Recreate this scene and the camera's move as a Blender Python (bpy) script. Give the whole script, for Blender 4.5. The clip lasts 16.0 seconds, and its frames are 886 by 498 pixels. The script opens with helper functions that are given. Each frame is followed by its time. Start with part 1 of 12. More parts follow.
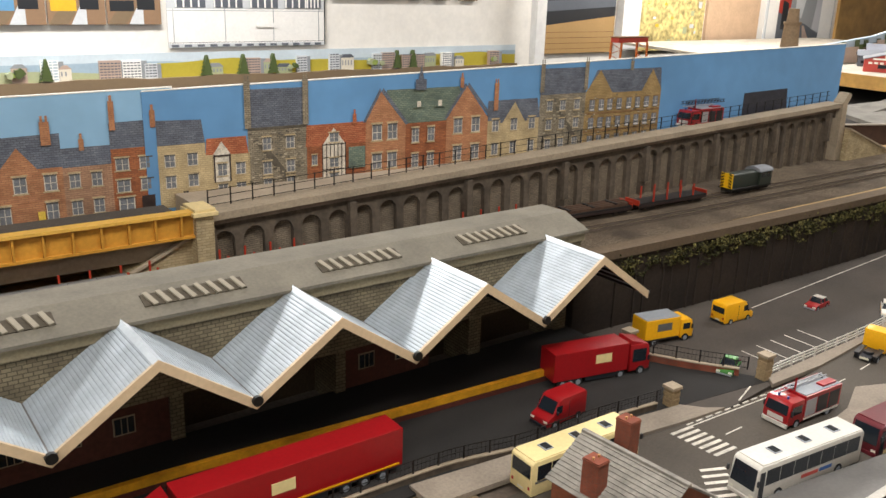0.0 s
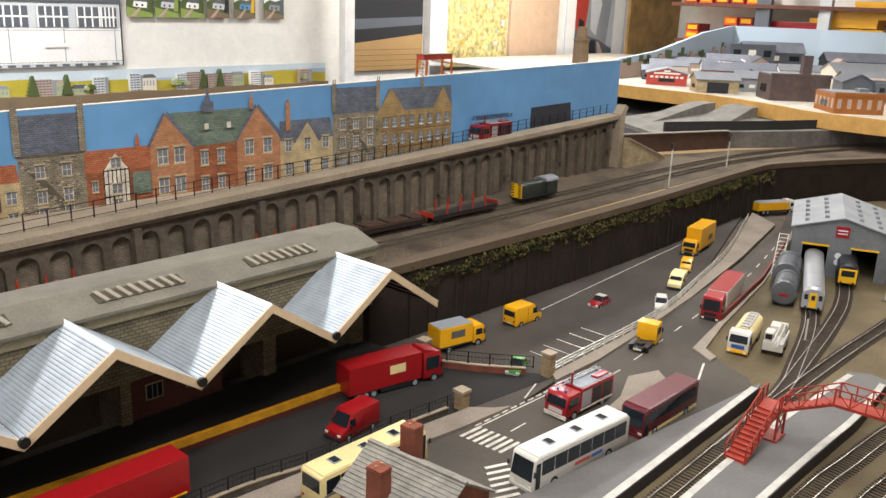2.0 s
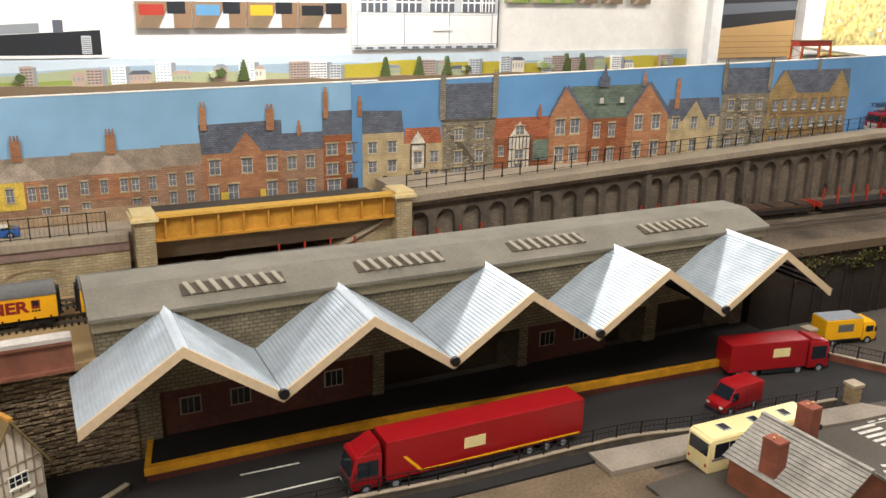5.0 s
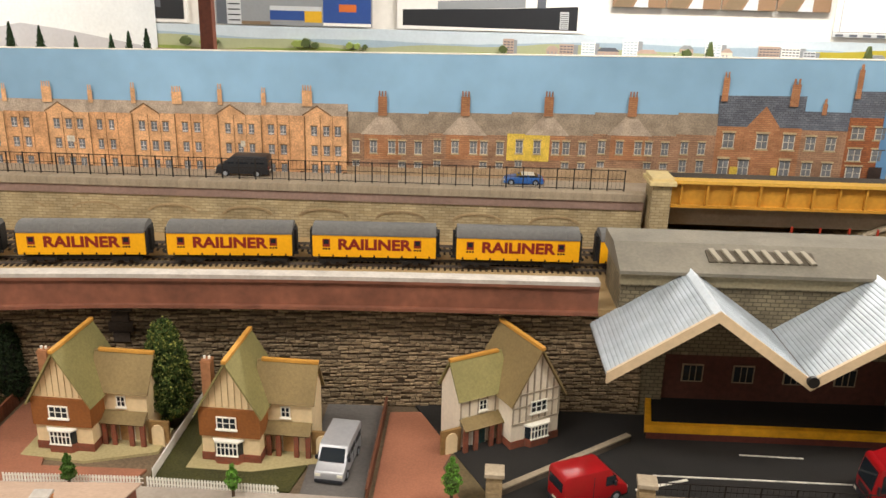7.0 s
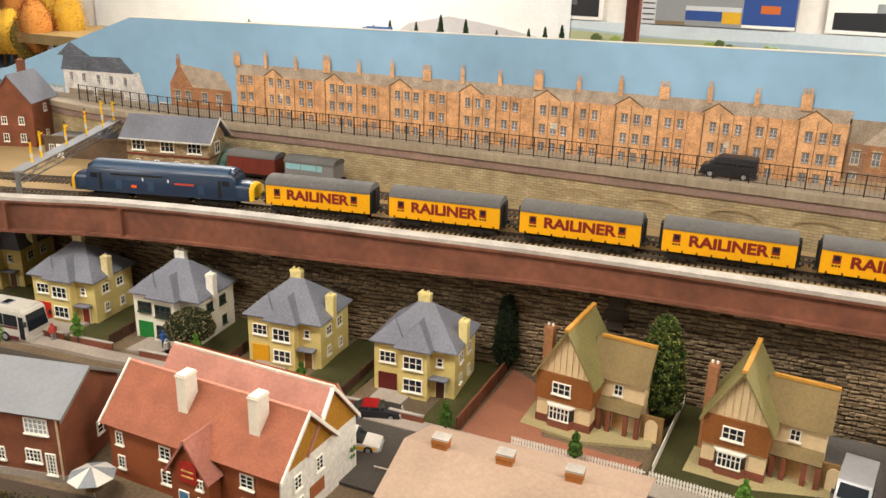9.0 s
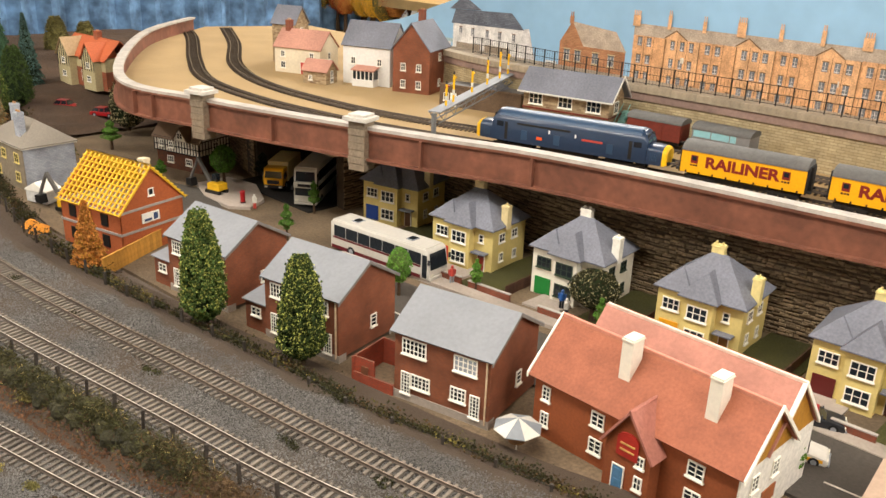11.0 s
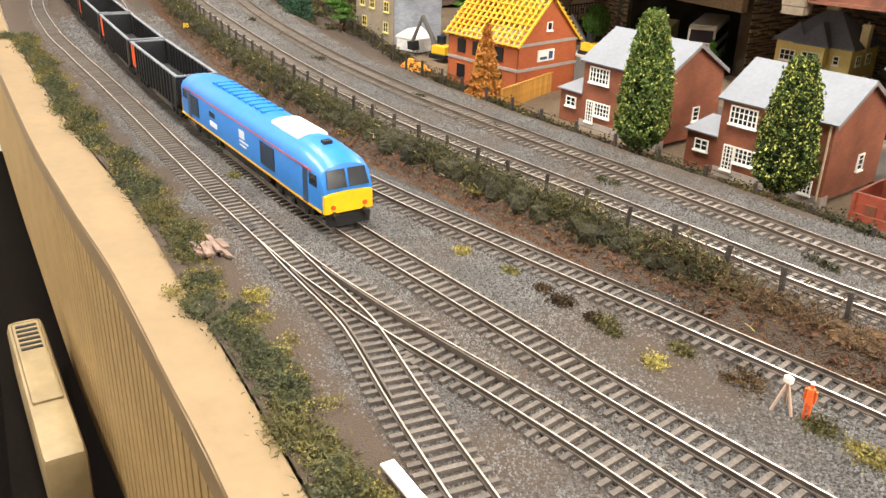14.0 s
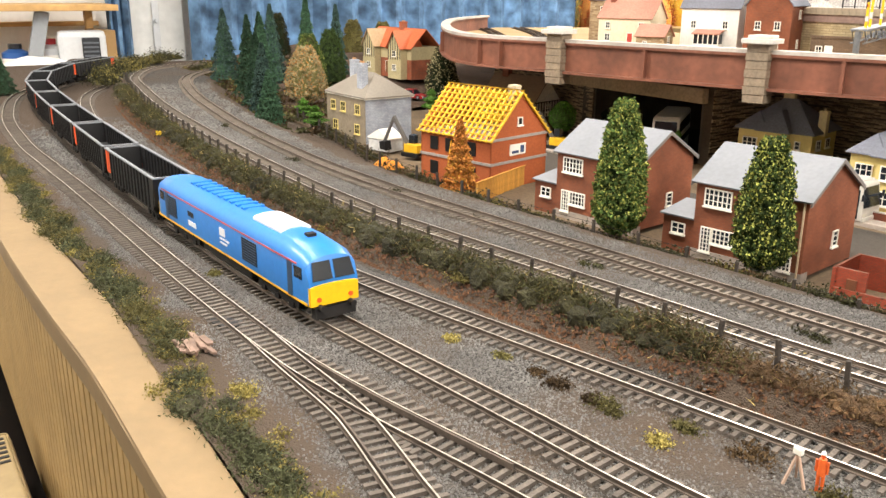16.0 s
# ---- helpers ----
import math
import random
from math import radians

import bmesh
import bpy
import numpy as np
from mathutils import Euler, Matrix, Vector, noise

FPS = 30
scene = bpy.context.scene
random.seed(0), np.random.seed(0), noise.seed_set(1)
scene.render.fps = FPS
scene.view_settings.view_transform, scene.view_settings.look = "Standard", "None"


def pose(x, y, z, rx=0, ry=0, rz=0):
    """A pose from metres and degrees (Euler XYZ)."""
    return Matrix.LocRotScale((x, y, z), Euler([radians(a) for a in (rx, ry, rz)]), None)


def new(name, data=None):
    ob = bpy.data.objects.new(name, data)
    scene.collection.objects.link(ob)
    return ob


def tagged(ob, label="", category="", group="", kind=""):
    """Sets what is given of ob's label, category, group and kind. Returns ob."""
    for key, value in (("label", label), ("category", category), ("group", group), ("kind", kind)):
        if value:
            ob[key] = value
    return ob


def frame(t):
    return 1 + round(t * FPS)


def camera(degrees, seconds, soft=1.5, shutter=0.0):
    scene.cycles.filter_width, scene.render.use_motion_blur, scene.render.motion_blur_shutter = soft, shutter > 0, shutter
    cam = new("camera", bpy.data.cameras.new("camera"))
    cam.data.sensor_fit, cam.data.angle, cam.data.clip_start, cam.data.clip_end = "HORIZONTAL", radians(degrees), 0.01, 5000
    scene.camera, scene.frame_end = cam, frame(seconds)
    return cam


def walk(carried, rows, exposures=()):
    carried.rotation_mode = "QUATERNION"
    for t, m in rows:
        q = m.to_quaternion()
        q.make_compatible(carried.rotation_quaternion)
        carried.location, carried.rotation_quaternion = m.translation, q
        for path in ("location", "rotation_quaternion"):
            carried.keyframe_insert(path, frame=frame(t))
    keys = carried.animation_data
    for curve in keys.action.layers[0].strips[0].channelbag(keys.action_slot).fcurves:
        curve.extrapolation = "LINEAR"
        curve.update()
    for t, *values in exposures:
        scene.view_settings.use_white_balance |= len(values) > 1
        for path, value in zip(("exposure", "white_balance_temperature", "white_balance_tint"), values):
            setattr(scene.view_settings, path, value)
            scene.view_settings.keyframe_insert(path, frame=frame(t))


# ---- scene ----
cam = camera(55.14, 16.0)
PATH = [
    (0, -0.0178, -0.0039, 0.5213, 72.37, -1.83, -36.55),
    (0.5, 0.0119, -0.0247, 0.5265, 72.97, -2.42, -42.50),
    (1, 0.0217, -0.0410, 0.5291, 73.44, -2.35, -45.78),
    (1.5, 0.0126, -0.0514, 0.5297, 73.74, -2.14, -47.68),
    (2, 0.0096, -0.0551, 0.5311, 73.81, -2.08, -48.25),
    (2.5, 0.0049, -0.0548, 0.5314, 73.76, -2.16, -48.37),
    (3, 0.0008, -0.0551, 0.5297, 73.67, -2.26, -48.15),
    (3.2, -0.0030, -0.0555, 0.5292, 73.68, -2.25, -47.94),
    (5.3, -0.1033, -0.0389, 0.5065, 72.35, -1.41, -20.74),
    (5.5, -0.1090, -0.0359, 0.5006, 72.28, -1.67, -17.15),
    (6, -0.1125, -0.0280, 0.4893, 71.73, -2.10, -7.70),
    (6.5, -0.1552, -0.0150, 0.4814, 71.30, -1.04, -1.92),
    (7, -0.2118, -0.0114, 0.4852, 71.06, -1.42, 1.79),
    (7.5, -0.2600, -0.0182, 0.4838, 70.83, -1.55, 6.16),
    (8, -0.3026, -0.0240, 0.4795, 70.62, -1.10, 12.85),
    (8.5, -0.3385, -0.0270, 0.4765, 70.46, -1.27, 19.46),
    (9, -0.3820, -0.0325, 0.4720, 70.59, -1.34, 25.18),
    (9.2, -0.3997, -0.0354, 0.4703, 70.67, -1.50, 27.27),
    (11.3, -0.5572, -0.0701, 0.4081, 68.42, -2.70, 48.00),
    (11.5, -0.5761, -0.0768, 0.3957, 67.98, -3.20, 49.61),
    (12, -0.6220, -0.0962, 0.3591, 66.23, -3.29, 54.09),
    (12.5, -0.6530, -0.1105, 0.3169, 64.63, -3.08, 57.59),
    (13, -0.6761, -0.1275, 0.2844, 64.42, -2.99, 59.88),
    (13.5, -0.6914, -0.1498, 0.2661, 64.72, -2.44, 61.46),
    (14, -0.6998, -0.1616, 0.2603, 65.98, -1.66, 61.95),
    (14.5, -0.7033, -0.1660, 0.2566, 69.17, -1.17, 61.22),
    (15, -0.7047, -0.1686, 0.2521, 71.52, -0.75, 60.32),
    (15.5, -0.7045, -0.1713, 0.2507, 72.45, -0.29, 59.57),
    (16, -0.7066, -0.1712, 0.2497, 72.97, -0.39, 59.18),
]
EXPOSURES = [(0, -.44, 6200, 10), (3, -.28, 6000, 10), (6, -.22, 6400, 10), (9, -.1, 6750, 10), (11.5, .32, 6680, 10), (12.5, .72, 6650, 10), (14, .80, 6350, 10), (16, .66, 6450, 10)]
walk(cam, [(t, pose(*p)) for t, *p in PATH], EXPOSURES)

# ---- light: a closed room with long ceiling lights, all out of view ----
world = bpy.data.worlds.new("world")
scene.world = world
world.use_nodes = True
world.node_tree.nodes["Background"].inputs["Color"].default_value = (1, .96, .9, 1)
world.node_tree.nodes["Background"].inputs["Strength"].default_value = 0.05


def tube(x, y, z, sx, sy, watts, col=(1, .955, .90)):
    d = bpy.data.lights.new("unseen_tube", "AREA")
    d.shape, d.size, d.size_y, d.energy, d.color = "RECTANGLE", sx, sy, watts, col
    ob = new("unseen_tube", d)
    ob.location = (x, y, z)
    return ob


# The last three, near the north wall, are added to brighten that wall.
for lx, ly, w in ((-2.3, -1.2, 38), (-2.2, -.1, 13), (-.8, -.1, 26), (.75, .2, 27), (2.5, .7, 29), (.6, 2.38, 74), (3.6, 2.3, 66), (-2.4, 2.3, 62)):
    tube(lx, ly, 1.44, 1.25, .22, w)


# ---- materials ----
def lin(h):
    h = h.lstrip("#")
    c = [int(h[i:i + 2], 16) / 255 for i in (0, 2, 4)]
    return tuple(v / 12.92 if v <= .04045 else ((v + .055) / 1.055) ** 2.4 for v in c)


MATS = {}


def mat(name, col, rough=.6, var=.14, scale=260, bump=.2, bscale=1100, metal=0., rnd=0., stain=.12, spec=.4, coat=0., sscale=18, depth=.0006):
    """A painted or printed surface with grain at a fine scale and stains at a coarse one."""
    if name in MATS:
        return MATS[name]
    if isinstance(col, str):
        col = lin(col)
    m = bpy.data.materials.new(name)
    m.use_nodes = True
    nt = m.node_tree
    bs = nt.nodes["Principled BSDF"]
    tc = nt.nodes.new("ShaderNodeTexCoord")
    out = tc.outputs["Object"]
    n1 = nt.nodes.new("ShaderNodeTexNoise")
    n1.inputs["Scale"].default_value, n1.inputs["Detail"].default_value = scale, 4
    n2 = nt.nodes.new("ShaderNodeTexNoise")
    n2.inputs["Scale"].default_value, n2.inputs["Detail"].default_value = sscale, 5
    for n in (n1, n2):
        nt.links.new(out, n.inputs["Vector"])
    mr = nt.nodes.new("ShaderNodeMapRange")
    mr.inputs["From Min"].default_value, mr.inputs["From Max"].default_value = .3, .7
    mr.inputs["To Min"].default_value, mr.inputs["To Max"].default_value = 1 - var, 1 + var
    nt.links.new(n1.outputs["Fac"], mr.inputs["Value"])
    mr2 = nt.nodes.new("ShaderNodeMapRange")
    mr2.inputs["From Min"].default_value, mr2.inputs["From Max"].default_value = .35, .7
    mr2.inputs["To Min"].default_value, mr2.inputs["To Max"].default_value = 1 + stain * .3, 1 - stain
    nt.links.new(n2.outputs["Fac"], mr2.inputs["Value"])
    mul = nt.nodes.new("ShaderNodeMath")
    mul.operation = "MULTIPLY"
    nt.links.new(mr.outputs["Result"], mul.inputs[0])
    nt.links.new(mr2.outputs["Result"], mul.inputs[1])
    last = mul.outputs["Value"]
    if rnd:
        oi = nt.nodes.new("ShaderNodeObjectInfo")
        mr3 = nt.nodes.new("ShaderNodeMapRange")
        mr3.inputs["To Min"].default_value, mr3.inputs["To Max"].default_value = 1 - rnd, 1 + rnd
        nt.links.new(oi.outputs["Random"], mr3.inputs["Value"])
        ge = nt.nodes.new("ShaderNodeNewGeometry")
        mr4 = nt.nodes.new("ShaderNodeMapRange")
        mr4.inputs["To Min"].default_value, mr4.inputs["To Max"].default_value = 1 - rnd, 1 + rnd
        nt.links.new(ge.outputs["Random Per Island"], mr4.inputs["Value"])
        for src in (mr3, mr4):
            mu = nt.nodes.new("ShaderNodeMath")
            mu.operation = "MULTIPLY"
            nt.links.new(last, mu.inputs[0])
            nt.links.new(src.outputs["Result"], mu.inputs[1])
            last = mu.outputs["Value"]
    mix = nt.nodes.new("ShaderNodeVectorMath")
    mix.operation = "SCALE"
    mix.inputs[0].default_value = col
    nt.links.new(last, mix.inputs["Scale"])
    nt.links.new(mix.outputs["Vector"], bs.inputs["Base Color"])
    bs.inputs["Roughness"].default_value, bs.inputs["Metallic"].default_value = rough, metal
    bs.inputs["Specular IOR Level"].default_value = spec
    bs.inputs["Coat Weight"].default_value = coat
    bs.inputs["Coat Roughness"].default_value = .15
    if bump:
        n3 = nt.nodes.new("ShaderNodeTexNoise")
        n3.inputs["Scale"].default_value, n3.inputs["Detail"].default_value = bscale, 3
        nt.links.new(out, n3.inputs["Vector"])
        b = nt.nodes.new("ShaderNodeBump")
        b.inputs["Strength"].default_value, b.inputs["Distance"].default_value = bump, depth
        nt.links.new(n3.outputs["Fac"], b.inputs["Height"])
        nt.links.new(b.outputs["Normal"], bs.inputs["Normal"])
    MATS[name] = m
    return m


def brickmat(name, c1, c2, mortar, w=.0033, h=.0011, rough=.75, flat=False):
    """Small printed courses; the pattern runs along x and y of the wall and up z."""
    m = bpy.data.materials.new(name)
    m.use_nodes = True
    nt = m.node_tree
    bs = nt.nodes["Principled BSDF"]
    tc = nt.nodes.new("ShaderNodeTexCoord")
    sp = nt.nodes.new("ShaderNodeSeparateXYZ")
    nt.links.new(tc.outputs["Object"], sp.inputs[0])
    ad = nt.nodes.new("ShaderNodeMath")
    nt.links.new(sp.outputs["X"], ad.inputs[0])
    nt.links.new(sp.outputs["Y"], ad.inputs[1])
    cb = nt.nodes.new("ShaderNodeCombineXYZ")
    nt.links.new(ad.outputs[0], cb.inputs[0])
    nt.links.new(sp.outputs["Z"], cb.inputs[1])
    br = nt.nodes.new("ShaderNodeTexBrick")
    br.inputs["Scale"].default_value = 1
    br.inputs["Brick Width"].default_value, br.inputs["Row Height"].default_value = w, h
    br.inputs["Mortar Size"].default_value = h * .12
    br.inputs["Color1"].default_value = (*lin(c1), 1)
    br.inputs["Color2"].default_value = (*lin(c2), 1)
    br.inputs["Mortar"].default_value = (*lin(mortar), 1)
    nt.links.new(cb.outputs[0], br.inputs["Vector"])
    no = nt.nodes.new("ShaderNodeTexNoise")
    no.inputs["Scale"].default_value, no.inputs["Detail"].default_value = 45, 6
    nt.links.new(tc.outputs["Object"], no.inputs["Vector"])
    mr = nt.nodes.new("ShaderNodeMapRange")
    mr.inputs["From Min"].default_value, mr.inputs["From Max"].default_value = .3, .7
    mr.inputs["To Min"].default_value, mr.inputs["To Max"].default_value = .75, 1.2
    nt.links.new(no.outputs["Fac"], mr.inputs["Value"])
    sc = nt.nodes.new("ShaderNodeVectorMath")
    sc.operation = "SCALE"
    nt.links.new(br.outputs["Color"], sc.inputs[0])
    nt.links.new(mr.outputs["Result"], sc.inputs["Scale"])
    nt.links.new(sc.outputs["Vector"], bs.inputs["Base Color"])
    bs.inputs["Roughness"].default_value, bs.inputs["Specular IOR Level"].default_value = rough, .3
    bp = nt.nodes.new("ShaderNodeBump")
    bp.inputs["Strength"].default_value, bp.inputs["Distance"].default_value = .4, .0003
    nt.links.new(br.outputs["Fac"], bp.inputs["Height"])
    bp.invert = True
    nt.links.new(bp.outputs["Normal"], bs.inputs["Normal"])
    MATS[name] = m
    return m


def ballastmat(name, c1, c2, c3, scale=420, rough=.9, soil=False):
    """Fine crushed stone: cells of mixed greys with their own relief, patched with dirt."""
    m = bpy.data.materials.new(name)
    m.use_nodes = True
    nt = m.node_tree
    bs = nt.nodes["Principled BSDF"]
    tc = nt.nodes.new("ShaderNodeTexCoord")
    vo = nt.nodes.new("ShaderNodeTexVoronoi")
    vo.inputs["Scale"].default_value = scale
    nt.links.new(tc.outputs["Object"], vo.inputs["Vector"])
    sp = nt.nodes.new("ShaderNodeSeparateColor")
    nt.links.new(vo.outputs["Color"], sp.inputs[0])
    ra = nt.nodes.new("ShaderNodeValToRGB")
    ra.color_ramp.elements[0].color = (*lin(c1), 1)
    ra.color_ramp.elements[1].color = (*lin(c2), 1)
    ra.color_ramp.elements[0].position, ra.color_ramp.elements[1].position = .1, .95
    nt.links.new(sp.outputs[0], ra.inputs["Fac"])
    no = nt.nodes.new("ShaderNodeTexNoise")
    no.inputs["Scale"].default_value, no.inputs["Detail"].default_value = 11, 7
    nt.links.new(tc.outputs["Object"], no.inputs["Vector"])
    mr = nt.nodes.new("ShaderNodeMapRange")
    mr.inputs["From Min"].default_value, mr.inputs["From Max"].default_value = .45, .68
    if soil:
        at = nt.nodes.new("ShaderNodeAttribute")
        at.attribute_name = "soil"
        ma = nt.nodes.new("ShaderNodeMath")
        ma.operation = "MULTIPLY_ADD"
        ma.inputs[1].default_value = .42
        nt.links.new(at.outputs["Fac"], ma.inputs[0])
        nt.links.new(no.outputs["Fac"], ma.inputs[2])
        nt.links.new(ma.outputs[0], mr.inputs["Value"])
    else:
        nt.links.new(no.outputs["Fac"], mr.inputs["Value"])
    mx = nt.nodes.new("ShaderNodeMix")
    mx.data_type = "RGBA"
    mx.inputs["B"].default_value = (*lin(c3), 1)
    nt.links.new(mr.outputs["Result"], mx.inputs["Factor"])
    nt.links.new(ra.outputs["Color"], mx.inputs["A"])
    nt.links.new(mx.outputs["Result"], bs.inputs["Base Color"])
    bs.inputs["Roughness"].default_value, bs.inputs["Specular IOR Level"].default_value = rough, .25
    bp = nt.nodes.new("ShaderNodeBump")
    bp.inputs["Strength"].default_value, bp.inputs["Distance"].default_value = .8, .0012
    nt.links.new(vo.outputs["Distance"], bp.inputs["Height"])
    bp.invert = True
    nt.links.new(bp.outputs["Normal"], bs.inputs["Normal"])
    MATS[name] = m
    return m


def glassmat(name, col="#0c0e10", rough=.08):
    return mat(name, col, rough, 0.05, 50, 0, spec=.6, stain=.05)


WHITE = mat("white_plastic", "#e9e4d8", .45, .05, 200, .05)
CREAMW = mat("window_white", "#efeadc", .5, .05, 300, .05)
GLASS = glassmat("dark_glass", "#20262c")
BLACK = mat("black_plastic", "#121110", .5, .2, 300, .1)
SLATE = mat("slate_roof", "#71737c", .7, .16, 420, .35, 900, stain=.22)
PALEROOF = mat("pale_grey_roof", "#7e8084", .6, .06, 300, .15, stain=.12)
ROAD = mat("road_surface", "#4d4740", .85, .14, 330, .5, 1500, stain=.3, sscale=9)
PAVE = mat("pavement", "#a2968a", .8, .1, 300, .35, 1200, stain=.2)
ASPH = mat("dark_road", "#221f1c", .85, .14, 330, .5, 1500, stain=.3)
SAND = mat("sand_floor", "#a2885f", .9, .1, 500, .3, 1600, stain=.12, sscale=12)
EARTH = mat("brown_earth", "#4d3b2c", .95, .3, 240, .9, 420, stain=.35, depth=.003, sscale=14)
GRASS = mat("grass_mat", "#4c4a22", .95, .35, 500, .9, 900, stain=.4, depth=.003)
TERRA = mat("red_paving", "#97624a", .8, .12, 500, .3, 1200, stain=.2)
REDGIRD = mat("red_oxide_girder", "#7a4c39", .65, .16, 120, .25, 700, stain=.35, sscale=25)
WHITECOP = mat("pale_coping", "#b3aba1", .7, .1, 300, .2, stain=.25, sscale=40)
STONEW = mat("retaining_stone", "#8f7b60", .9, .22, 300, .6, 800, rnd=.34, stain=.25, depth=.0012)
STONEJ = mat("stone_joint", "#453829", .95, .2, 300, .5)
BUFF = mat("buff_stone", "#9c8664", .85, .18, 350, .5, 900, rnd=.14, stain=.2)
BUFFW = brickmat("buff_coursed_wall", "#b5a481", "#a08e6b", "#8f7e5f", .0098, .0035)
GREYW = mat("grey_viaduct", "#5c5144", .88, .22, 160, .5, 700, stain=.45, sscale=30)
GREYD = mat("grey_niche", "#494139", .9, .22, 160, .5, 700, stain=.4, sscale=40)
COPE = mat("wall_coping", "#9f907a", .8, .14, 300, .3, rnd=.1, stain=.2)
MAUVE = mat("mauve_band", "#8d7468", .8, .12, 200, .3, stain=.25)
YGIRD = mat("ochre_girder", "#c48d32", .55, .1, 200, .2, stain=.2)
IRON = mat("iron_black", "#1d1815", .55, .2, 400, .2)
RUST = mat("rusty_fence", "#4e3022", .75, .25, 500, .3)
BED = ballastmat("bed_of_ballast_and_earth", "#2b2825", "#5e5a55", "#4d4136", 1100, soil=True)
SLEEP = mat("weathered_sleeper", "#655c53", .85, .2, 700, .4, 1500, rnd=.18)
RAIL = mat("steel_rail", "#cbc2b3", .32, .1, 600, .1, metal=.5, stain=.3, sscale=60)
GREYPLAT = mat("platform_grey", "#686561", .7, .08, 260, .2, stain=.14)
WOODB = mat("timber", "#7a5836", .75, .25, 90, .3)
CREAMB = mat("cream_board", "#7e694a", .6, .06, 120, .15, stain=.12)
HARDB = mat("hardboard_fascia", "#a48858", .6, .1, 140, .2, stain=.15)
ROOMW = mat("white_room_wall", "#e8e3da", .8, .03, 60, .1, stain=.06)
ROOMC = mat("ceiling_paint", "#ddd6c8", .85, .03, 60, .1)
CARPET = mat("dark_floor", "#120e0b", .95, .3, 200, .5, spec=.05)


# ---- mesh helpers ----
def bx(bm, x0, x1, y0, y1, z0, z1, m=None):
    """A box by its limits; m moves it."""
    v = [bm.verts.new(Vector(p) if m is None else m @ Vector(p)) for p in
         ((x0, y0, z0), (x1, y0, z0), (x1, y1, z0), (x0, y1, z0), (x0, y0, z1), (x1, y0, z1), (x1, y1, z1), (x0, y1, z1))]
    for f in ((3, 2, 1, 0), (4, 5, 6, 7), (0, 1, 5, 4), (1, 2, 6, 5), (2, 3, 7, 6), (3, 0, 4, 7)):
        bm.faces.new([v[i] for i in f])
    return bm


def prism(bm, pts, a, b, axis="z", m=None):
    """A polygon pushed along an axis from a to b. Points are the two other coordinates, in the order of x, y, z."""
    def put(p, h):
        q = {"z": (p[0], p[1], h), "y": (p[0], h, p[1]), "x": (h, p[0], p[1])}[axis]
        return bm.verts.new(Vector(q) if m is None else m @ Vector(q))
    lo, hi = [put(p, a) for p in pts], [put(p, b) for p in pts]
    n = len(pts)
    bm.faces.new(lo[::-1])
    bm.faces.new(hi)
    for i in range(n):
        bm.faces.new((lo[i], lo[(i + 1) % n], hi[(i + 1) % n], hi[i]))
    return bm


def cyl(bm, x, y, z0, z1, r, n=8, r2=None, axis="z", m=None):
    r2 = r if r2 is None else r2
    lo, hi = [], []
    for i in range(n):
        c, s = math.cos(2 * math.pi * i / n), math.sin(2 * math.pi * i / n)
        for ring, h, rr in ((lo, z0, r), (hi, z1, r2)):
            q = {"z": (x + rr * c, y + rr * s, h), "y": (x + rr * c, h, y + rr * s), "x": (h, x + rr * c, y + rr * s)}[axis]
            ring.append(bm.verts.new(Vector(q) if m is None else m @ Vector(q)))
    bm.faces.new(lo[::-1])
    bm.faces.new(hi)
    for i in range(n):
        bm.faces.new((lo[i], lo[(i + 1) % n], hi[(i + 1) % n], hi[i]))
    return bm


def loft(bm, rings, cap=True):
    """Closed rings of equal length joined in order."""
    vs = [[bm.verts.new(p) for p in r] for r in rings]
    n = len(vs[0])
    for a, b in zip(vs, vs[1:]):
        for i in range(n):
            bm.faces.new((a[i], a[(i + 1) % n], b[(i + 1) % n], b[i]))
    if cap:
        bm.faces.new(vs[0][::-1])
        bm.faces.new(vs[-1])
    return bm


def mesh_of(name, bm, material, bevel=0., smooth=False):
    bmesh.ops.recalc_face_normals(bm, faces=bm.faces)
    if bevel:
        bmesh.ops.bevel(bm, geom=[e for e in bm.edges if e.is_manifold and e.calc_face_angle(0) > .6], offset=bevel, segments=2, affect="EDGES", profile=.6)
    me = bpy.data.meshes.new(name)
    bm.to_mesh(me)
    bm.free()
    me.materials.append(material)
    if smooth:
        me.polygons.foreach_set("use_smooth", [True] * len(me.polygons))
        me.set_sharp_from_angle(angle=radians(40))
    return me


def part(name, bm, material, parent, label="", bevel=0., smooth=False):
    ob = new(name, bm if isinstance(bm, bpy.types.Mesh) else mesh_of(name, bm, material, bevel, smooth))
    ob.parent = parent
    if label:
        ob["label"] = label
    return ob


def thing(name, x, y, z, rz=0., label="", category="", group="", kind="", ry=0., rx=0.):
    ob = new(name)
    ob.empty_display_size = .01
    ob.matrix_basis = pose(x, y, z, rx, ry, rz)
    return tagged(ob, label, category, group, kind)


def solid(name, bm, material, label, category, kind="structure", bevel=0., smooth=False, at=None):
    ob = new(name, mesh_of(name, bm, material, bevel, smooth))
    if at:
        ob.matrix_basis = pose(*at)
    return tagged(ob, label, category, kind=kind)


def B():
    return bmesh.new()


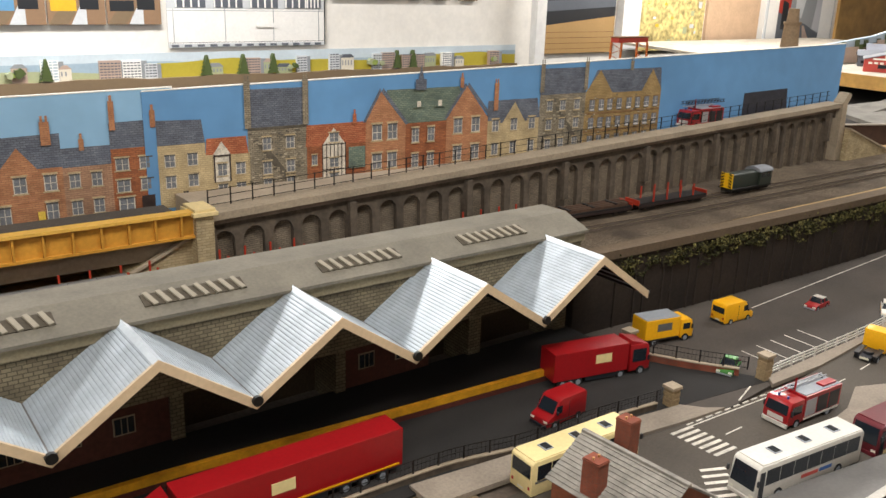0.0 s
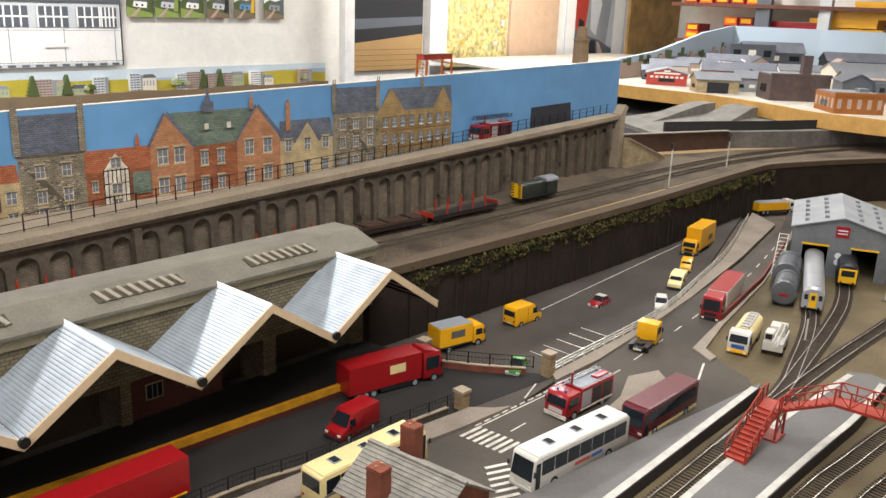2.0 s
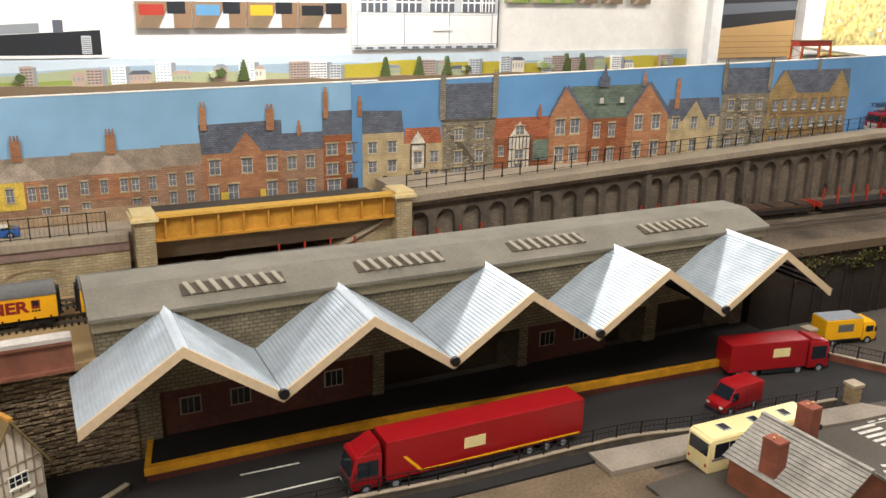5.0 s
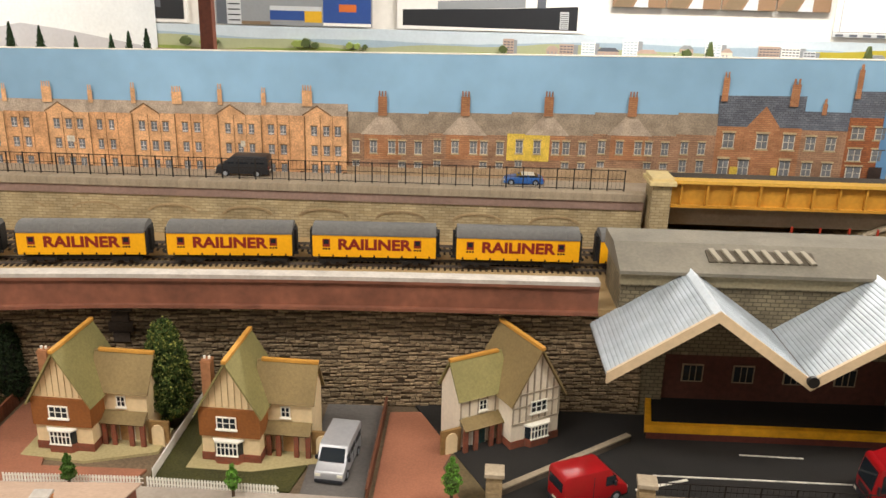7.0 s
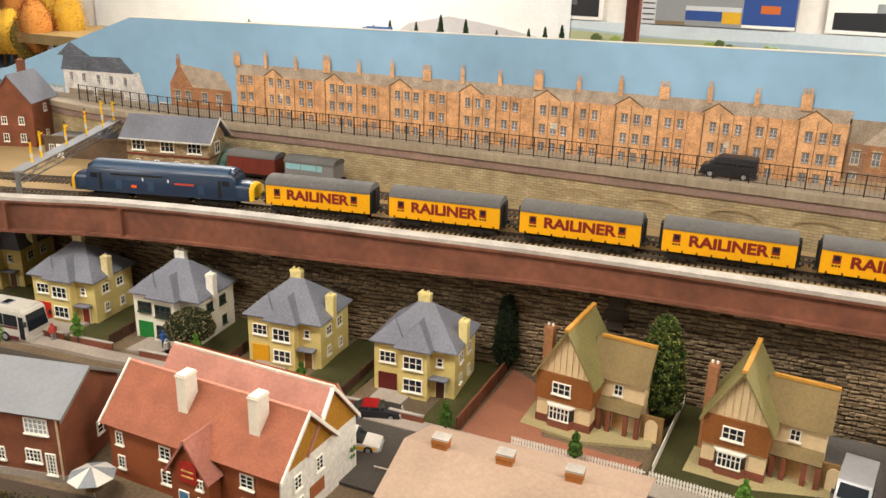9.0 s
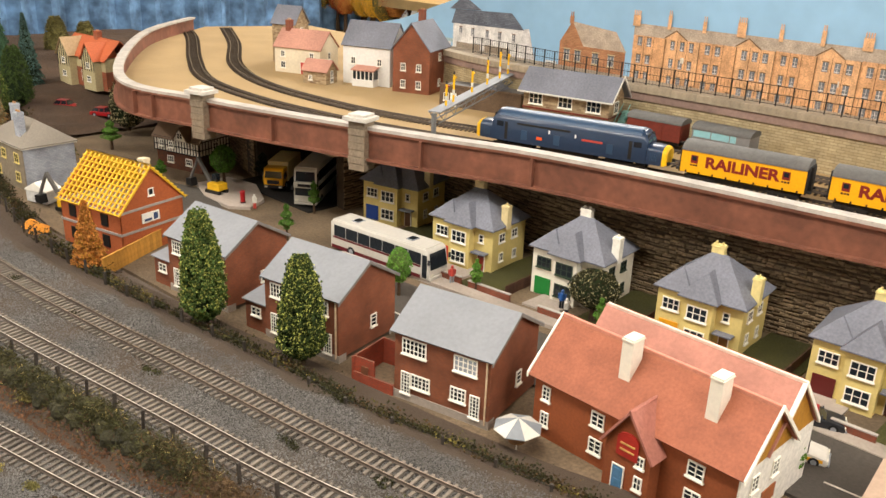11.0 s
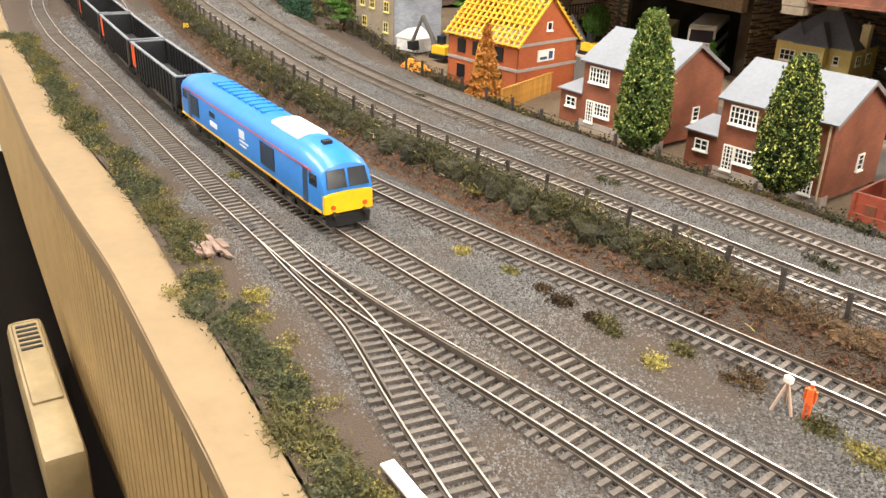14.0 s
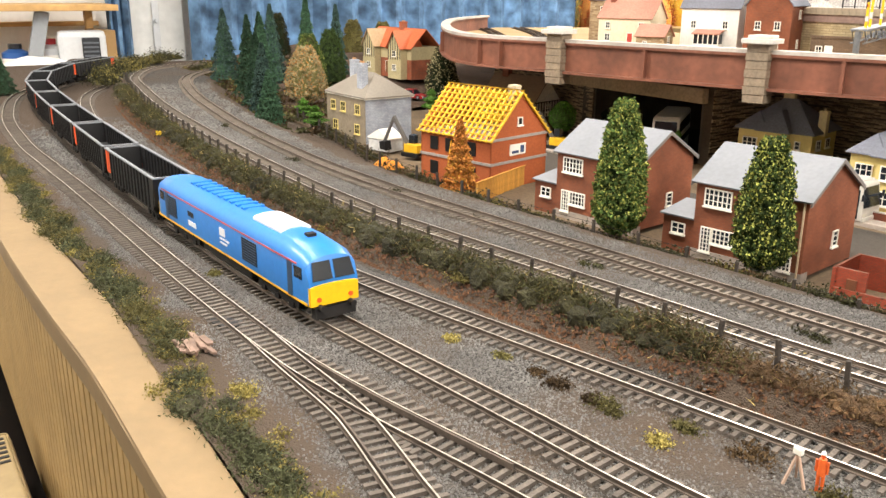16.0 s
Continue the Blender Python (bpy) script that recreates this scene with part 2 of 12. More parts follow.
def smoothline(pts, step=.01):
    """Points of a Catmull-Rom curve through pts at even steps, with the tangents."""
    p = np.array([(*q, 0)[:3] if len(q) < 3 else q for q in pts], float)
    p = np.vstack([2 * p[0] - p[1], p, 2 * p[-1] - p[-2]])
    out = []
    for i in range(1, len(p) - 2):
        for u in np.linspace(0, 1, 24, endpoint=False):
            a, b, c, d = p[i - 1:i + 3]
            out.append(.5 * ((2 * b) + (c - a) * u + (2 * a - 5 * b + 4 * c - d) * u * u + (3 * b - a - 3 * c + d) * u ** 3))
    out.append(p[-2])
    out = np.array(out)
    s = np.r_[0, np.cumsum(np.linalg.norm(np.diff(out, axis=0), axis=1))]
    k = np.arange(0, s[-1], step)
    q = np.stack([np.interp(k, s, out[:, j]) for j in range(3)], 1)
    t = np.gradient(q, axis=0)
    return q, t / np.linalg.norm(t, axis=1)[:, None]


def ribbon(bm, q, t, off0, off1, z0, z1):
    """A bar swept along a line: its cross-section runs off0..off1 to the side and z0..z1 up."""
    n = np.stack([-t[:, 1], t[:, 0], 0 * t[:, 0]], 1)
    n /= np.linalg.norm(n, axis=1)[:, None]
    rings = []
    for p, m in zip(q, n):
        rings.append([Vector(p + m * o + np.array((0, 0, z))) for o, z in ((off0, z0), (off1, z0), (off1, z1), (off0, z1))])
    return loft(bm, rings)

# ---- the room ----
G = .04          # town and yard
YSH = 2.40      # end of the shelf wall
UP = .16         # upper railway floor
b = bx(B(), -4.3, 6.2, -2.2, 3.4, -.96, -.9)
solid("floor", b, CARPET, "dark brown floor of the hobby room", "floor")
b = bx(B(), -4.3, 6.2, -2.2, 3.4, 1.5, 1.56)
solid("ceiling", b, ROOMC, "plain off-white painted ceiling", "ceiling")
b = bx(B(), -4.3, 6.2, 3.02, 3.1, -.9, 1.5)
solid("wall_north", b, ROOMW, "plain white room wall far behind", "wall")
b = bx(B(), -4.3, 5.2, -2.2, -2.1, -.9, 1.5)
solid("wall_south", b, ROOMW, "plain white room wall behind the camera", "wall")
b = bx(B(), -4.3, -4.2, -2.1, 3.3, -.9, 1.5)
solid("wall_west", b, ROOMW, "plain white room wall", "wall")
b = bx(B(), 5.1, 5.2, -2.1, YSH, -.9, 1.5)
solid("wall_east", b, ROOMW, "plain white room wall", "wall")
solid("wall_east_alcove", bx(B(), 6.1, 6.2, -2.1, 3.3, -.9, 1.5), ROOMW, "plain white room wall", "wall")

# ---- railway lines, as plan curves ----
F1 = [(-2.75, .10), (-2.55, -.02), (-2.24, -.07), (-1.96, -.076), (-1.78, -.066), (-1.63, -.055), (-1.49, -.046), (-1.376, -.0395), (-1.26, -.032), (-1.17, -.025), (-1.12, -.0225), (-1.06, -.0185), (-1.03, -.0195), (-.974, -.0255), (-.90, -.0315), (-.78, -.040), (-.60, -.052)]
F2 = [(-1.17, -.025), (-1.113, -.018), (-1.067, -.009), (-1.03, -.0005), (-.963, .017), (-.90, .031), (-.80, .048), (-.65, .070), (-.4, .10)]
F3 = [(-2.98, .55), (-2.95, .35), (-2.82, .16), (-2.6, .04), (-2.38, -.008), (-2.1, -.016), (-1.85, -.014), (-1.6, -.009), (-1.374, .003), (-1.259, .012), (-1.188, .021), (-1.123, .031), (-1.07, .040), (-1.0, .052), (-.947, .060), (-.883, .073), (-.78, .095), (-.6, .13), (-.4, .16)]
F4 = [(-2.9, .62), (-2.86, .42), (-2.72, .23), (-2.5, .10), (-2.2, .045), (-1.9, .037), (-1.65, .040), (-1.475, .046), (-1.353, .055), (-1.277, .064), (-1.209, .077), (-1.162, .088), (-1.11, .101), (-1.059, .114), (-.984, .134), (-.922, .150), (-.80, .181), (-.6, .235), (-.4, .28)]
B1 = [(-2.95, .80), (-2.96, .5), (-2.86, .31), (-2.64, .212), (-2.4, .178), (-2.137, .152), (-1.9, .140), (-1.7, .135), (-1.5, .137), (-1.349, .146), (-1.271, .157), (-1.207, .168), (-1.148, .179), (-1.051, .196), (-.961, .211), (-.85, .236), (-.7, .275), (-.5, .325)]
B2 = [(-2.86, .9), (-2.85, .62), (-2.78, .44), (-2.6, .315), (-2.32, .247), (-2.0, .208), (-1.8, .194), (-1.6, .190), (-1.454, .197), (-1.365, .206), (-1.281, .217), (-1.216, .226), (-1.156, .236), (-1.06, .250), (-.972, .263), (-.85, .285), (-.7, .325), (-.5, .375)]
U1 = [(-2.6, 1.03), (-2.35, .93), (-2.05, .77), (-1.85, .68), (-1.65, .655), (-1.45, .675), (-1.3, .715), (-1.18, .756), (-1.08, .782), (-.84, .826), (-.70, .845), (-.52, .863), (-.35, .874), (-.06, .882), (.3, .884), (.8, .870), (1.1, .852), (1.5, .842), (1.9, .836), (2.2, .812), (2.5, .742), (2.8, .62), (3.0, .48)]
U2 = [(-2.45, 1.08), (-2.2, .95), (-1.95, .80), (-1.75, .735), (-1.55, .73), (-1.4, .755), (-1.25, .80), (-1.1, .838), (-.84, .880), (-.70, .898), (-.52, .915), (-.35, .927), (-.06, .934), (.3, .936), (.8, .922), (1.1, .905), (1.5, .892), (1.9, .884), (2.25, .856), (2.6, .77), (2.9, .64), (3.1, .5)]
PAR = [(-2.5, 1.05), (-2.25, .77), (-1.80, .505), (-1.573, .520), (-1.321, .590), (-1.21, .627), (-1.12, .660), (-.97, .692), (-.80, .716), (-.60, .742), (-.33, .760), (-.062, .768)]


def yof(line):
    q, _ = smoothline(line)
    o = np.argsort(q[:, 0])
    xs, ys = q[o, 0], q[o, 1]
    return lambda x: float(np.interp(x, xs, ys))


yF4, yB1, yB2 = yof(F4[4:]), yof(B1[3:]), yof(B2[3:])
FRONT, BACK = .048, .061


def bedheight(x, y):
    w = noise.noise(Vector((x * 40, 7.3, 2))) * .0035 + noise.noise(Vector((x * 150, 3.1, 2))) * .0015
    foot, head = max(yF4(x) + .019, yB1(x) - .057) + w, yB1(x) - .040 + w
    head = max(head, foot + .006)
    u = min(max((y - foot) / (head - foot), 0), 1)
    u = u ** .7 * (1.6 - .6 * u)
    z = FRONT + (BACK - FRONT) * u
    edge = yB2(x) + .05
    if y > edge:
        z += (.046 - BACK) * min((y - edge) / .03, 1)
    n = noise.noise(Vector((x * 60, y * 60, 1))) * .0006 + noise.noise(Vector((x * 14, y * 14, 5))) * .0008
    if .03 < u < .97:
        n += noise.noise(Vector((x * 120, y * 120, 2))) * .0028
    return z + n


YIN = ([-2.35, -2.0, -1.725, -1.52, -1.38, -1.28, -1.17, -1.04, -.8, -.3], [-.125, -.125, -.116, -.106, -.096, -.088, -.087, -.083, -.081, -.081])


def yin(x):
    return float(np.interp(x, *YIN))


def ramp(v, a, b):
    u = min(max((v - a) / (b - a), 0), 1)
    return u * u * (3 - 2 * u)


def soil_at(x, y):
    """How far brown earth takes the place of ballast: the bank, the verge, the far end and worn patches."""
    w = noise.noise(Vector((x * 25, y * 25, 9))) * .012 + noise.noise(Vector((x * 90, y * 90, 4))) * .004
    foot = max(yF4(x) + .013, yB1(x) - .067)
    bank = ramp(y + w * .6, foot, foot + .008) * (1 - ramp(y + w * .3, yB1(x) - .030, yB1(x) - .022))
    verge = .75 * (1 - ramp(y + w, yin(x) + .026, yin(x) + .046))
    back = ramp(y + w, yB2(x) + .036, yB2(x) + .055)
    far = ramp(-x + w * 8, 1.95, 2.25) * (1 - ramp(y, yB1(x) - .06, yB1(x) - .03))
    patch = .5 * max(0, 1 - math.hypot((x + .94) / .13, (y - .108) / .038) + w * 14)
    return max(bank, verge, back, far, min(patch, .5))


def railbed():
    """The low railway's ground: a level front, an earth bank, and a higher back."""
    xs = np.arange(-3.25, -.34, .0085)
    n = 120
    verts, faces, soil = [], [], []
    for x in xs:
        y0, y1 = yin(x) + .0004, yB2(x) + .10
        if x < -2.2:
            y1 = max(y1, .35 + (-2.2 - x) * .9)
        for k in range(n):
            y = y0 + (y1 - y0) * k / (n - 1)
            verts.append((x, y, bedheight(x, y)))
            soil.append(soil_at(x, y))
    for i in range(len(xs) - 1):
        for k in range(n - 1):
            a = i * n + k
            faces.append((a, a + n, a + n + 1, a + 1))
    me = bpy.data.meshes.new("ground")
    me.from_pydata(verts, [], faces)
    me.materials.append(BED)
    me.attributes.new("soil", "FLOAT", "POINT").data.foreach_set("value", soil)
    me.polygons.foreach_set("use_smooth", [True] * len(faces))
    tagged(new("ground", me), "grey ballasted railway ground with a brown earth bank", "ground", kind="structure")


railbed()

# baseboard under the whole layout
b = prism(B(), [(-3.3, .2), (-2.3, -.1), (-.3, -.1), (-.3, .12), (.3, .12), (.5, -.25), (3.3, -.25), (3.3, 1.9), (-3.3, 1.4)], -.06, G - .004)
solid("baseboard", b, mat("baseboard_earth", "#5f5348", .9, .2, 200, .4, stain=.3), "brown painted baseboard that carries the whole model", "baseboard")

# ---- streets and yards ----
def sheet(name, pts, z, material, label, category="ground", t=.004):
    return solid(name, prism(B(), pts, z - t, z), material, label, category)


sheet("ground_town", [(-2.35, .36), (-1.6, .31), (-1.25, .33), (-1.0, .35), (-.8, .40), (-.62, .33), (-.3, .12), (.45, .12), (.45, .80), (-1.3, .80), (-2.3, .80)], G, mat("town_ground", "#6b5a45", .9, .25, 300, .6, stain=.35, sscale=16), "brown earth and dust of the model town", t=.006)
sheet("road_1", [(-1.62, .545), (-1.46, .49), (-1.20, .535), (-1.0, .557), (-.75, .590), (-.50, .604), (-.33, .604), (-.24, .598), (-.2, .56), (.1, .545), (.42, .50), (.45, .42), (.1, .47), (-.3, .505), (-.6, .495), (-.75, .49), (-1.0, .465), (-1.25, .43), (-1.5, .42), (-1.7, .44), (-1.75, .50)], G + .003, ROAD, "grey street with a worn surface", "road")
sheet("road_2", [(-.255, .775), (-.20, .66), (-.17, .60), (.12, .585), (.5, .575), (.78, .55), (.93, .53), (.83, .68), (.80, .765), (.2, .765)], G + .0028, ASPH, "dark asphalt forecourt of the parcels depot", "road")
sheet("road_3", [(.45, .60), (.62, .50), (.75, .51), (.93, .525), (1.16, .53), (1.33, .552), (1.60, .62), (2.25, .80), (2.25, .80), (1.9, .80), (.82, .80), (.83, .68), (.91, .54), (.77, .56)], G + .0024, mat("yard_tarmac", "#474039", .85, .12, 320, .4, 1400, stain=.35, sscale=7), "grey-brown tarmac yard under the retaining wall", "road")
sheet("road_4", [(.42, .30), (.42, .52), (.62, .53), (.728, .52), (.892, .506), (1.015, .516), (1.148, .526), (1.594, .573), (2.024, .634), (2.4, .74), (2.4, .69), (2.018, .605), (1.57, .501), (1.274, .457), (1.157, .425), (1.12, .34), (1.07, .306), (.803, .349), (.62, .385), (.55, .33)], G + .0034, mat("main_road", "#4d463d", .85, .12, 320, .4, 1400, stain=.35, sscale=7), "wide grey road with white markings", "road")
sheet("ground_depot", [(1.04, .30), (1.12, .34), (1.157, .425), (1.274, .455), (1.57, .499), (2.018, .603), (2.5, .70), (3.0, .6), (3.0, -.6), (.3, -.6), (.3, .10), (.42, .30), (.55, .31)], G + .0005, mat("depot_ground", "#66593f", .9, .15, 400, .5, stain=.35, sscale=10), "sandy brown ground of the engine depot")

# ---- upper railway floor, retaining wall, parapet ----
pq, pt = smoothline(PAR, .02)
deck = [(p[0], p[1]) for p in pq] + [(.8, .79), (1.05, .777), (1.3, .772), (1.6, .771), (2.06, .772), (2.24, .745), (2.58, .58), (2.75, .40), (3.2, .40), (3.2, 1.10), (1.75, 1.10), (-2.4, 1.30)]
solid("ground_upper", prism(B(), deck, .1525, UP), SAND, "sandy floor of the upper railway", "ground")

EASTB = ballastmat("brown_upper_ballast", "#4b4034", "#6f6251", "#3f352b", 480)
sheet("ground_upper_east", [(.40, .79), (.8, .795), (1.05, .785), (1.6, .780), (2.06, .78), (2.22, .752), (2.52, .615), (2.9, .45), (3.1, .5), (2.9, .66), (2.6, .79), (2.36, .90), (2.2, .955), (2.0, 1.05), (1.72, 1.02), (1.2, .99), (.40, .975)], UP + .0008, EASTB, "dark brown ballast of the upper railway", t=.003)
sheet("ground_upper_concrete", [(1.76, 1.03), (1.98, 1.03), (1.98, 1.10), (1.76, 1.10)], UP + .0012, mat("concrete_yard", "#807a6e", .85, .12, 120, .3, stain=.3), "grey concrete yard beside the upper railway", t=.003)


def parapet():
    sel = pq[:, 0] > -2.45
    q, t = pq[sel].copy(), pt[sel]
    q[:, 2] = 0
    root = thing("bridge_parapet", 0, 0, 0, 0, "red oxide girder parapet with a pale coping", "parapet", kind="structure")

    def strip(o0, o1, lo, hi):
        n = np.stack([-t[:, 1], t[:, 0], 0 * t[:, 0]], 1)
        return loft(B(), [[Vector(p + m * o + np.array((0, 0, lo(p[0]) if k < 2 else hi(p[0])))) for k, o in enumerate((o0, o1, o1, o0))] for p, m in zip(q, n)])
    foot = lambda x: .149 + .008 * ramp(x, -.95, -.5)
    part("girder", strip(-.004, .004, lambda x: foot(x) + .003, lambda x: .184), REDGIRD, root)
    part("bottom_flange", strip(-.010, .006, foot, lambda x: foot(x) + .003), REDGIRD, root)
    part("top_flange", ribbon(B(), q, t, -.007, .006, .184, .187), REDGIRD, root)
    part("coping", ribbon(B(), q, t, -.007, .009, .187, .191), WHITECOP, root, "pale grey-white coping strip")
    me = None
    for k in range(6, len(q) - 3, 1):
        x = q[k][0]
        if any(abs(x - s) < .0095 for s in (-1.93, -1.70, -1.66, -1.45, -1.24, -1.10)):
            bm = bx(B(), -.0015, .0015, -.0105, -.004, .152, .184)
            o = part("stiffener", bm, REDGIRD, root)
            o.matrix_basis = Matrix.Translation((q[k][0], q[k][1], 0)) @ Matrix.Rotation(math.atan2(t[k][1], t[k][0]), 4, "Z")


parapet()


def bridge_pillar(x, y, rz, top=.206):
    r = thing("bridge_pillar", x, y, 0, rz, "grey stone pillar with a pale cap on the parapet", "pillar", "bridge pillars", "structure")
    b = B()
    for i in range(7):
        z = .136 + i * .0088
        o = (i % 2) * .0006
        bx(b, -.0115 - o, .0115 + o, -.012 - o, .010, z, z + .0084)
    part("shaft", b, mat("pillar_stone", "#8a7a66", .85, .2, 300, .5, stain=.3), r, bevel=.0004)
    b = bx(B(), -.017, .017, -.017, .013, .1975, top - .0035)
    bx(b, -.012, .012, -.012, .010, top - .0035, top)
    part("cap", b, mat("pillar_cap", "#c8c2b8", .7, .1, 300, .3), r, bevel=.0006)


bridge_pillar(-1.321, .588, 16)
bridge_pillar(-1.573, .517, 14)


def stone_wall(name, line, z0, z1, label, h=.0031, seed=3, pick=None):
    """A wall of long flat stones in courses, each one proud of the joint."""
    rnd = random.Random(seed)
    q, t = smoothline(line, .004)
    n = np.stack([t[:, 1], -t[:, 0], 0 * t[:, 0]], 1)
    s = np.r_[0, np.cumsum(np.linalg.norm(np.diff(q, axis=0), axis=1))]
    L = s[-1]
    verts, faces, single = [], [], []
    z = z0
    while z < z1 - h * .5:
        hh = h * rnd.uniform(.75, 1.25)
        u = -rnd.uniform(0, .01)
        while u < L:
            w = rnd.uniform(.004, .012)
            if rnd.random() < .97:
                a, e = max(u + .0002, 0), min(u + w - .0002, L)
                if e - a > .002:
                    d = rnd.uniform(.0007, .0027)
                    row = []
                    wv = .0009 * math.sin(a * 95 + z * 700) + rnd.uniform(-.0003, .0003)
                    ls, rs = rnd.uniform(.55, 1), rnd.uniform(.55, 1)
                    mz = z + hh / 2
                    for (k, zz, dd) in ((a, mz - hh * .46 * ls, 0), (e, mz - hh * .46 * rs, 0), (e, mz + hh * .46 * rs, 0), (a, mz + hh * .46 * ls, 0),
                                        (a + .0007, mz - hh * .30 * ls, d), (e - .0007, mz - hh * .30 * rs, d * .8), (e - .0007, mz + hh * .38 * rs, d), (a + .0007, mz + hh * .38 * ls, d * .8)):
                        p = np.array([np.interp(k, s, q[:, i]) for i in range(2)])
                        m = np.array([np.interp(k, s, n[:, i]) for i in range(2)])
                        p = p + m * (.001 + dd)
                        row.append((p[0], p[1], min(zz + wv, z1)))
                    if pick and len(single) < 300 and pick[0] < row[0][0] < pick[1]:
                        single.append(row)
                        u += w
                        continue
                    i0 = len(verts)
                    verts.extend(row)
                    faces.extend([(i0 + 4, i0 + 5, i0 + 6, i0 + 7), (i0, i0 + 1, i0 + 5, i0 + 4), (i0 + 1, i0 + 2, i0 + 6, i0 + 5), (i0 + 2, i0 + 3, i0 + 7, i0 + 6), (i0 + 3, i0, i0 + 4, i0 + 7)])
            u += w
        z += hh
    me = bpy.data.meshes.new("stone_facing")
    me.from_pydata(verts, [], faces)
    me.materials.append(STONEW)
    root = solid(name, ribbon(B(), q * (1, 1, 0), t, -.001, .014, z0 - .01, z1), STONEJ, label, "wall")
    f = new("stone_facing", me)
    f.parent = root
    f["kind"] = "stuff"
    for row in single:
        sm = bpy.data.meshes.new("stone")
        sm.from_pydata(row, [], [(4, 5, 6, 7), (0, 1, 5, 4), (1, 2, 6, 5), (2, 3, 7, 6), (3, 0, 4, 7)])
        sm.materials.append(STONEW)
        part("stone", sm, None, root)
    return root


WL = [(-1.434, .648), (-1.431, .700), (-1.415, .742), (-1.36, .754), (-1.26, .740), (-1.15, .727), (-1.06, .726), (-.97, .731), (-.80, .748), (-.60, .765), (-.33, .774), (-.02, .778)]
stone_wall("wall_retaining", WL, G, .156, "retaining wall of rough brown coursed stone", pick=(-.46, -.30))


def yard_wall():
    """The dark wall under the upper line at the yard: shallow blind arches and an ivy line."""
    line = [(.80, .772), (1.05, .762), (1.3, .752), (1.6, .748), (2.06, .752), (2.24, .730), (2.58, .565), (2.75, .40)]
    q, t = smoothline(line, .01)
    root = solid("wall_yard", ribbon(B(), q * (1, 1, 0), t, -.002, .02, .02, .150), mat("dark_yard_wall", "#2c2219", .9, .25, 200, .5, stain=.4), "dark brown retaining wall with shallow arches beside the yard", "wall")
    part("wall_cap", ribbon(B(), q * (1, 1, 0), t, -.006, .02, .150, .163), mat("wall_cap_brown", "#5b4c3a", .85, .15, 200, .4), root)
    me = None
    for u in np.arange(.10, 1.42, .062):
        k = int(u / .01)
        if k >= len(q):
            break
        b = B()
        pts = [(-.019, 0), (-.022, 0), (-.022, .075)] + [(-.022 * math.cos(a), .075 + .022 * math.sin(a)) for a in np.linspace(.3, math.pi - .3, 6)] + [(.022, .075), (.022, 0), (.019, 0), (.019, .072)] + [(.019 * math.cos(a), .072 + .019 * math.sin(a)) for a in np.linspace(.3, math.pi - .3, 6)] + [(-.019, .072)]
        prism(b, pts, 0, .003, "y")
        me = me or mesh_of("blind_arch", b, mat("dark_arch", "#2e251d", .9, .25, 200, .5))
        o = part("blind_arch", me, None, root)
        o.matrix_basis = Matrix.Translation((q[k][0] + t[k][1] * .0045, q[k][1] - t[k][0] * .0045, .042)) @ Matrix.Rotation(math.atan2(t[k][1], t[k][0]), 4, "Z")


yard_wall()

# ---- back wall of the upper line ----
YW = .962


def left_back_wall():
    line = [(-1.75, 1.02), (-1.55, .955), (-1.42, .935), (-1.25, .942), (-1.0, .956), (-.6, YW), (0.004, YW)]
    q, t = smoothline(line, .012)
    q = q * (1, 1, 0)
    root = solid("wall_back", ribbon(B(), q, t, 0, .03, UP, .208), BUFFW, "buff coursed stone wall behind the upper railway", "wall")
    part("band", ribbon(B(), q, t, -.002, .03, .208, .2185), MAUVE, root, "smooth mauve-brown band")
    n = 0
    me = None
    for k in range(0, len(q) - 1):
        L = np.linalg.norm(q[k + 1] - q[k])
        if me is None:
            me = mesh_of("coping_stone", bx(B(), -.00598, .00598, -.011, .006, 0, .0095), COPE, .0004)
        o = part("coping_stone", me, None, root)
        mid = (q[k] + q[k + 1]) / 2
        o.matrix_basis = Matrix.Translation((mid[0] - t[k][1] * .007, mid[1] + t[k][0] * .007, .2185)) @ Matrix.Rotation(math.atan2(t[k][1], t[k][0]), 4, "Z")
    # relief arches in the stone
    for x in np.arange(-.93, -.02, .092):
        b = B()
        pts = [(-.030 + .0, .0)] + [(-.030 * math.cos(a), .010 * math.sin(a)) for a in np.linspace(.1, math.pi - .1, 9)] + [(.030, 0), (.026, 0)] + [(.026 * math.cos(a), .0075 * math.sin(a)) for a in np.linspace(.1, math.pi - .1, 9)] + [(-.026, 0)]
        prism(b, pts, -.0012, .001, "y")
        o = part("relief_arch", b, BUFF, root)
        o.location = (x, YW + .0002, .188)


left_back_wall()


def bpillar(x):
    r = thing("wall_pillar", x, 0, 0, 0, "buff stone pillar with a cream capstone", "pillar", "wall pillars", "structure")
    part("shaft", bx(B(), -.011, .011, YW - .016, YW + .02, UP, .243), BUFFW, r)
    b = bx(B(), -.0155, .0155, YW - .021, YW + .024, .243, .248)
    bx(b, -.013, .013, YW - .018, YW + .021, .248, .252)
    part("capstone", b, mat("cream_cap", "#d9c38d", .6, .08, 200, .2), r, bevel=.0008)


bpillar(.018)
bpillar(.343)


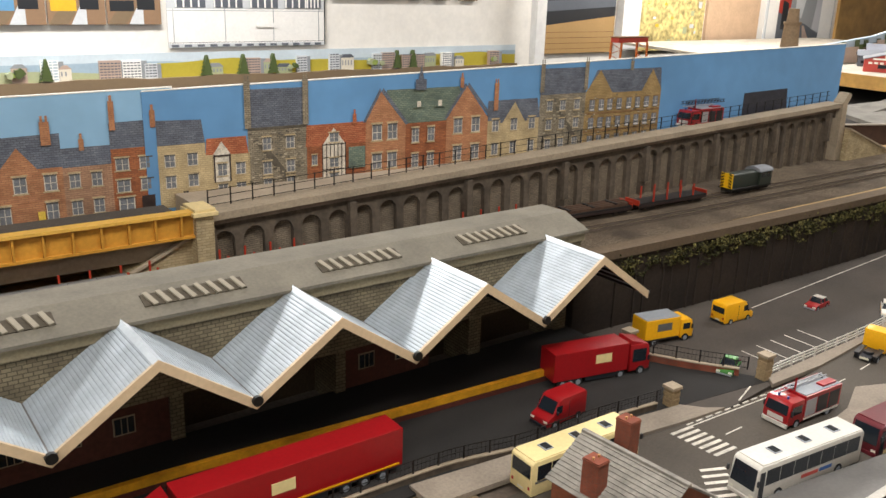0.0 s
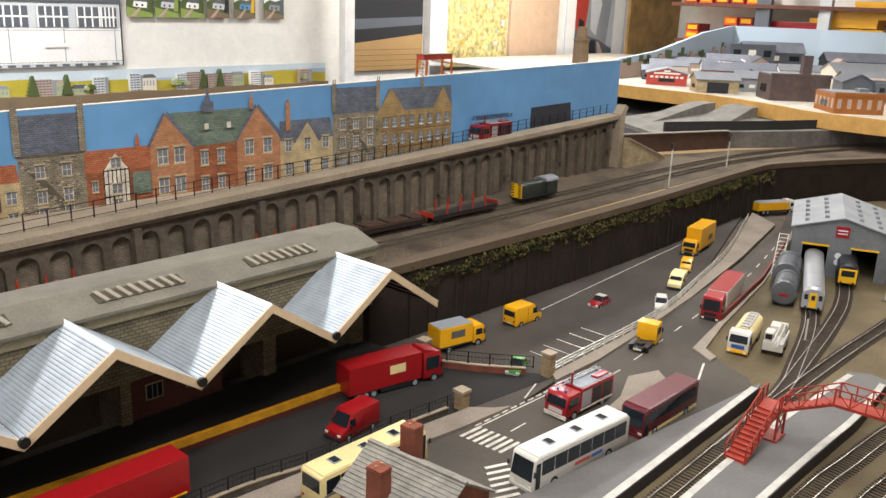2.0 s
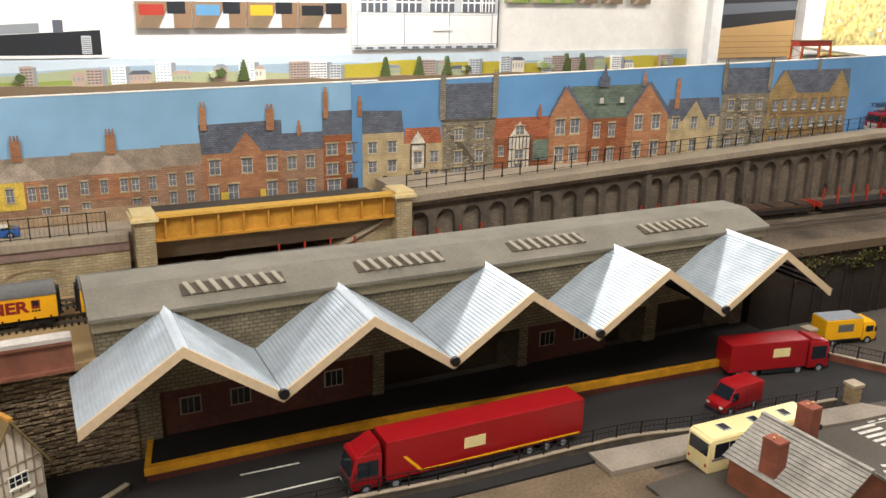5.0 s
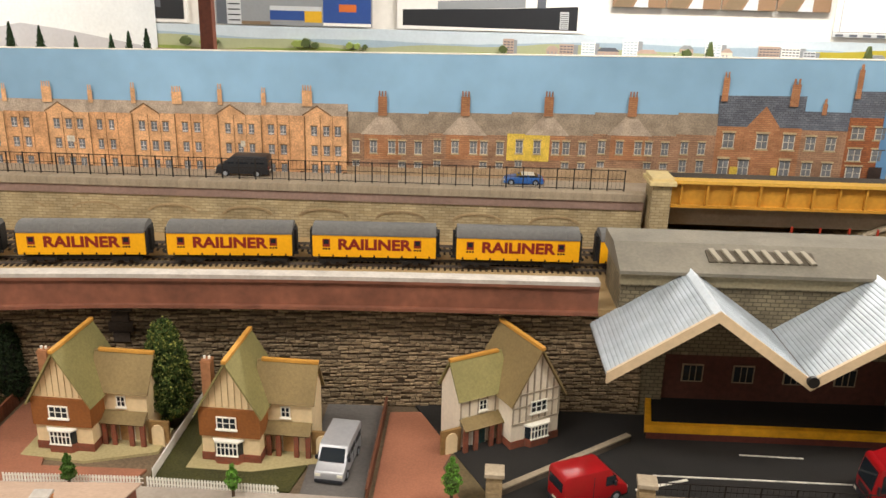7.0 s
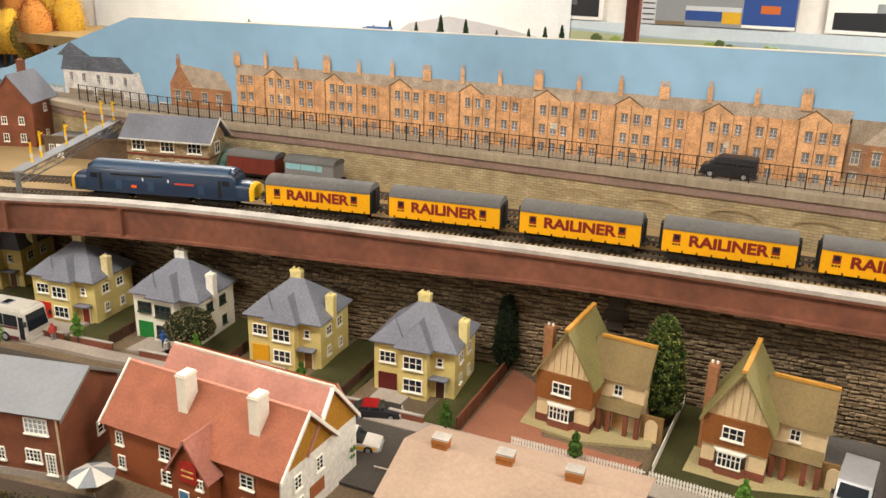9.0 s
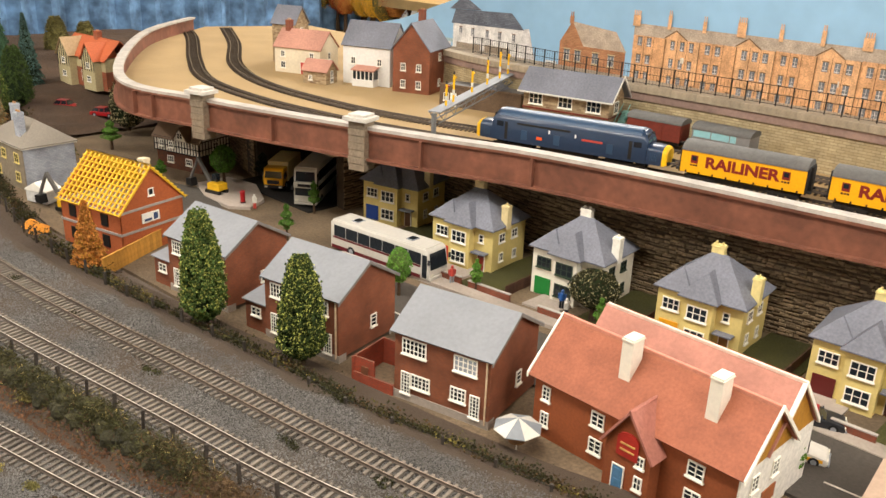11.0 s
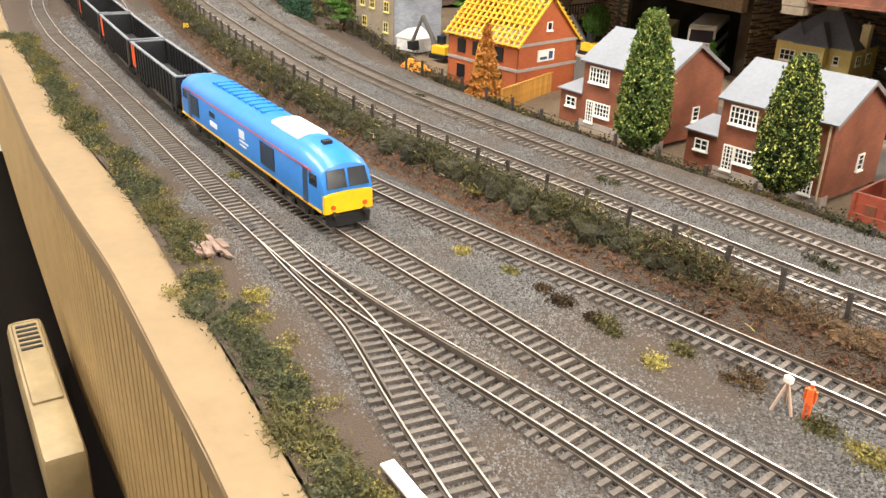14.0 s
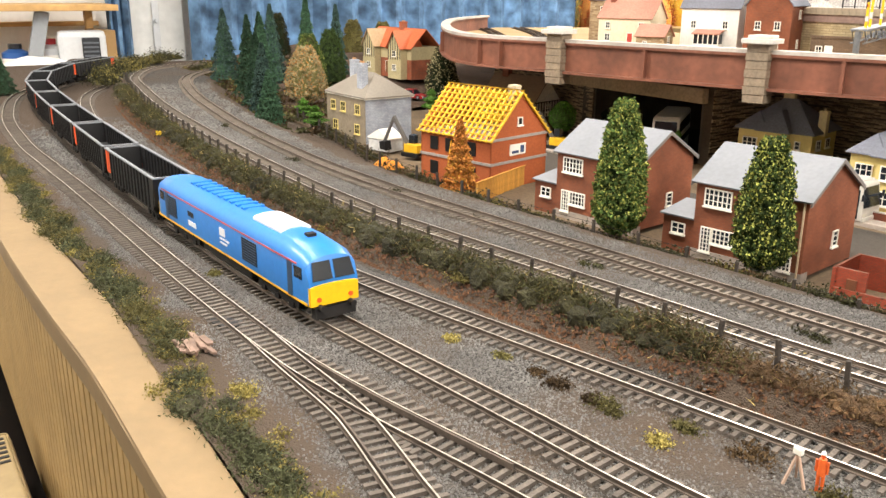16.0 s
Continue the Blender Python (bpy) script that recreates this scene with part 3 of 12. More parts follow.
def ochre_bridge():
    r = thing("girder_bridge", 0, 0, 0, 0, "ochre-yellow plate girder road bridge", "bridge", kind="structure")
    part("plate", bx(B(), .029, .332, YW - .006, YW + .002, .219, .245), YGIRD, r)
    part("top_rail", bx(B(), .029, .332, YW - .013, YW + .004, .245, .2485), mat("ochre_light", "#d9aa4c", .5, .08), r)
    part("bottom_rail", bx(B(), .029, .332, YW - .011, YW + .004, .216, .219), YGIRD, r)
    me = mesh_of("stiffener", bx(B(), -.0012, .0012, YW - .011, YW - .006, .219, .245), YGIRD)
    for i in range(10):
        o = part("stiffener", me, None, r)
        o.location.x = .042 + i * .0305
    part("deck", bx(B(), .029, .332, YW + .004, 1.06, .226, .232), ROAD, r)


ochre_bridge()
b = prism(B(), [(.03, 1.05), (.33, 1.05), (.33, 1.06), (.03, 1.06)], UP, .23)
solid("wall_underbridge", b, mat("under_stone", "#6b5433", .9, .2, 260, .5, stain=.35), "shaded brown stone behind the bridge opening", "wall")
b = prism(B(), [(.215, UP), (.332, UP), (.332, .214)], YW + .002, YW + .075, "y")
o = solid("wall_ramp", b, BUFFW, "sloping buff stone wing wall under the bridge", "wall")
part("wing_coping", prism(B(), [(.212, UP), (.217, UP), (.334, .214), (.334, .218)], YW - .002, YW + .006, "y"), COPE, o)


NICHE = brickmat("grey_niche_brick", "#75695a", "#877966", "#564d41", .0075, .0028)


def arch_wall():
    """Grey viaduct wall with recessed arched niches between piers."""
    a, z = np.array((.354, YW)), (1.83, .988)
    d = np.array(z) - a
    L = float(np.linalg.norm(d))
    ang = math.degrees(math.atan2(d[1], d[0]))
    rise = .047
    r = solid("wall_viaduct", prism(B(), [(0, 0), (L, -rise), (L, .072), (0, .072)], .010, .04, "y"), NICHE, "sooty grey viaduct wall with arched niches", "wall", at=(a[0], a[1], UP, 0, -math.degrees(math.atan2(rise, L)), ang))
    pitch, w = .041, .0145
    n = int(L / pitch)
    b = B()
    me = None
    for i in range(n):
        x0 = i * pitch
        c = x0 + pitch / 2
        lo = [-rise * u / L for u in (x0, c - w, c + w, x0 + pitch)]
        pts = [(x0, lo[0]), (c - w, lo[1]), (c - w, .040)] + [(c - w * math.cos(t), .040 + w * math.sin(t)) for t in np.linspace(.25, math.pi - .25, 7)] + [(c + w, .040), (c + w, lo[2]), (x0 + pitch, lo[3]), (x0 + pitch, .066), (x0, .066)]
        prism(b, pts, .002, .0102, "y")
    part("arcade", b, GREYW, r)
    for i in range(0, n, 5):
        m2 = me or mesh_of("pier", bx(B(), -.0055, .0055, -.006, .004, 0, .063), GREYW, .0006)
        me = m2
        o = part("pier", m2, None, r)
        o.location.x = i * pitch + (.003 if i == 0 else 0)
    part("string_course", bx(B(), 0, L, -.004, .03, .066, .072), mat("viaduct_band", "#7a6a5c", .85, .15, 200, .3, stain=.3), r)
    part("coping", bx(B(), 0, L, -.008, .03, .072, .0815), COPE, r)
    part("end_pillar", prism(B(), [(L - .012, -rise), (L + .014, -rise), (L + .010, .078), (L + .024, .098), (L + .012, .104), (L - .008, .084)], -.012, .012, "y"), COPE, r, "pale stone end pillar")
    return r, L


aw, AL = arch_wall()


def railing(name, line, z, h, pitch, label, minor=True):
    """Iron railings: posts as parts, thin bars joined."""
    q, t = smoothline(line, .01)
    q = q * (1, 1, 0)
    if len(line[0]) > 2:
        q[:, 2] = smoothline(line, .01)[0][:, 2]
    root = thing(name, 0, 0, 0, 0, label, "railing")
    b = B()
    ribbon(b, q, t, -.0004, .0004, z + h - .0012, z + h - .0004)
    ribbon(b, q, t, -.0003, .0003, z + h * .55, z + h * .55 + .0007)
    ribbon(b, q, t, -.0003, .0003, z + .002, z + .0027)
    part("rail", b, IRON, root)
    me = mesh_of("post", bx(B(), -.0007, .0007, -.0007, .0007, 0, h), IRON)
    step = int(round(pitch / .01))
    for k in range(0, len(q), step):
        o = part("post", me, None, root)
        o.location = (q[k][0], q[k][1], q[k][2] + z)
    if minor:
        b = B()
        s = np.arange(0, (len(q) - 1), .5)
        for u in s:
            i = int(u)
            p = q[i] + (q[i + 1] - q[i]) * (u - i)
            bx(b, -.00014, .00014, -.00014, .00014, .002, h - .001, Matrix.Translation((p[0], p[1], p[2] + z)))
        o = part("bar_infill", b, IRON, root)
        o["kind"] = "stuff"
    return root


railing("street_railing", [(-1.5, .970), (-1.25, .953), (-1.0, .966), (-.6, .972), (-.02, .972)], .2275, .026, .025, "thin dark iron railings along the upper street")
railing("street_railing", [(.36, .978, .003), (1.0, .992, .025), (1.81, 1.006, .050)], .241, .022, .03, "thin dark iron railings along the upper street", False)

# upper street and the printed backscene behind it
b = prism(B(), [(-1.75, 1.02), (-1.5, .965), (-1.25, .955), (-.6, .975), (.354, .975), (.354, 1.12), (-1.75, 1.25)], .19, .2262)
for v in b.verts:
    v.co.z -= max(v.co.y - .965, 0) * .124
solid("pavement_upper", b, mat("upper_street", "#a39480", .85, .1, 300, .3, stain=.2), "pale grey street above the stone wall", "pavement")
b = prism(B(), [(.354, .975), (1.83, 1.003), (1.86, 1.12), (.354, 1.12)], .2, .2405)
o = solid("pavement_upper_east", b, mat("upper_street", "", .85), "pale grey street above the viaduct wall", "pavement")

# ---- parcels shed and its zigzag canopy ----
SHEDW = brickmat("shed_stone", "#776c55", "#665c49", "#4b4333", .0085, .0042)
SHEDR = mat("shed_roof_felt", "#716b5e", .85, .1, 300, .3, stain=.25)
SILVER = mat("silver_corrugated", "#b0b8be", .45, .05, 300, .1, metal=.25, stain=.2, sscale=40)
FASC = mat("cream_fascia", "#cdb593", .6, .06, 200, .1)
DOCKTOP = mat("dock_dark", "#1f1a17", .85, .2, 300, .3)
YELLOW = mat("yellow_paint", "#d79a1c", .6, .08, 300, .2, stain=.3, sscale=60)
BRICKR = brickmat("red_brick", "#8c4630", "#76402e", "#6d5344", .0033, .0012)


def shed():
    r = thing("parcels_shed", 0, 0, 0, 0, "long stone parcels shed with a grey felt roof", "shed")
    x0, x1 = -.056, .795
    b = bx(B(), x0, x1, .760, .845, .118, .204)
    part("wall", b, SHEDW, r)
    b = bx(B(), x0 - .002, x1 + .002, .7565, .762, .192, .204)
    part("cornice", b, mat("shed_cornice", "#857a61", .85, .15, 300, .3), r)
    prism(b := B(), [(.752, .204), (.752, .2075), (.798, .2225), (.845, .2215), (.847, .204)], x0 - .004, x1 + .004, "x")
    part("roof", b, SHEDR, r)
    slope = math.degrees(math.atan2(.015, .046))
    for vx in (.028, .212, .404, .598):
        v = part("vent", bx(B(), 0, .104, -.009, .010, 0, .0012), mat("vent_dark", "#4a4235", .9), r)
        v.matrix_basis = pose(vx, .777, .2156, slope)
        me = mesh_of("slat", bx(B(), -.0026, .0026, -.010, .011, .001, .0032, pose(0, 0, 0, 0, 0, 16)), mat("vent_slat", "#8f8776", .8, .08), .0004)
        for i in range(8):
            part("slat", me, None, v).location.x = .008 + i * .0128
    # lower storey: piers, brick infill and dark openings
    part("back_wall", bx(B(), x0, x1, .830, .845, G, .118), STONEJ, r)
    for a, e in ((-.056, .0), (.232, .246), (.425, .438), (.62, .64), (.775, .795)):
        part("pier", bx(B(), a, e, .778, .83, G, .119), SHEDW, r)
    for a, e in ((0, .232), (.438, .56)):
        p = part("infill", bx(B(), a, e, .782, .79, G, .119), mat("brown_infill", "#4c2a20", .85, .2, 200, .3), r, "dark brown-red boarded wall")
        for wx in np.arange(a + .03, e - .02, .052):
            # Frames toned down from white for the gloom under the canopy.
            w = part("window", bx(B(), -.011, .011, .7805, .7815, .078, .098), mat("dimmed_frame", "#8b7a63", .7), p)
            part("pane", bx(B(), -.0095, .0095, .7799, .7806, .0795, .0965), GLASS, w)
            for q in (-.003, .003):
                part("glazing_bar", bx(B(), q - .0004, q + .0004, .7795, .78, .0795, .0965), MATS["dimmed_frame"], w)
            w.location.x = wx


shed()


def dock():
    r = thing("loading_dock", 0, 0, 0, 0, "raised loading dock with a worn yellow edge", "platform", kind="structure")
    pts = [(-.026, .726), (.21, .723), (.42, .708), (.70, .690), (.80, .684), (.80, .785), (-.014, .785)]
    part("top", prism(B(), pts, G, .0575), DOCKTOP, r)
    q, t = smoothline([(-.024, .7245), (.21, .7215), (.42, .7065), (.70, .688), (.80, .682)], .02)
    part("edge", ribbon(B(), q * (1, 1, 0), t, -.0006, .006, .050, .0585), YELLOW, r, "worn yellow safety edge")
    part("face", ribbon(B(), q * (1, 1, 0), t, -.0002, .006, G, .050), mat("dock_red", "#57281e", .8, .2, 300, .3), r)
    part("end_edge", prism(B(), [(-.0265, .724), (-.0205, .724), (-.0085, .785), (-.0145, .785)], .050, .0586), YELLOW, r)


dock()


RIDGES = (.0085, .1855, .3625, .543, .7255)
VALLEYS = (-.082, .0945, .2715, .4505, .633, .814)


def canopy(i):
    """One bay: two corrugated slopes on a ridge, with cream fascias."""
    cx, left, right = RIDGES[i], VALLEYS[i], VALLEYS[i + 1]
    r = thing("canopy_bay", cx, 0, 0, 0, "silver corrugated canopy bay with a cream fascia", "canopy", "canopy bays")
    zr, zv, y0, y1 = .2085, .1475, .6570, .762
    n = 26
    for side in (-1, 1):
        hw = cx - left if side < 0 else right - cx
        prof = []
        for k in range(n):
            for u, d in ((k / n, .0006), ((k + .30) / n, .0008), ((k + .74) / n, .0007), ((k + .80) / n, 0), ((k + .95) / n, 0)):
                prof.append((side * hw * u, zr + (zv - zr) * u + d))
        prof.append((side * hw, zv))
        prof += [(x, z - .0024) for x, z in ((side * hw, zv), (0, zr))]
        b = prism(B(), prof, y0, y1, "y")
        part("roof_sheet", b, SILVER, r, "silvery corrugated sheet")
        b = prism(B(), [(0, zr + .001), (side * hw, zv + .001), (side * hw, zv - .0095), (0, zr - .0095)], y0 - .0035, y0 - .0002, "y")
        part("fascia", b, FASC, r, "cream fascia board")
        for q in np.linspace(.2, .95, 4):
            b = bx(B(), side * hw * q - .001, side * hw * q + .001, y0, y1, zr + (zv - zr) * q - .0055, zr + (zv - zr) * q - .0025)
            part("purlin", b, BLACK, r)
    part("ridge_cap", prism(B(), [(-.005, zr - .0022), (0, zr + .0014), (.005, zr - .0022), (0, zr - .0005)], y0 - .002, y1, "y"), mat("ridge_silver", "#cdd4da", .4, .05, metal=.3), r)
    if i < 4:
        g = part("gutter", prism(B(), [(hw - .006, zv + .0035), (hw - .004, zv - .001), (hw + .004, zv - .001), (hw + .006, zv + .0035), (hw + .003, zv + .001), (hw - .003, zv + .001)], y0 - .004, y1, "y"), mat("grey_gutter", "#6d6a68", .6, .1), r, "grey valley gutter")
        part("gutter_end", cyl(B(), hw, zv + .0005, y0 - .0075, y0 - .0035, .0052, 12, axis="y"), BLACK, r, "black drain end")
    if i in (0, 4):
        s = -1 if i == 0 else 1
        part("side_gutter", bx(B(), s * hw - .004, s * hw + .004, y0 - .002, y1, zv - .004, zv), mat("grey_gutter", ""), r)
    return r


for i in range(5):
    canopy(i)

# ---- printed backscene board ----
BLUER = mat("printed_deep_sky", "#6795c0", .35, .05, 30, .02, stain=.2, sscale=4)
BLUE = mat("printed_sky", "#8fb6d3", .35, .05, 30, .02, stain=.2, sscale=4)
PRN = {k: mat("print_" + k, c, .4, .26, 520, .0, stain=.3, sscale=70) for k, c in dict(
    orange="#dcaa7c", orange2="#d5a173", tanroof="#b3a290", brick="#ad7355", brick2="#7f4d38", dkroof="#998a78", yellow="#d9b94e", slate="#666a74", red="#8f5239", redroof="#ad6646", stone="#857b69", stone2="#5d564a", chip="#a59a84", ochre="#957c50",
    cream="#b39f78", green="#6c8077", glass="#75777a", pale="#d6cdbb", timber="#3f3430", door="#5d4430", greyw="#cfcac6", dark="#33343c", brown="#80603f", white="#dcd8d2", hill="#a9b08a", far="#9fb2b4", yfield="#c7bd55", tree="#5f7043", skyl="#b7cfe6", wall="#a88f71", hill2="#bfae7e", lintel="#b7a27c", head_shade="#54514d").items()}
for k_, c1_, c2_, c3_ in (("red", "#8a5133", "#a2643f", "#6f4630"), ("brick", "#a26e4d", "#b4825b", "#8a6147"), ("brick2", "#957158", "#a68366", "#7c5d4b")):
    PRN[k_] = brickmat("print_coursed_" + k_, c1_, c2_, c3_, .0075, .0026)
for k_, c1_, c2_, c3_ in (("slate", "#5c606a", "#70747c", "#4b4e57"), ("green", "#626f64", "#78826f", "#525e55"), ("redroof", "#a35d3f", "#b57350", "#87492f"), ("stone", "#847a67", "#988c76", "#60594c"), ("cream", "#b39f78", "#bda982", "#9d8a66"), ("ochre", "#957c50", "#a58b5e", "#7b6540")):
    PRN[k_] = brickmat("print_coursed_" + k_, c1_, c2_, c3_, .0065, .0028)


class Print:
    """Flat printed shapes on a board: u along it, v up."""
    def __init__(self, m):
        self.m, self.count = m, 0

    def put(self, parent, name, layers, label=""):
        b = B()
        mats, k = [], 0
        for key, polys in layers:
            if PRN[key] not in mats:
                mats.append(PRN[key])
            k += 1
            off = -.0004 - .00022 * k
            for p in polys:
                f = b.faces.new([b.verts.new(self.m @ Vector((u, off, v))) for u, v in p])
                f.material_index = mats.index(PRN[key])
        me = bpy.data.meshes.new(name)
        bmesh.ops.recalc_face_normals(b, faces=b.faces)
        b.to_mesh(me)
        b.free()
        for mm in mats:
            me.materials.append(mm)
        return part(name, me, None, parent, label)


def rect(u0, u1, v0, v1):
    return [(u0, v0), (u1, v0), (u1, v1), (u0, v1)]


def wins(us, vs, w, h):
    return [rect(u - w / 2, u + w / 2, v, v + h) for u in us for v in vs]


def sash(us, vs, w, h):
    """Pale frames with darker panes, and a dark band for the shade under each head."""
    fr = wins(us, vs, w, h)
    pn = []
    for u in us:
        for v in vs:
            for a in (-1, 1):
                for c in (0, 1):
                    pn.append(rect(u + a * w * .23 - w * .20, u + a * w * .23 + w * .20, v + h * (.05 + .46 * c), v + h * (.47 + .46 * c)))
    sill = [rect(u - w * .62, u + w * .62, v - h * .1, v) for u in us for v in vs]
    head = [rect(u - w * .60, u + w * .60, v + h, v + h * 1.12) for u in us for v in vs]
    shade = [rect(u - w * .5, u + w * .5, v + h * .9, v + h) for u in us for v in vs]
    return [("lintel", sill + head), ("pale", fr), ("glass", pn), ("head_shade", shade)]


def chips(u0, u1, v0, v1, n, seed):
    """Scattered stones of a rubble wall, in a dark and a pale layer."""
    r = random.Random(seed)
    out = [[], []]
    for i in range(n):
        u, v, w = r.uniform(u0, u1 - .006), r.uniform(v0, v1 - .003), r.uniform(.002, .006)
        out[i % 2].append(rect(u, u + w, v, v + r.uniform(.0012, .0028)))
    return [("stone2", out[0]), ("chip", out[1])]


def small(us, vs, w, h):
    """Sash windows in shade: dark lintel, grey panes, a pale sill."""
    return [("glass", wins(us, vs, w, h)), ("brown", [rect(u - w * .6, u + w * .6, v + h, v + h + .0014) for u in us for v in vs]), ("greyw", [rect(u - w * .42, u + w * .42, v + h * .08, v + h * .2) for u in us for v in vs] + [rect(u - .0004, u + .0004, v, v + h) for u in us for v in vs] + [rect(u - w * .42, u + w * .42, v + h * .5, v + h * .55) for u in us for v in vs])]


def stack(u, v0, v1, w, pots=2):
    return [rect(u - w / 2, u + w / 2, v0, v1)] + [rect(u - w / 2 + w * (k + .25) / pots, u - w / 2 + w * (k + .75) / pots, v1, v1 + .007) for k in range(pots)]


def backscene_left():
    root = thing("backscene", 0, 0, 0, 0, "printed backscene board with a terrace under blue sky", "backscene", kind="structure")
    M = Matrix.Translation((0, 1.08, 0))
    pts = [(-1.86, .20), (.36, .20), (.36, .3785), (.0, .3735), (-.8, .3625), (-1.484, .353), (-1.80, .247), (-1.86, .235)]
    b = prism(B(), pts, 1.08, 1.083, "y")
    part("sky_panel", b, BLUE, root, "plain blue printed sky")
    b = prism(B(), [(.36, .3785), (.0, .3735), (-.8, .3625), (-1.484, .353), (-1.484, .3545), (-.8, .364), (.0, .375), (.36, .380)], 1.0795, 1.0835, "y")
    part("paper_edge", b, WHITE, root)
    P = Print(M)
    # orange terrace, house after house
    u0, n, w = -1.268, 16, .0565
    for i in range(n):
        a = u0 + i * w
        e = a + w
        s = .0125 * (1 - (a + 1.268) / .9)
        ez, rz, bz = .2885 - s, .3045 - s * .9, .198
        lay = [("orange" if i % 2 else "orange2", [rect(a, e, bz, ez)]), ("tanroof", [[(a, ez), (e, ez), (e, rz), (a, rz)]])]
        if i % 2:
            g = a + .016
            lay.append(("orange", [[(g - .017, bz), (g + .017, bz), (g + .017, ez), (g, ez + .011), (g - .017, ez)]]))
            lay.append(("brown", [[(g - .019, ez - .001), (g, ez + .0115), (g + .019, ez - .001), (g + .019, ez + .001), (g, ez + .0135), (g - .019, ez + .001)]]))
        lay += small([a + .012, a + .028, a + .043][:2 + i % 2], [bz + .012, bz + .037, bz + .063], .0078 - .001 * (i % 3 == 1), .0125)
        rr = random.Random(i)
        lay.append(("pale", [rect(a + .024 + .004 * (i % 3), a + .034, bz + .046, bz + .054)] if i % 4 == 1 else [rect(a + .018, a + .03, bz + .004, bz + .011)]))
        lay.append(("brown", [rect(a + .020, a + .0208, bz, ez), rect(a + .036, a + .0366, bz + .02, ez)]))
        lay.append(("door", [rect(a + .049, a + .0545, bz, bz + .016)]))
        lay.append(("brown", [rect(e - .0008, e + .0006, bz, ez)]))
        lay.append(("orange", stack(a + .004, rz - .004, rz + (.016 if i % 2 else .012), .006 if i % 3 else .013, 2 if i % 3 else 4)))
        P.put(root, "printed_house", lay)
    # brown bay terrace
    u0, w = -.366, .1065
    for i in range(5):
        a = u0 + i * w
        e = min(a + w, .111)
        s = i * .0028
        bz, ez, rz = .205 + s, .2665 + s, .2945 + s
        lay = [("brick2", [rect(a, e, bz, ez)]), ("dkroof", [rect(a, e, ez, rz)])]
        if i == 4:
            lay += sash([a + .012, a + .034], [bz + .036, bz + .012], .0095, .016)
            P.put(root, "printed_house", lay)
            continue
        g = a + .047
        lay.append(("brick", [rect(g - .024, g + .024, bz + .028, ez)]))
        if i == 2:
            lay.append(("yellow", [rect(a - .004, g + .004, bz + .026, ez)]))
        lay.append(("tanroof", [[(g - .029, ez - .001), (g + .029, ez - .001), (g + .002, rz + .001), (g - .002, rz + .001)]]))
        lay += sash([a + .012, g - .012, g + .012, e - .034, e - .013], [bz + .036], .0095, .017)
        lay += sash([a + .012, e - .034, e - .013], [bz + .012], .0095, .014)
        lay.append(("wall", [rect(a, e, bz - .004, bz + .018)]))
        lay.append(("brick", stack(g, rz - .004, rz + .021, .0115, 3)))
        P.put(root, "printed_house", lay)
    # gabled brick pair, small link, tall red and cream houses, half-timbered house
    lay = [("brick", [rect(.111, .219, .206, .291)]), ("slate", [[(.111, .290), (.219, .290), (.219, .331), (.109, .329)]]), ("brick", [[(.149, .25), (.190, .25), (.190, .291), (.170, .317), (.149, .291)]])]
    lay += sash([.127, .170, .204], [.262], .015, .020) + sash([.124, .150, .203], [.226], .014, .022)
    lay += [("yellow", [rect(.133, .143, .206, .238), rect(.186, .194, .206, .238)]), ("brick", stack(.115, .322, .352, .008, 2) + stack(.203, .318, .346, .011, 2))]
    P.put(root, "printed_house", lay)
    lay = [("brick2", [rect(.219, .277, .206, .290)]), ("slate", [rect(.219, .277, .288, .312)])] + sash([.232, .258], [.262, .228], .013, .018) + [("brick", stack(.243, .308, .322, .006, 1))]
    P.put(root, "printed_house", lay)
    lay = [("red", [rect(.277, .334, .206, .306)]), ("slate", [[(.277, .306), (.334, .306), (.334, .340), (.277, .339)]])] + sash([.290, .320], [.278, .250], .017, .016) + sash([.292], [.226], .02, .017) + [("timber", [rect(.311, .328, .206, .243)]), ("brick", stack(.281, .33, .366, .007, 1) + stack(.331, .33, .352, .007, 1))]
    P.put(root, "printed_house", lay)
    # left end: small brick house, white public house, low sheds
    lay = [("brick", [[(-1.408, .20), (-1.28, .20), (-1.28, .248), (-1.36, .248), (-1.385, .285), (-1.408, .25)]]), ("tanroof", [[(-1.385, .284), (-1.30, .276), (-1.278, .247), (-1.36, .247)]])] + sash([-1.392, -1.37, -1.335, -1.305], [.222], .012, .017) + [("brick", stack(-1.386, .28, .292, .008, 2))]
    P.put(root, "printed_house", lay)
    lay = [("white", [[(-1.655, .19), (-1.49, .20), (-1.49, .259), (-1.655, .256)]]), ("greyw", [[(-1.49, .20), (-1.455, .20), (-1.475, .262), (-1.49, .259)]]), ("slate", [[(-1.66, .254), (-1.485, .258), (-1.515, .284), (-1.65, .279)], [(-1.665, .279), (-1.585, .282), (-1.63, .304)]]), ("dkroof", [rect(-1.645, -1.585, .20, .222), rect(-1.575, -1.515, .203, .224)])] + small([-1.635, -1.605, -1.57, -1.54, -1.508], [.236], .007, .013)
    P.put(root, "printed_house", lay)
    P.put(root, "printed_house", [("greyw", [rect(-1.73, -1.66, .20, .222)]), ("far", [rect(-1.735, -1.655, .22, .226)])])
    P.put(root, "printed_house", [("white", [rect(-1.435, -1.412, .204, .216)]), ("dark", [rect(-1.432, -1.415, .211, .213), rect(-1.432, -1.415, .207, .209)])])


backscene_left()


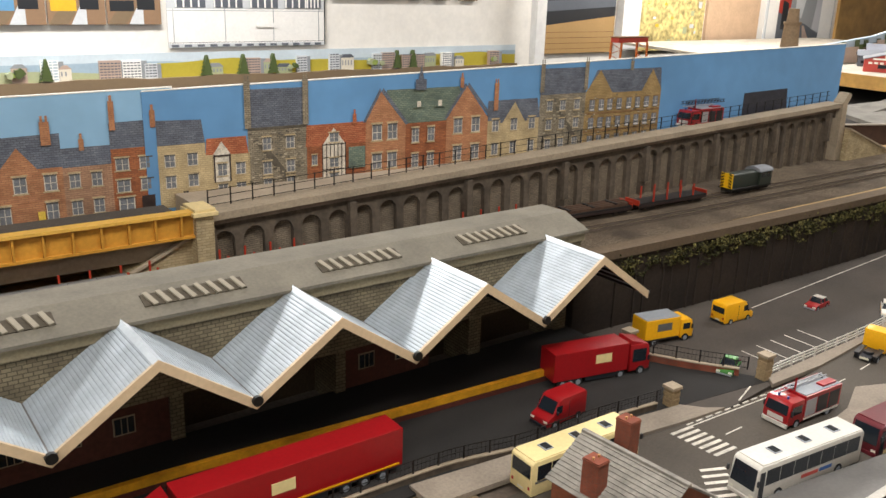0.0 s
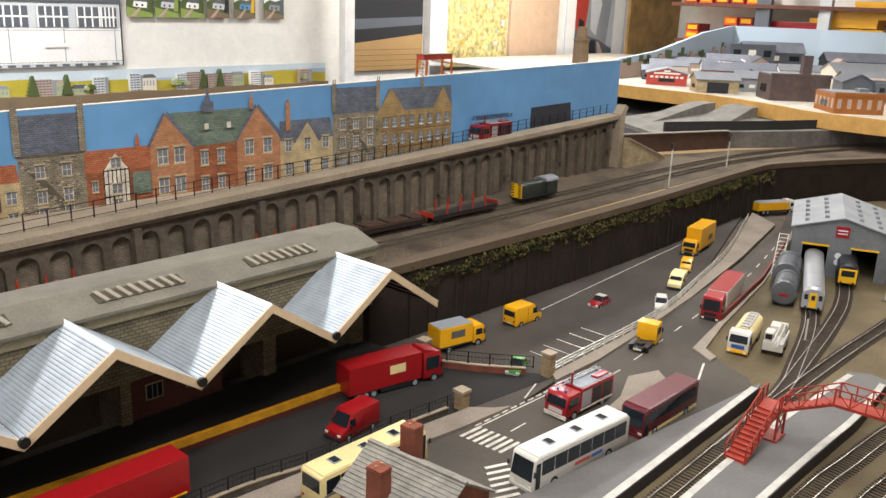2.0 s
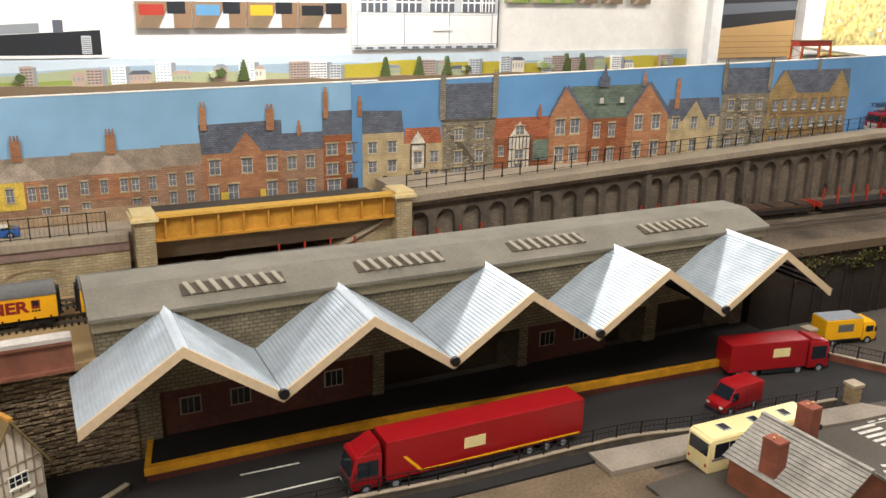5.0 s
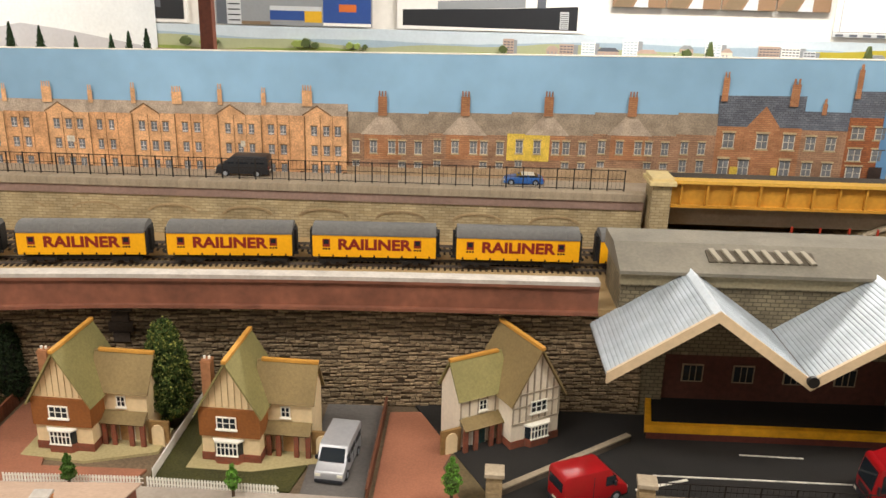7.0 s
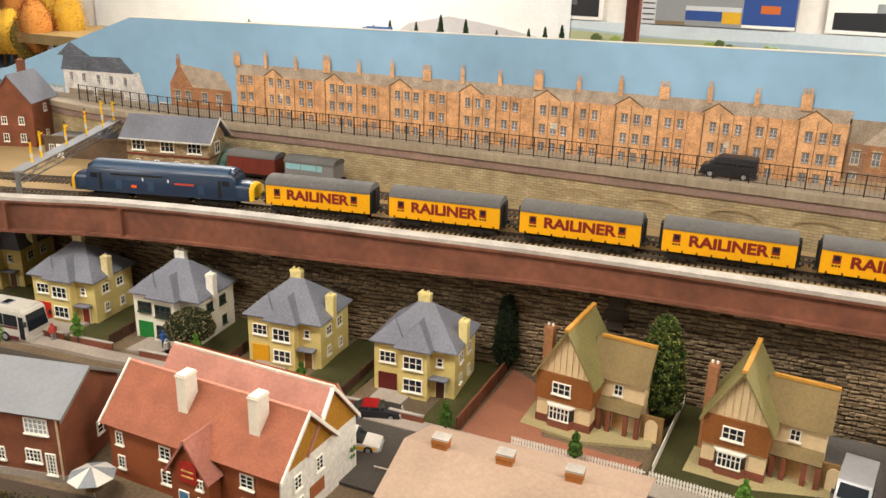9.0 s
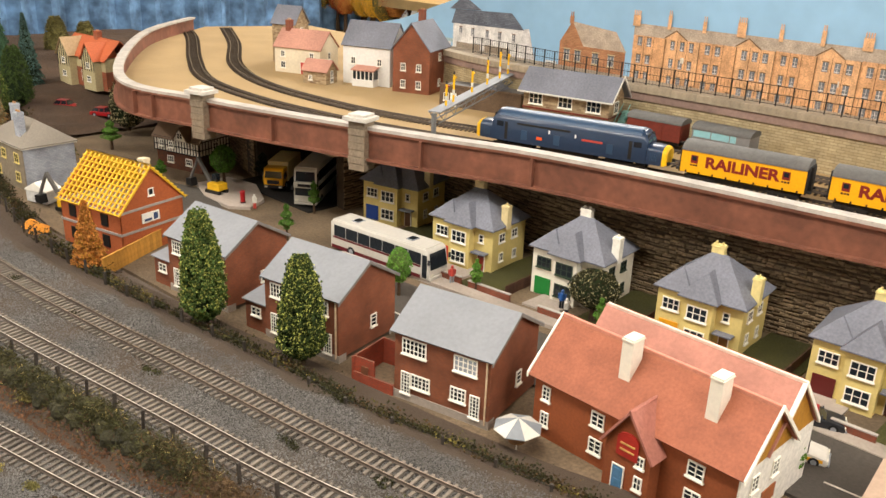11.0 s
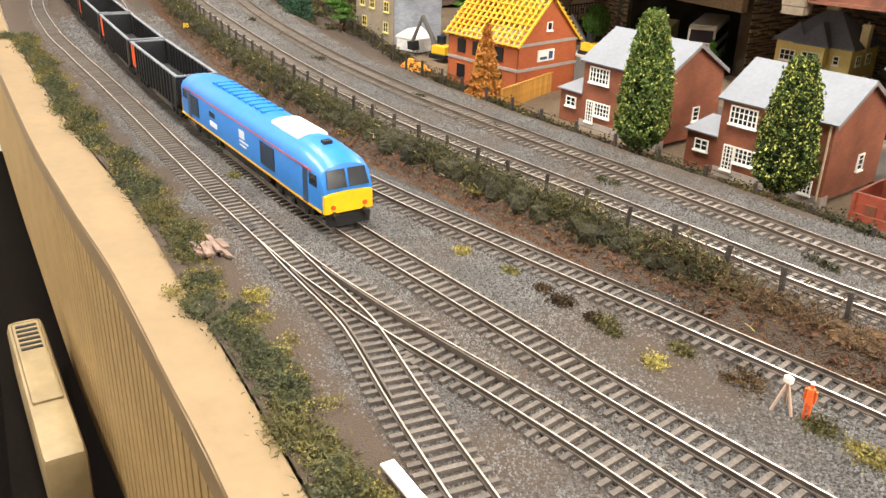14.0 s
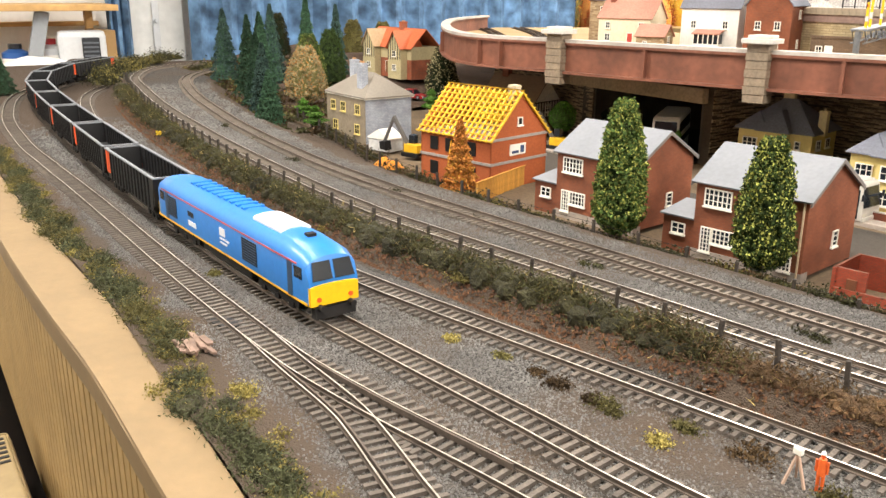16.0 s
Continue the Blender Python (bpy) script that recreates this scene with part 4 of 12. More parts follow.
def backscene_right():
    root = thing("backscene", 0, 0, 0, 0, "printed backscene board with tall stone and brick houses", "backscene", kind="structure")
    p, q = Vector((.28, 1.08, 0)), Vector((1.76, 1.03, 0))
    M = Matrix.Translation(p) @ Matrix.Rotation(math.atan2(q.y - p.y, q.x - p.x), 4, "Z")
    b = B()
    prism(b, [(.04, .21), (1.60, .245), (1.60, .412), (.9, .395), (.04, .375)], 0, .004, "y", M)
    part("sky_panel", b, BLUER, root, "plain blue printed sky")
    prism(b := B(), [(.04, .375), (.9, .395), (1.60, .412), (1.60, .4135), (.9, .3965), (.04, .3765)], -.0006, .0045, "y", M)
    part("paper_edge", b, WHITE, root)
    P = Print(M)
    B0 = .222
    lay = [("cream", [rect(.055, .118, B0, .305)]), ("slate", [[(.055, .305), (.118, .305), (.114, .336), (.055, .338)]])] + sash([.07, .10], [.276, .248], .014, .017) + [("timber", [rect(.085, .092, B0, .243)])]
    P.put(root, "printed_house", lay)
    lay = [("cream", [rect(.118, .180, B0, .288)]), ("redroof", [[(.118, .288), (.178, .286), (.175, .310), (.120, .310)]]), ("pale", [[(.128, .25), (.152, .25), (.152, .288), (.140, .305), (.128, .288)]])] + sash([.140, .166], [.258, .23], .014, .017) + [("timber", [rect(.128, .130, .25, .288), rect(.150, .152, .25, .288), rect(.128, .152, .285, .287)])]
    P.put(root, "printed_house", lay)
    lay = [("stone", [rect(.178, .266, B0, .320)]), ("slate", [[(.176, .318), (.268, .318), (.262, .372), (.180, .372)]]), ("stone2", [[(.188, .30), (.20, .30), (.255, .228), (.242, .228)], rect(.178, .266, .316, .320)])]
    lay += chips(.178, .266, .226, .318, 150, 3)
    lay += sash([.205, .240], [.288, .254, .230], .013, .018) + [("stone", stack(.178, .32, .384, .009, 2) + stack(.264, .32, .384, .009, 2))]
    P.put(root, "printed_house", lay)
    lay = [("red", [rect(.266, .362, B0, .288)]), ("redroof", [[(.264, .287), (.362, .287), (.366, .318), (.266, .318)]]), ("pale", [[(.290, B0), (.328, B0), (.328, .287), (.309, .312), (.290, .287)]]), ("timber", [rect(.290 + k * .0062, .2915 + k * .0062, B0 + .01, .290) for k in range(7)] + [rect(.290, .328, v, v + .0016) for v in (.250, .268, .287)])]
    lay += sash([.309], [.291, .254, .232], .016, .014) + sash([.277], [.26], .009, .015) + [("green", [rect(.332, .36, .25, .282)]), ("redroof", stack(.342, .316, .330, .006, 1))]
    P.put(root, "printed_house", lay)
    lay = [("red", [rect(.362, .590, B0, .310)]), ("green", [[(.395, .310), (.560, .310), (.530, .362), (.398, .362)]]), ("brick", [[(.362, B0), (.432, B0), (.432, .308), (.388, .360), (.362, .316)], [(.508, B0), (.590, B0), (.590, .310), (.546, .362), (.508, .312)]]),
           ("slate", [[(.388, .360), (.432, .308), (.437, .310), (.392, .365)], [(.388, .360), (.362, .316), (.357, .316), (.386, .365)], [(.546, .362), (.592, .312), (.597, .314), (.549, .367)], [(.546, .362), (.508, .312), (.503, .313), (.543, .367)]])]
    lay += sash([.381, .408, .530, .565], [.288, .244], .017, .024) + sash([.449, .478], [.280, .240], .013, .022) + [("green", [[(.443, .333), (.465, .333), (.454, .352)], [(.482, .333), (.504, .333), (.493, .352)]]), ("pale", wins([.454, .493], [.334], .007, .009)), ("slate", [rect(.447, .467, .36, .376), [(.452, .376), (.462, .376), (.457, .398)]]), ("brick", stack(.534, .36, .376, .007, 1))]
    P.put(root, "printed_house", lay)
    lay = [("cream", [rect(.590, .700, .228, .304)]), ("slate", [[(.588, .303), (.702, .303), (.694, .336), (.590, .336)]]), ("cream", [[(.622, .23), (.668, .23), (.668, .300), (.646, .332), (.622, .300)]]), ("slate", [[(.646, .332), (.670, .298), (.675, .300), (.647, .338)], [(.646, .332), (.620, .298), (.615, .300), (.645, .338)]])] + sash([.606, .645, .684], [.285, .246], .014, .020) + [("brick", stack(.605, .320, .364, .009, 2))]
    P.put(root, "printed_house", lay)
    lay = [("stone", [rect(.700, .806, .228, .342)]), ("slate", [[(.700, .340), (.806, .340), (.800, .384), (.704, .384)]]), ("stone2", [[(.735, .318), (.746, .318), (.80, .250), (.79, .250)]])] + chips(.704, .806, .232, .338, 170, 4) + sash([.722, .752, .785], [.312, .280, .246], .013, .018) + [("stone", stack(.702, .345, .392, .009, 2) + stack(.803, .345, .394, .009, 2))]
    P.put(root, "printed_house", lay)
    lay = [("ochre", [rect(.806, 1.0, .234, .338)]), ("slate", [[(.806, .337), (1.0, .337), (.995, .378), (.83, .378)]]), ("ochre", [[(.806, .236), (.872, .236), (.872, .336), (.838, .378), (.806, .340)], [(.952, .236), (1.0, .236), (1.0, .338), (.973, .376), (.948, .338)]]), ("brown", [rect(.806, 1.0, .300, .303), rect(.806, 1.0, .268, .271)])] + chips(.806, 1.0, .236, .335, 90, 6) + small([.822, .845, .866, .890, .915, .938, .962, .986], [.306, .274, .242], .013, .020) + [("stone", stack(.915, .376, .392, .008, 2))]
    P.put(root, "printed_house", lay)
    P.put(root, "printed_sign", [("dark", [[(1.255, .246), (1.412, .252), (1.402, .322), (1.255, .318)]])], "plain dark printed rectangle")


backscene_right()

# ---- railway tracks ----
RUST = mat("rail_side_rust", "#5b5046", .8, .2, 400, .1, stain=.3, sscale=60)


RAILSEC = ((-.00062, .0012), (.00062, .0012), (.00062, .0017), (.0002, .0021), (.0002, .0036), (.00042, .0038), (.00042, .0044), (-.00042, .0044), (-.00042, .0038), (-.0002, .0036), (-.0002, .0021), (-.00062, .0017))


def track(name, line, z, x0, x1, label, pieces=True, rail=RAIL, sleeper=SLEEP, skip=None, wide=None):
    """Two rails on sleepers; those between x0 and x1 are single sleepers, the rest one joined mesh."""
    root = thing(name, 0, 0, 0, 0, label, "railway track", "railway tracks")
    q, t = smoothline(line, .0066)
    q = q * (1, 1, 0)
    for s in (-1, 1):
        b = B()
        n_ = np.stack([-t[:, 1], t[:, 0], 0 * t[:, 0]], 1)
        loft(b, [[Vector(p + m * (s * .00825 + o) + np.array((0, 0, z + h))) for o, h in RAILSEC] for p, m in zip(q, n_)])
        o = part("rail", b, rail, root)
        o.data.materials.append(RUST)
        for f in o.data.polygons:
            f.material_index = 0 if f.normal.z > .7 and f.center.z > z + .0043 else 1
    me = mesh_of("sleeper", bx(B(), -.00125, .00125, -.015, .015, -.0012, .0012), sleeper)
    rest = B()
    for k in range(len(q)):
        if skip and skip[0] < q[k][0] < skip[1]:
            continue
        m = Matrix.Translation((q[k][0], q[k][1], z)) @ Matrix.Rotation(math.atan2(t[k][1], t[k][0]) + random.uniform(-.015, .015), 4, "Z")
        if wide and wide[0] < q[k][0] < wide[1]:
            u = (q[k][0] - wide[0]) / (wide[1] - wide[0])
            m = m @ Matrix.Translation((0, .0135 * u, 0)) @ Matrix.Diagonal((1, 1 + .9 * u, 1, 1))
        if pieces and x0 < q[k][0] < x1:
            part("sleeper", me, None, root).matrix_basis = m
        else:
            bx(rest, -.00125, .00125, -.015, .015, -.0012, .0012, m)
    if len(rest.verts):
        o = part("sleeper_run", rest, sleeper, root)
        o["kind"] = "stuff"
    else:
        rest.free()
    return root


track("railway_track", F1, FRONT + .0006, -1.72, -.6, "weathered model track with bright rails in grey ballast", wide=(-1.14, -1.02))
track("railway_track", F2, FRONT + .0007, -1.02, -.4, "weathered model track with bright rails in grey ballast", skip=(-9, -1.022))
track("railway_track", F3, FRONT + .0006, -1.85, -.5, "weathered model track with bright rails in grey ballast")
track("railway_track", F4, FRONT + .0006, -1.85, -.5, "weathered model track with bright rails in grey ballast")
track("railway_track", B1, BACK + .0006, -1.95, -.6, "weathered model track on pale ballast", sleeper=mat("pale_sleeper", "#746a5f", .85, .15, 600, .3, rnd=.15))
track("railway_track", B2, BACK + .0006, -1.95, -.6, "weathered model track on pale ballast", sleeper=MATS["pale_sleeper"], rail=mat("brown_rail", "#857462", .4, .1, 500, metal=.35, stain=.3, sscale=60))
UPS = mat("upper_sleeper", "#3d3122", .85, .2, 600, .3, rnd=.15)
track("railway_track", U1, UP, -1.35, 0, "dark-sleepered track on sand", sleeper=UPS, rail=mat("upper_rail", "#8c7a5c", .5, .1, 500, metal=.5))
track("railway_track", U2, UP, -1.35, 0, "dark-sleepered track on sand", sleeper=UPS, rail=MATS["upper_rail"])
SID = [(-1.28, .868), (-1.15, .902), (-1.0, .918), (-.86, .926), (-.70, .936)]
track("railway_track", SID, UP, -1.3, -.6, "siding track by the signal box", sleeper=UPS, rail=MATS["upper_rail"])

# turnout: guard rails, frog and point motor hole
b = B()
for line, s in ((F1, -1), (F2, 1)):
    q, t = smoothline([p for p in line if -1.14 < p[0] < -.9], .006)
    ribbon(b, q * (1, 1, 0), t, s * .0062 - .0005, s * .0062 + .0005, FRONT + .0023, FRONT + .0054)
tagged(new("turnout", mesh_of("turnout", b, RUST)), "check rails of a railway turnout between two tracks", "turnout")
# The hole is a flat disc whose black colour gives its depth.
b = cyl(B(), 0, 0, 0, .0008, .013, 14)
tagged(new("motor_hole", mesh_of("motor_hole", b, BLACK)), "black disc for the dark of a hole beside the turnout", "hole").matrix_basis = pose(-1.201, -.034, FRONT + .0010, 0, 0, 20) @ Matrix.Diagonal((.95, .5, 1, 1))

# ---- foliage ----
LEAFM = {k: mat("leaf_" + k, c, .85, .3, 300, .0, rnd=.4, stain=.2, spec=.2) for k, c in dict(dark="#3c3b22", olive="#5f5933", yellow="#6b6130", brown="#483823", green="#47592a", verge="#494b32", straw="#8a7a4c", bark="#4a3524", bright="#547a2e", pine="#37503a", blue="#41564e", autumn="#b5793a", lichen="#887c44", lit_leaf="#9a9c4e", cream="#c9bc8e", red="#a23d1f", gold="#c79a35", deep="#1d2814", black="#1a1714").items()}


def leaves(name, pts, size, material, parent=None, seed=1, kind="stuff", up=.3):
    """Many small bent leaves at the given points, in one mesh."""
    r = np.random.default_rng(seed)
    pts = np.asarray(pts, float)
    n = len(pts)
    d = r.normal(size=(n, 3))
    d[:, 2] += up
    d /= np.linalg.norm(d, axis=1)[:, None]
    e = np.cross(d, r.normal(size=(n, 3)))
    e /= np.linalg.norm(e, axis=1)[:, None]
    k = size * r.uniform(.6, 1.4, size=(n, 1))
    f = np.cross(d, e)
    v = np.stack([pts - d * k * .5, pts + e * k * .4 + f * k * .12, pts + d * k * .6, pts - e * k * .4 + f * k * .12], 1).reshape(-1, 3)
    idx = np.arange(n)[:, None] * 4
    faces = np.concatenate([idx + (0, 1, 2), idx + (0, 2, 3)], 0)
    me = bpy.data.meshes.new(name)
    me.from_pydata(v.tolist(), [], faces.tolist())
    me.materials.append(material)
    ob = new(name, me)
    if parent:
        ob.parent = parent
    if kind:
        ob["kind"] = kind
    return ob


def clumps(rng, n, centre, rad, per):
    """Points in small balls round n centres."""
    out = []
    for _ in range(n):
        c = centre()
        k = int(per * rng.uniform(.5, 1.5))
        p = rng.normal(size=(k, 3)) * np.array(rad) * rng.uniform(.5, 1.3)
        p[:, 2] = np.abs(p[:, 2])
        out.append(p + c)
    return np.vstack(out)


def mounds(name, centres, rad, material, label, cat, seed=1):
    """Mossy lumps: many small uneven domes in one mesh."""
    rr = np.random.default_rng(seed)
    b = bmesh.new()
    bmesh.ops.create_icosphere(b, subdivisions=2, radius=1)
    base = np.array([v.co[:] for v in b.verts])
    tri = np.array([[v.index for v in f.verts] for f in b.faces])
    b.free()
    V, F = [], []
    for k, c in enumerate(centres):
        s = np.array(rad) * rr.uniform(.55, 1.25)
        j = base * (1 + rr.normal(size=(len(base), 1)) * .16)
        V.append(j * s + c)
        F.append(tri + k * len(base))
    me = bpy.data.meshes.new(name)
    me.from_pydata(np.vstack(V).tolist(), [], np.vstack(F).tolist())
    me.materials.append(material)
    return tagged(new(name, me), label, cat, kind="stuff")


def gravel(name, pts, size, material, seed, label, cat):
    """Small broken stones with four slanted faces, each its own island, in one mesh."""
    r = np.random.default_rng(seed)
    p = np.asarray(pts, float)
    n = len(p)
    a = r.uniform(0, math.pi, n)[:, None] + np.arange(4) * math.pi / 2 + r.normal(size=(n, 4)) * .25
    k = size * r.uniform(.45, 1.15, size=(n, 1)) * r.uniform(.75, 1.25, size=(n, 4))
    ring = np.stack([p[:, :1] + np.cos(a) * k, p[:, 1:2] + np.sin(a) * k, np.repeat(p[:, 2:3], 4, 1) - .0005 + r.uniform(0, .0004, (n, 4))], 2)
    top = np.stack([p[:, 0] + r.normal(size=n) * size * .28, p[:, 1] + r.normal(size=n) * size * .28, p[:, 2] + size * r.uniform(.35, 1.2, n)], 1)[:, None]
    v = np.concatenate([ring, top], 1).reshape(-1, 3)
    i = np.arange(n)[:, None] * 5
    f = np.concatenate([i + (0, 1, 4), i + (1, 2, 4), i + (2, 3, 4), i + (3, 0, 4)], 0)
    me = bpy.data.meshes.new(name)
    me.from_pydata(v.tolist(), [], f.tolist())
    me.materials.append(material)
    return tagged(new(name, me), label, cat, kind="stuff")


def ballast():
    r = np.random.default_rng(21)
    for nm, n, size, lo, hi, xa, xb in (("front", 95000, .00098, lambda x: yin(x) + .026, lambda x: yF4(x) + .024, -1.75, -.60), ("back", 50000, .00100, lambda x: yB1(x) - .020, lambda x: yB2(x) + .045, -1.85, -.62), ("far", 16000, .0019, lambda x: yin(x) + .02, lambda x: yB2(x) + .045, -2.5, -1.75)):
        pts = []
        for x in xa + (xb - xa) * r.uniform(size=n) ** .85:
            y = lo(x) + (hi(x) - lo(x)) * r.uniform()
            if r.uniform() > soil_at(x, y) * 1.6:
                pts.append((x, y, bedheight(x, y)))
        gravel("ballast_stones", pts, size, mat("ballast_stone", "#706d69", .9, .14, 900, .0, rnd=.15, stain=.28, sscale=25, spec=.3), 5, "loose grey ballast stones round the tracks", "ballast")


ballast()
MOSS = mat("moss_mass", "#33301c", .95, .45, 420, .9, 1500, rnd=.35, stain=.4, depth=.002)
MOSSB = mat("brown_moss_mass", "#54402a", .95, .45, 420, .9, 1500, rnd=.35, stain=.4, depth=.002)


def strands(name, pts, length, width, material, seed=1, up=.5):
    """Many thin bent blades growing from the given points, in one mesh."""
    r = np.random.default_rng(seed)
    p = np.asarray(pts, float)
    n = len(p)
    d = r.normal(size=(n, 3))
    d[:, 2] = np.abs(d[:, 2]) * .6 + up
    d /= np.linalg.norm(d, axis=1)[:, None]
    e = np.cross(d, r.normal(size=(n, 3)))
    e /= np.linalg.norm(e, axis=1)[:, None]
    k = length * r.uniform(.5, 1.4, size=(n, 1))
    w = width * r.uniform(.6, 1.3, size=(n, 1))
    mid = p + d * k * .5
    tip = mid + d * k * .35 + r.normal(size=(n, 3)) * k * .35
    v = np.stack([p - e * w, p + e * w, mid - e * w * .8, mid + e * w * .8, tip], 1).reshape(-1, 3)
    i = np.arange(n)[:, None] * 5
    faces = np.concatenate([i + (0, 1, 3), i + (0, 3, 2), i + (2, 3, 4)], 0)
    me = bpy.data.meshes.new(name)
    me.from_pydata(v.tolist(), [], faces.tolist())
    me.materials.append(material)
    ob = new(name, me)
    ob["kind"] = "stuff"
    return ob


def hedge():
    r0 = np.random.default_rng(77)

    def at(f, x):
        y = f(x)
        return np.array((x, y, max(bedheight(x, y), .043)))

    def bushy(x):
        return .75 + .55 * noise.noise(Vector((x * 22, 1.7, 4)))
    mounds("hedge_mass", [at(lambda x: yB1(x) - .0375 + float(np.clip(r0.normal() * .0056, -.008, .009)), x) for x in r0.uniform(-2.5, -1.0, 1000)], (.0078, .0062, .0068), MOSS, "dense low mass of dark hedge along the bank", "hedge", 1)
    mounds("hedge_mass", [at(lambda x: yB1(x) - .0355 + r0.normal() * .0042, x) for x in r0.uniform(-1.02, -.42, 260)], (.0060, .0042, .0042), MOSSB, "brown mossy lumps on the bank", "moss", 2)
    rng = np.random.default_rng(4)
    # tangled strands on the lip of the bank, browner towards the east
    for key, n, x0, x1, dy in (("dark", 36000, -2.45, -.99, -.0018), ("olive", 26000, -2.45, -.97, -.0012), ("straw", 2200, -2.45, -.95, .001), ("brown", 13000, -1.04, -.42, 0), ("bark", 4000, -2.4, -.42, -.004)):
        x = rng.uniform(x0, x1, n)
        x = x[rng.uniform(size=n) < [bushy(u) for u in x]]
        p = []
        for u in x:
            y = yB1(u) - .0365 + dy + rng.normal() * .0072
            p.append((u, y, bedheight(u, y) + abs(rng.normal()) * .0066 * bushy(u)))
        tagged(strands("hedge", p, .0048, .00036, LEAFM[key], seed=n, up=.2), "tangled low hedge of dark scrub along the bank", "hedge", kind="stuff")
    # crumbled earth on the bank's face and at its foot
    pts = []
    for _ in range(13000):
        x = rng.uniform(-2.3, -.42)
        y = max(yF4(x) + .018, yB1(x) - .062) + rng.uniform() * .022
        pts.append((x, y, bedheight(x, y) + .0003))
    gravel("earth_lumps", pts, .0014, mat("lump", "#5a3e29", .95, .3, 300, .0, rnd=.35), 9, "loose brown earth lumps on the bank", "earth")
    # back hedge by the gardens
    BF = yof([(-2.1, .36), (-1.8, .312), (-1.6, .283), (-1.485, .280), (-1.33, .284), (-1.25, .293), (-1.167, .305), (-1.075, .312), (-1.0, .316), (-.9, .338), (-.8, .355)])
    for key, n, per in (("dark", 260, 34), ("olive", 110, 22), ("brown", 170, 20), ("yellow", 14, 30)):
        def c():
            x = rng.uniform(-2.1, -.62)
            y = BF(x) + .004 + rng.normal() * .005
            return np.array((x, y, max(bedheight(x, y), .043)))
        o = leaves("hedge", clumps(rng, n, c, (.006, .004, .0032), int(per * 1.5)), .0022, LEAFM[key], seed=n + 7)
        tagged(o, "low scrubby hedge behind the gardens", "hedge", kind="stuff")
    # verge by the board's edge: dark grassy clumps with pale lichen between them
    lo, hi, lich, core_ = [], [], [], []
    x = -1.95
    while x < -.80:
        cx, cy, s = x + rng.normal() * .005, yin(x) + .011 + rng.normal() * .0045, rng.uniform(.6, 1.25)
        k = int(900 * s * s)
        q = rng.normal(size=(k, 3)) * np.array((.0078, .0046, .0030)) * s
        q[:, 2] = np.abs(q[:, 2])
        (lo if rng.uniform() < .6 else hi).append(q + (cx, cy, FRONT - .0015))
        core_.extend(np.array((cx, cy, FRONT - .002)) + rng.normal(size=(4, 3)) * (.005 * s, .0026 * s, .0004))
        if rng.uniform() < .75:
            for _ in range(rng.integers(2, 6)):
                lx, ly = cx + rng.normal() * .010, cy + rng.uniform(-.008, .015)
                q = rng.normal(size=(170, 3)) * np.array((.0034, .0028, .0019)) * rng.uniform(.6, 1.2)
                q[:, 2] = np.abs(q[:, 2])
                lich.append(q + (lx, ly, FRONT - .001))
        x += rng.uniform(.009, .021)
    mounds("verge_mass", core_, (.0062, .0044, .0040), MOSS, "mossy tufts on the verge by the board edge", "moss", 3)
    for nm, p, key, ln in (("verge_scrub", lo, "verge", .0036), ("verge_scrub", hi, "olive", .0036)):
        tagged(strands(nm, np.vstack(p), ln, .00034, LEAFM[key], seed=len(p), up=.1), "tufted dark green scrub on the verge by the board edge", "scrub", kind="stuff")
    tagged(leaves("lichen", np.vstack(lich), .0013, LEAFM["lichen"], seed=8), "pale yellow lichen tufts on the verge", "lichen", kind="stuff")
    # weeds between the tracks
    spots = [(-1.111, .078, "lichen", 1), (-1.073, .089, "olive", .8), (-1.047, .093, "brown", .9), (-1.027, .095, "brown", 1.1), (-1.005, .097, "brown", 1), (-.992, .100, "olive", 1.7), (-.957, .097, "lichen", 1.1), (-.962, .118, "olive", 1.1), (-.927, .124, "brown", 1.6), (-.884, .125, "olive", 1.3), (-.861, .128, "lichen", 1.4), (-1.102, -.055, "lichen", 1.3), (-1.30, -.012, "olive", .8), (-1.172, .126, "lichen", 1.5), (-1.347, .094, "lichen", 1.4), (-1.52, .083, "olive", 1.3)]
    for k, (x, y, key, s) in enumerate(spots):
        p = clumps(rng, 5, lambda: np.array((x + rng.normal() * .0022 * s, y + rng.normal() * .0016 * s, bedheight(x, y))), (.0030 * s, .0022 * s, .0012 * s), 150)
        tagged(leaves("weed", p, .0013, LEAFM[key], seed=k), "small tuft of dry weeds in the ballast", "weed", kind="stuff")
    for k, (x, y) in enumerate([(-1.419, .201), (-1.294, .208), (-1.772, .182), (-1.62, .175), (-1.15, .215), (-.98, .24), (-.90, .262), (-.88, .25), (-1.9, .18)]):
        p = clumps(rng, 4, lambda: np.array((x + rng.normal() * .005, y + rng.normal() * .003, BACK)), (.003, .002, .0018), 60)
        tagged(leaves("weed", p, .0015, LEAFM["dark"], seed=k + 20), "dark tuft of weeds between the tracks", "weed", kind="stuff")
    # ivy on the yard wall
    def c():
        x = rng.uniform(.86, 2.2)
        y = float(np.interp(x, (.8, 1.05, 1.3, 1.6, 2.06, 2.24), (.772, .762, .752, .748, .752, .73))) - .006
        return np.array((x, y, .140 - abs(rng.normal()) * .012))
    for key in ("dark", "olive"):
        o = leaves("ivy", clumps(rng, 230, c, (.008, .002, .006), 22), .0036, LEAFM[key], seed=31)
        tagged(o, "ivy hanging over the dark yard wall", "ivy", kind="stuff")


hedge()


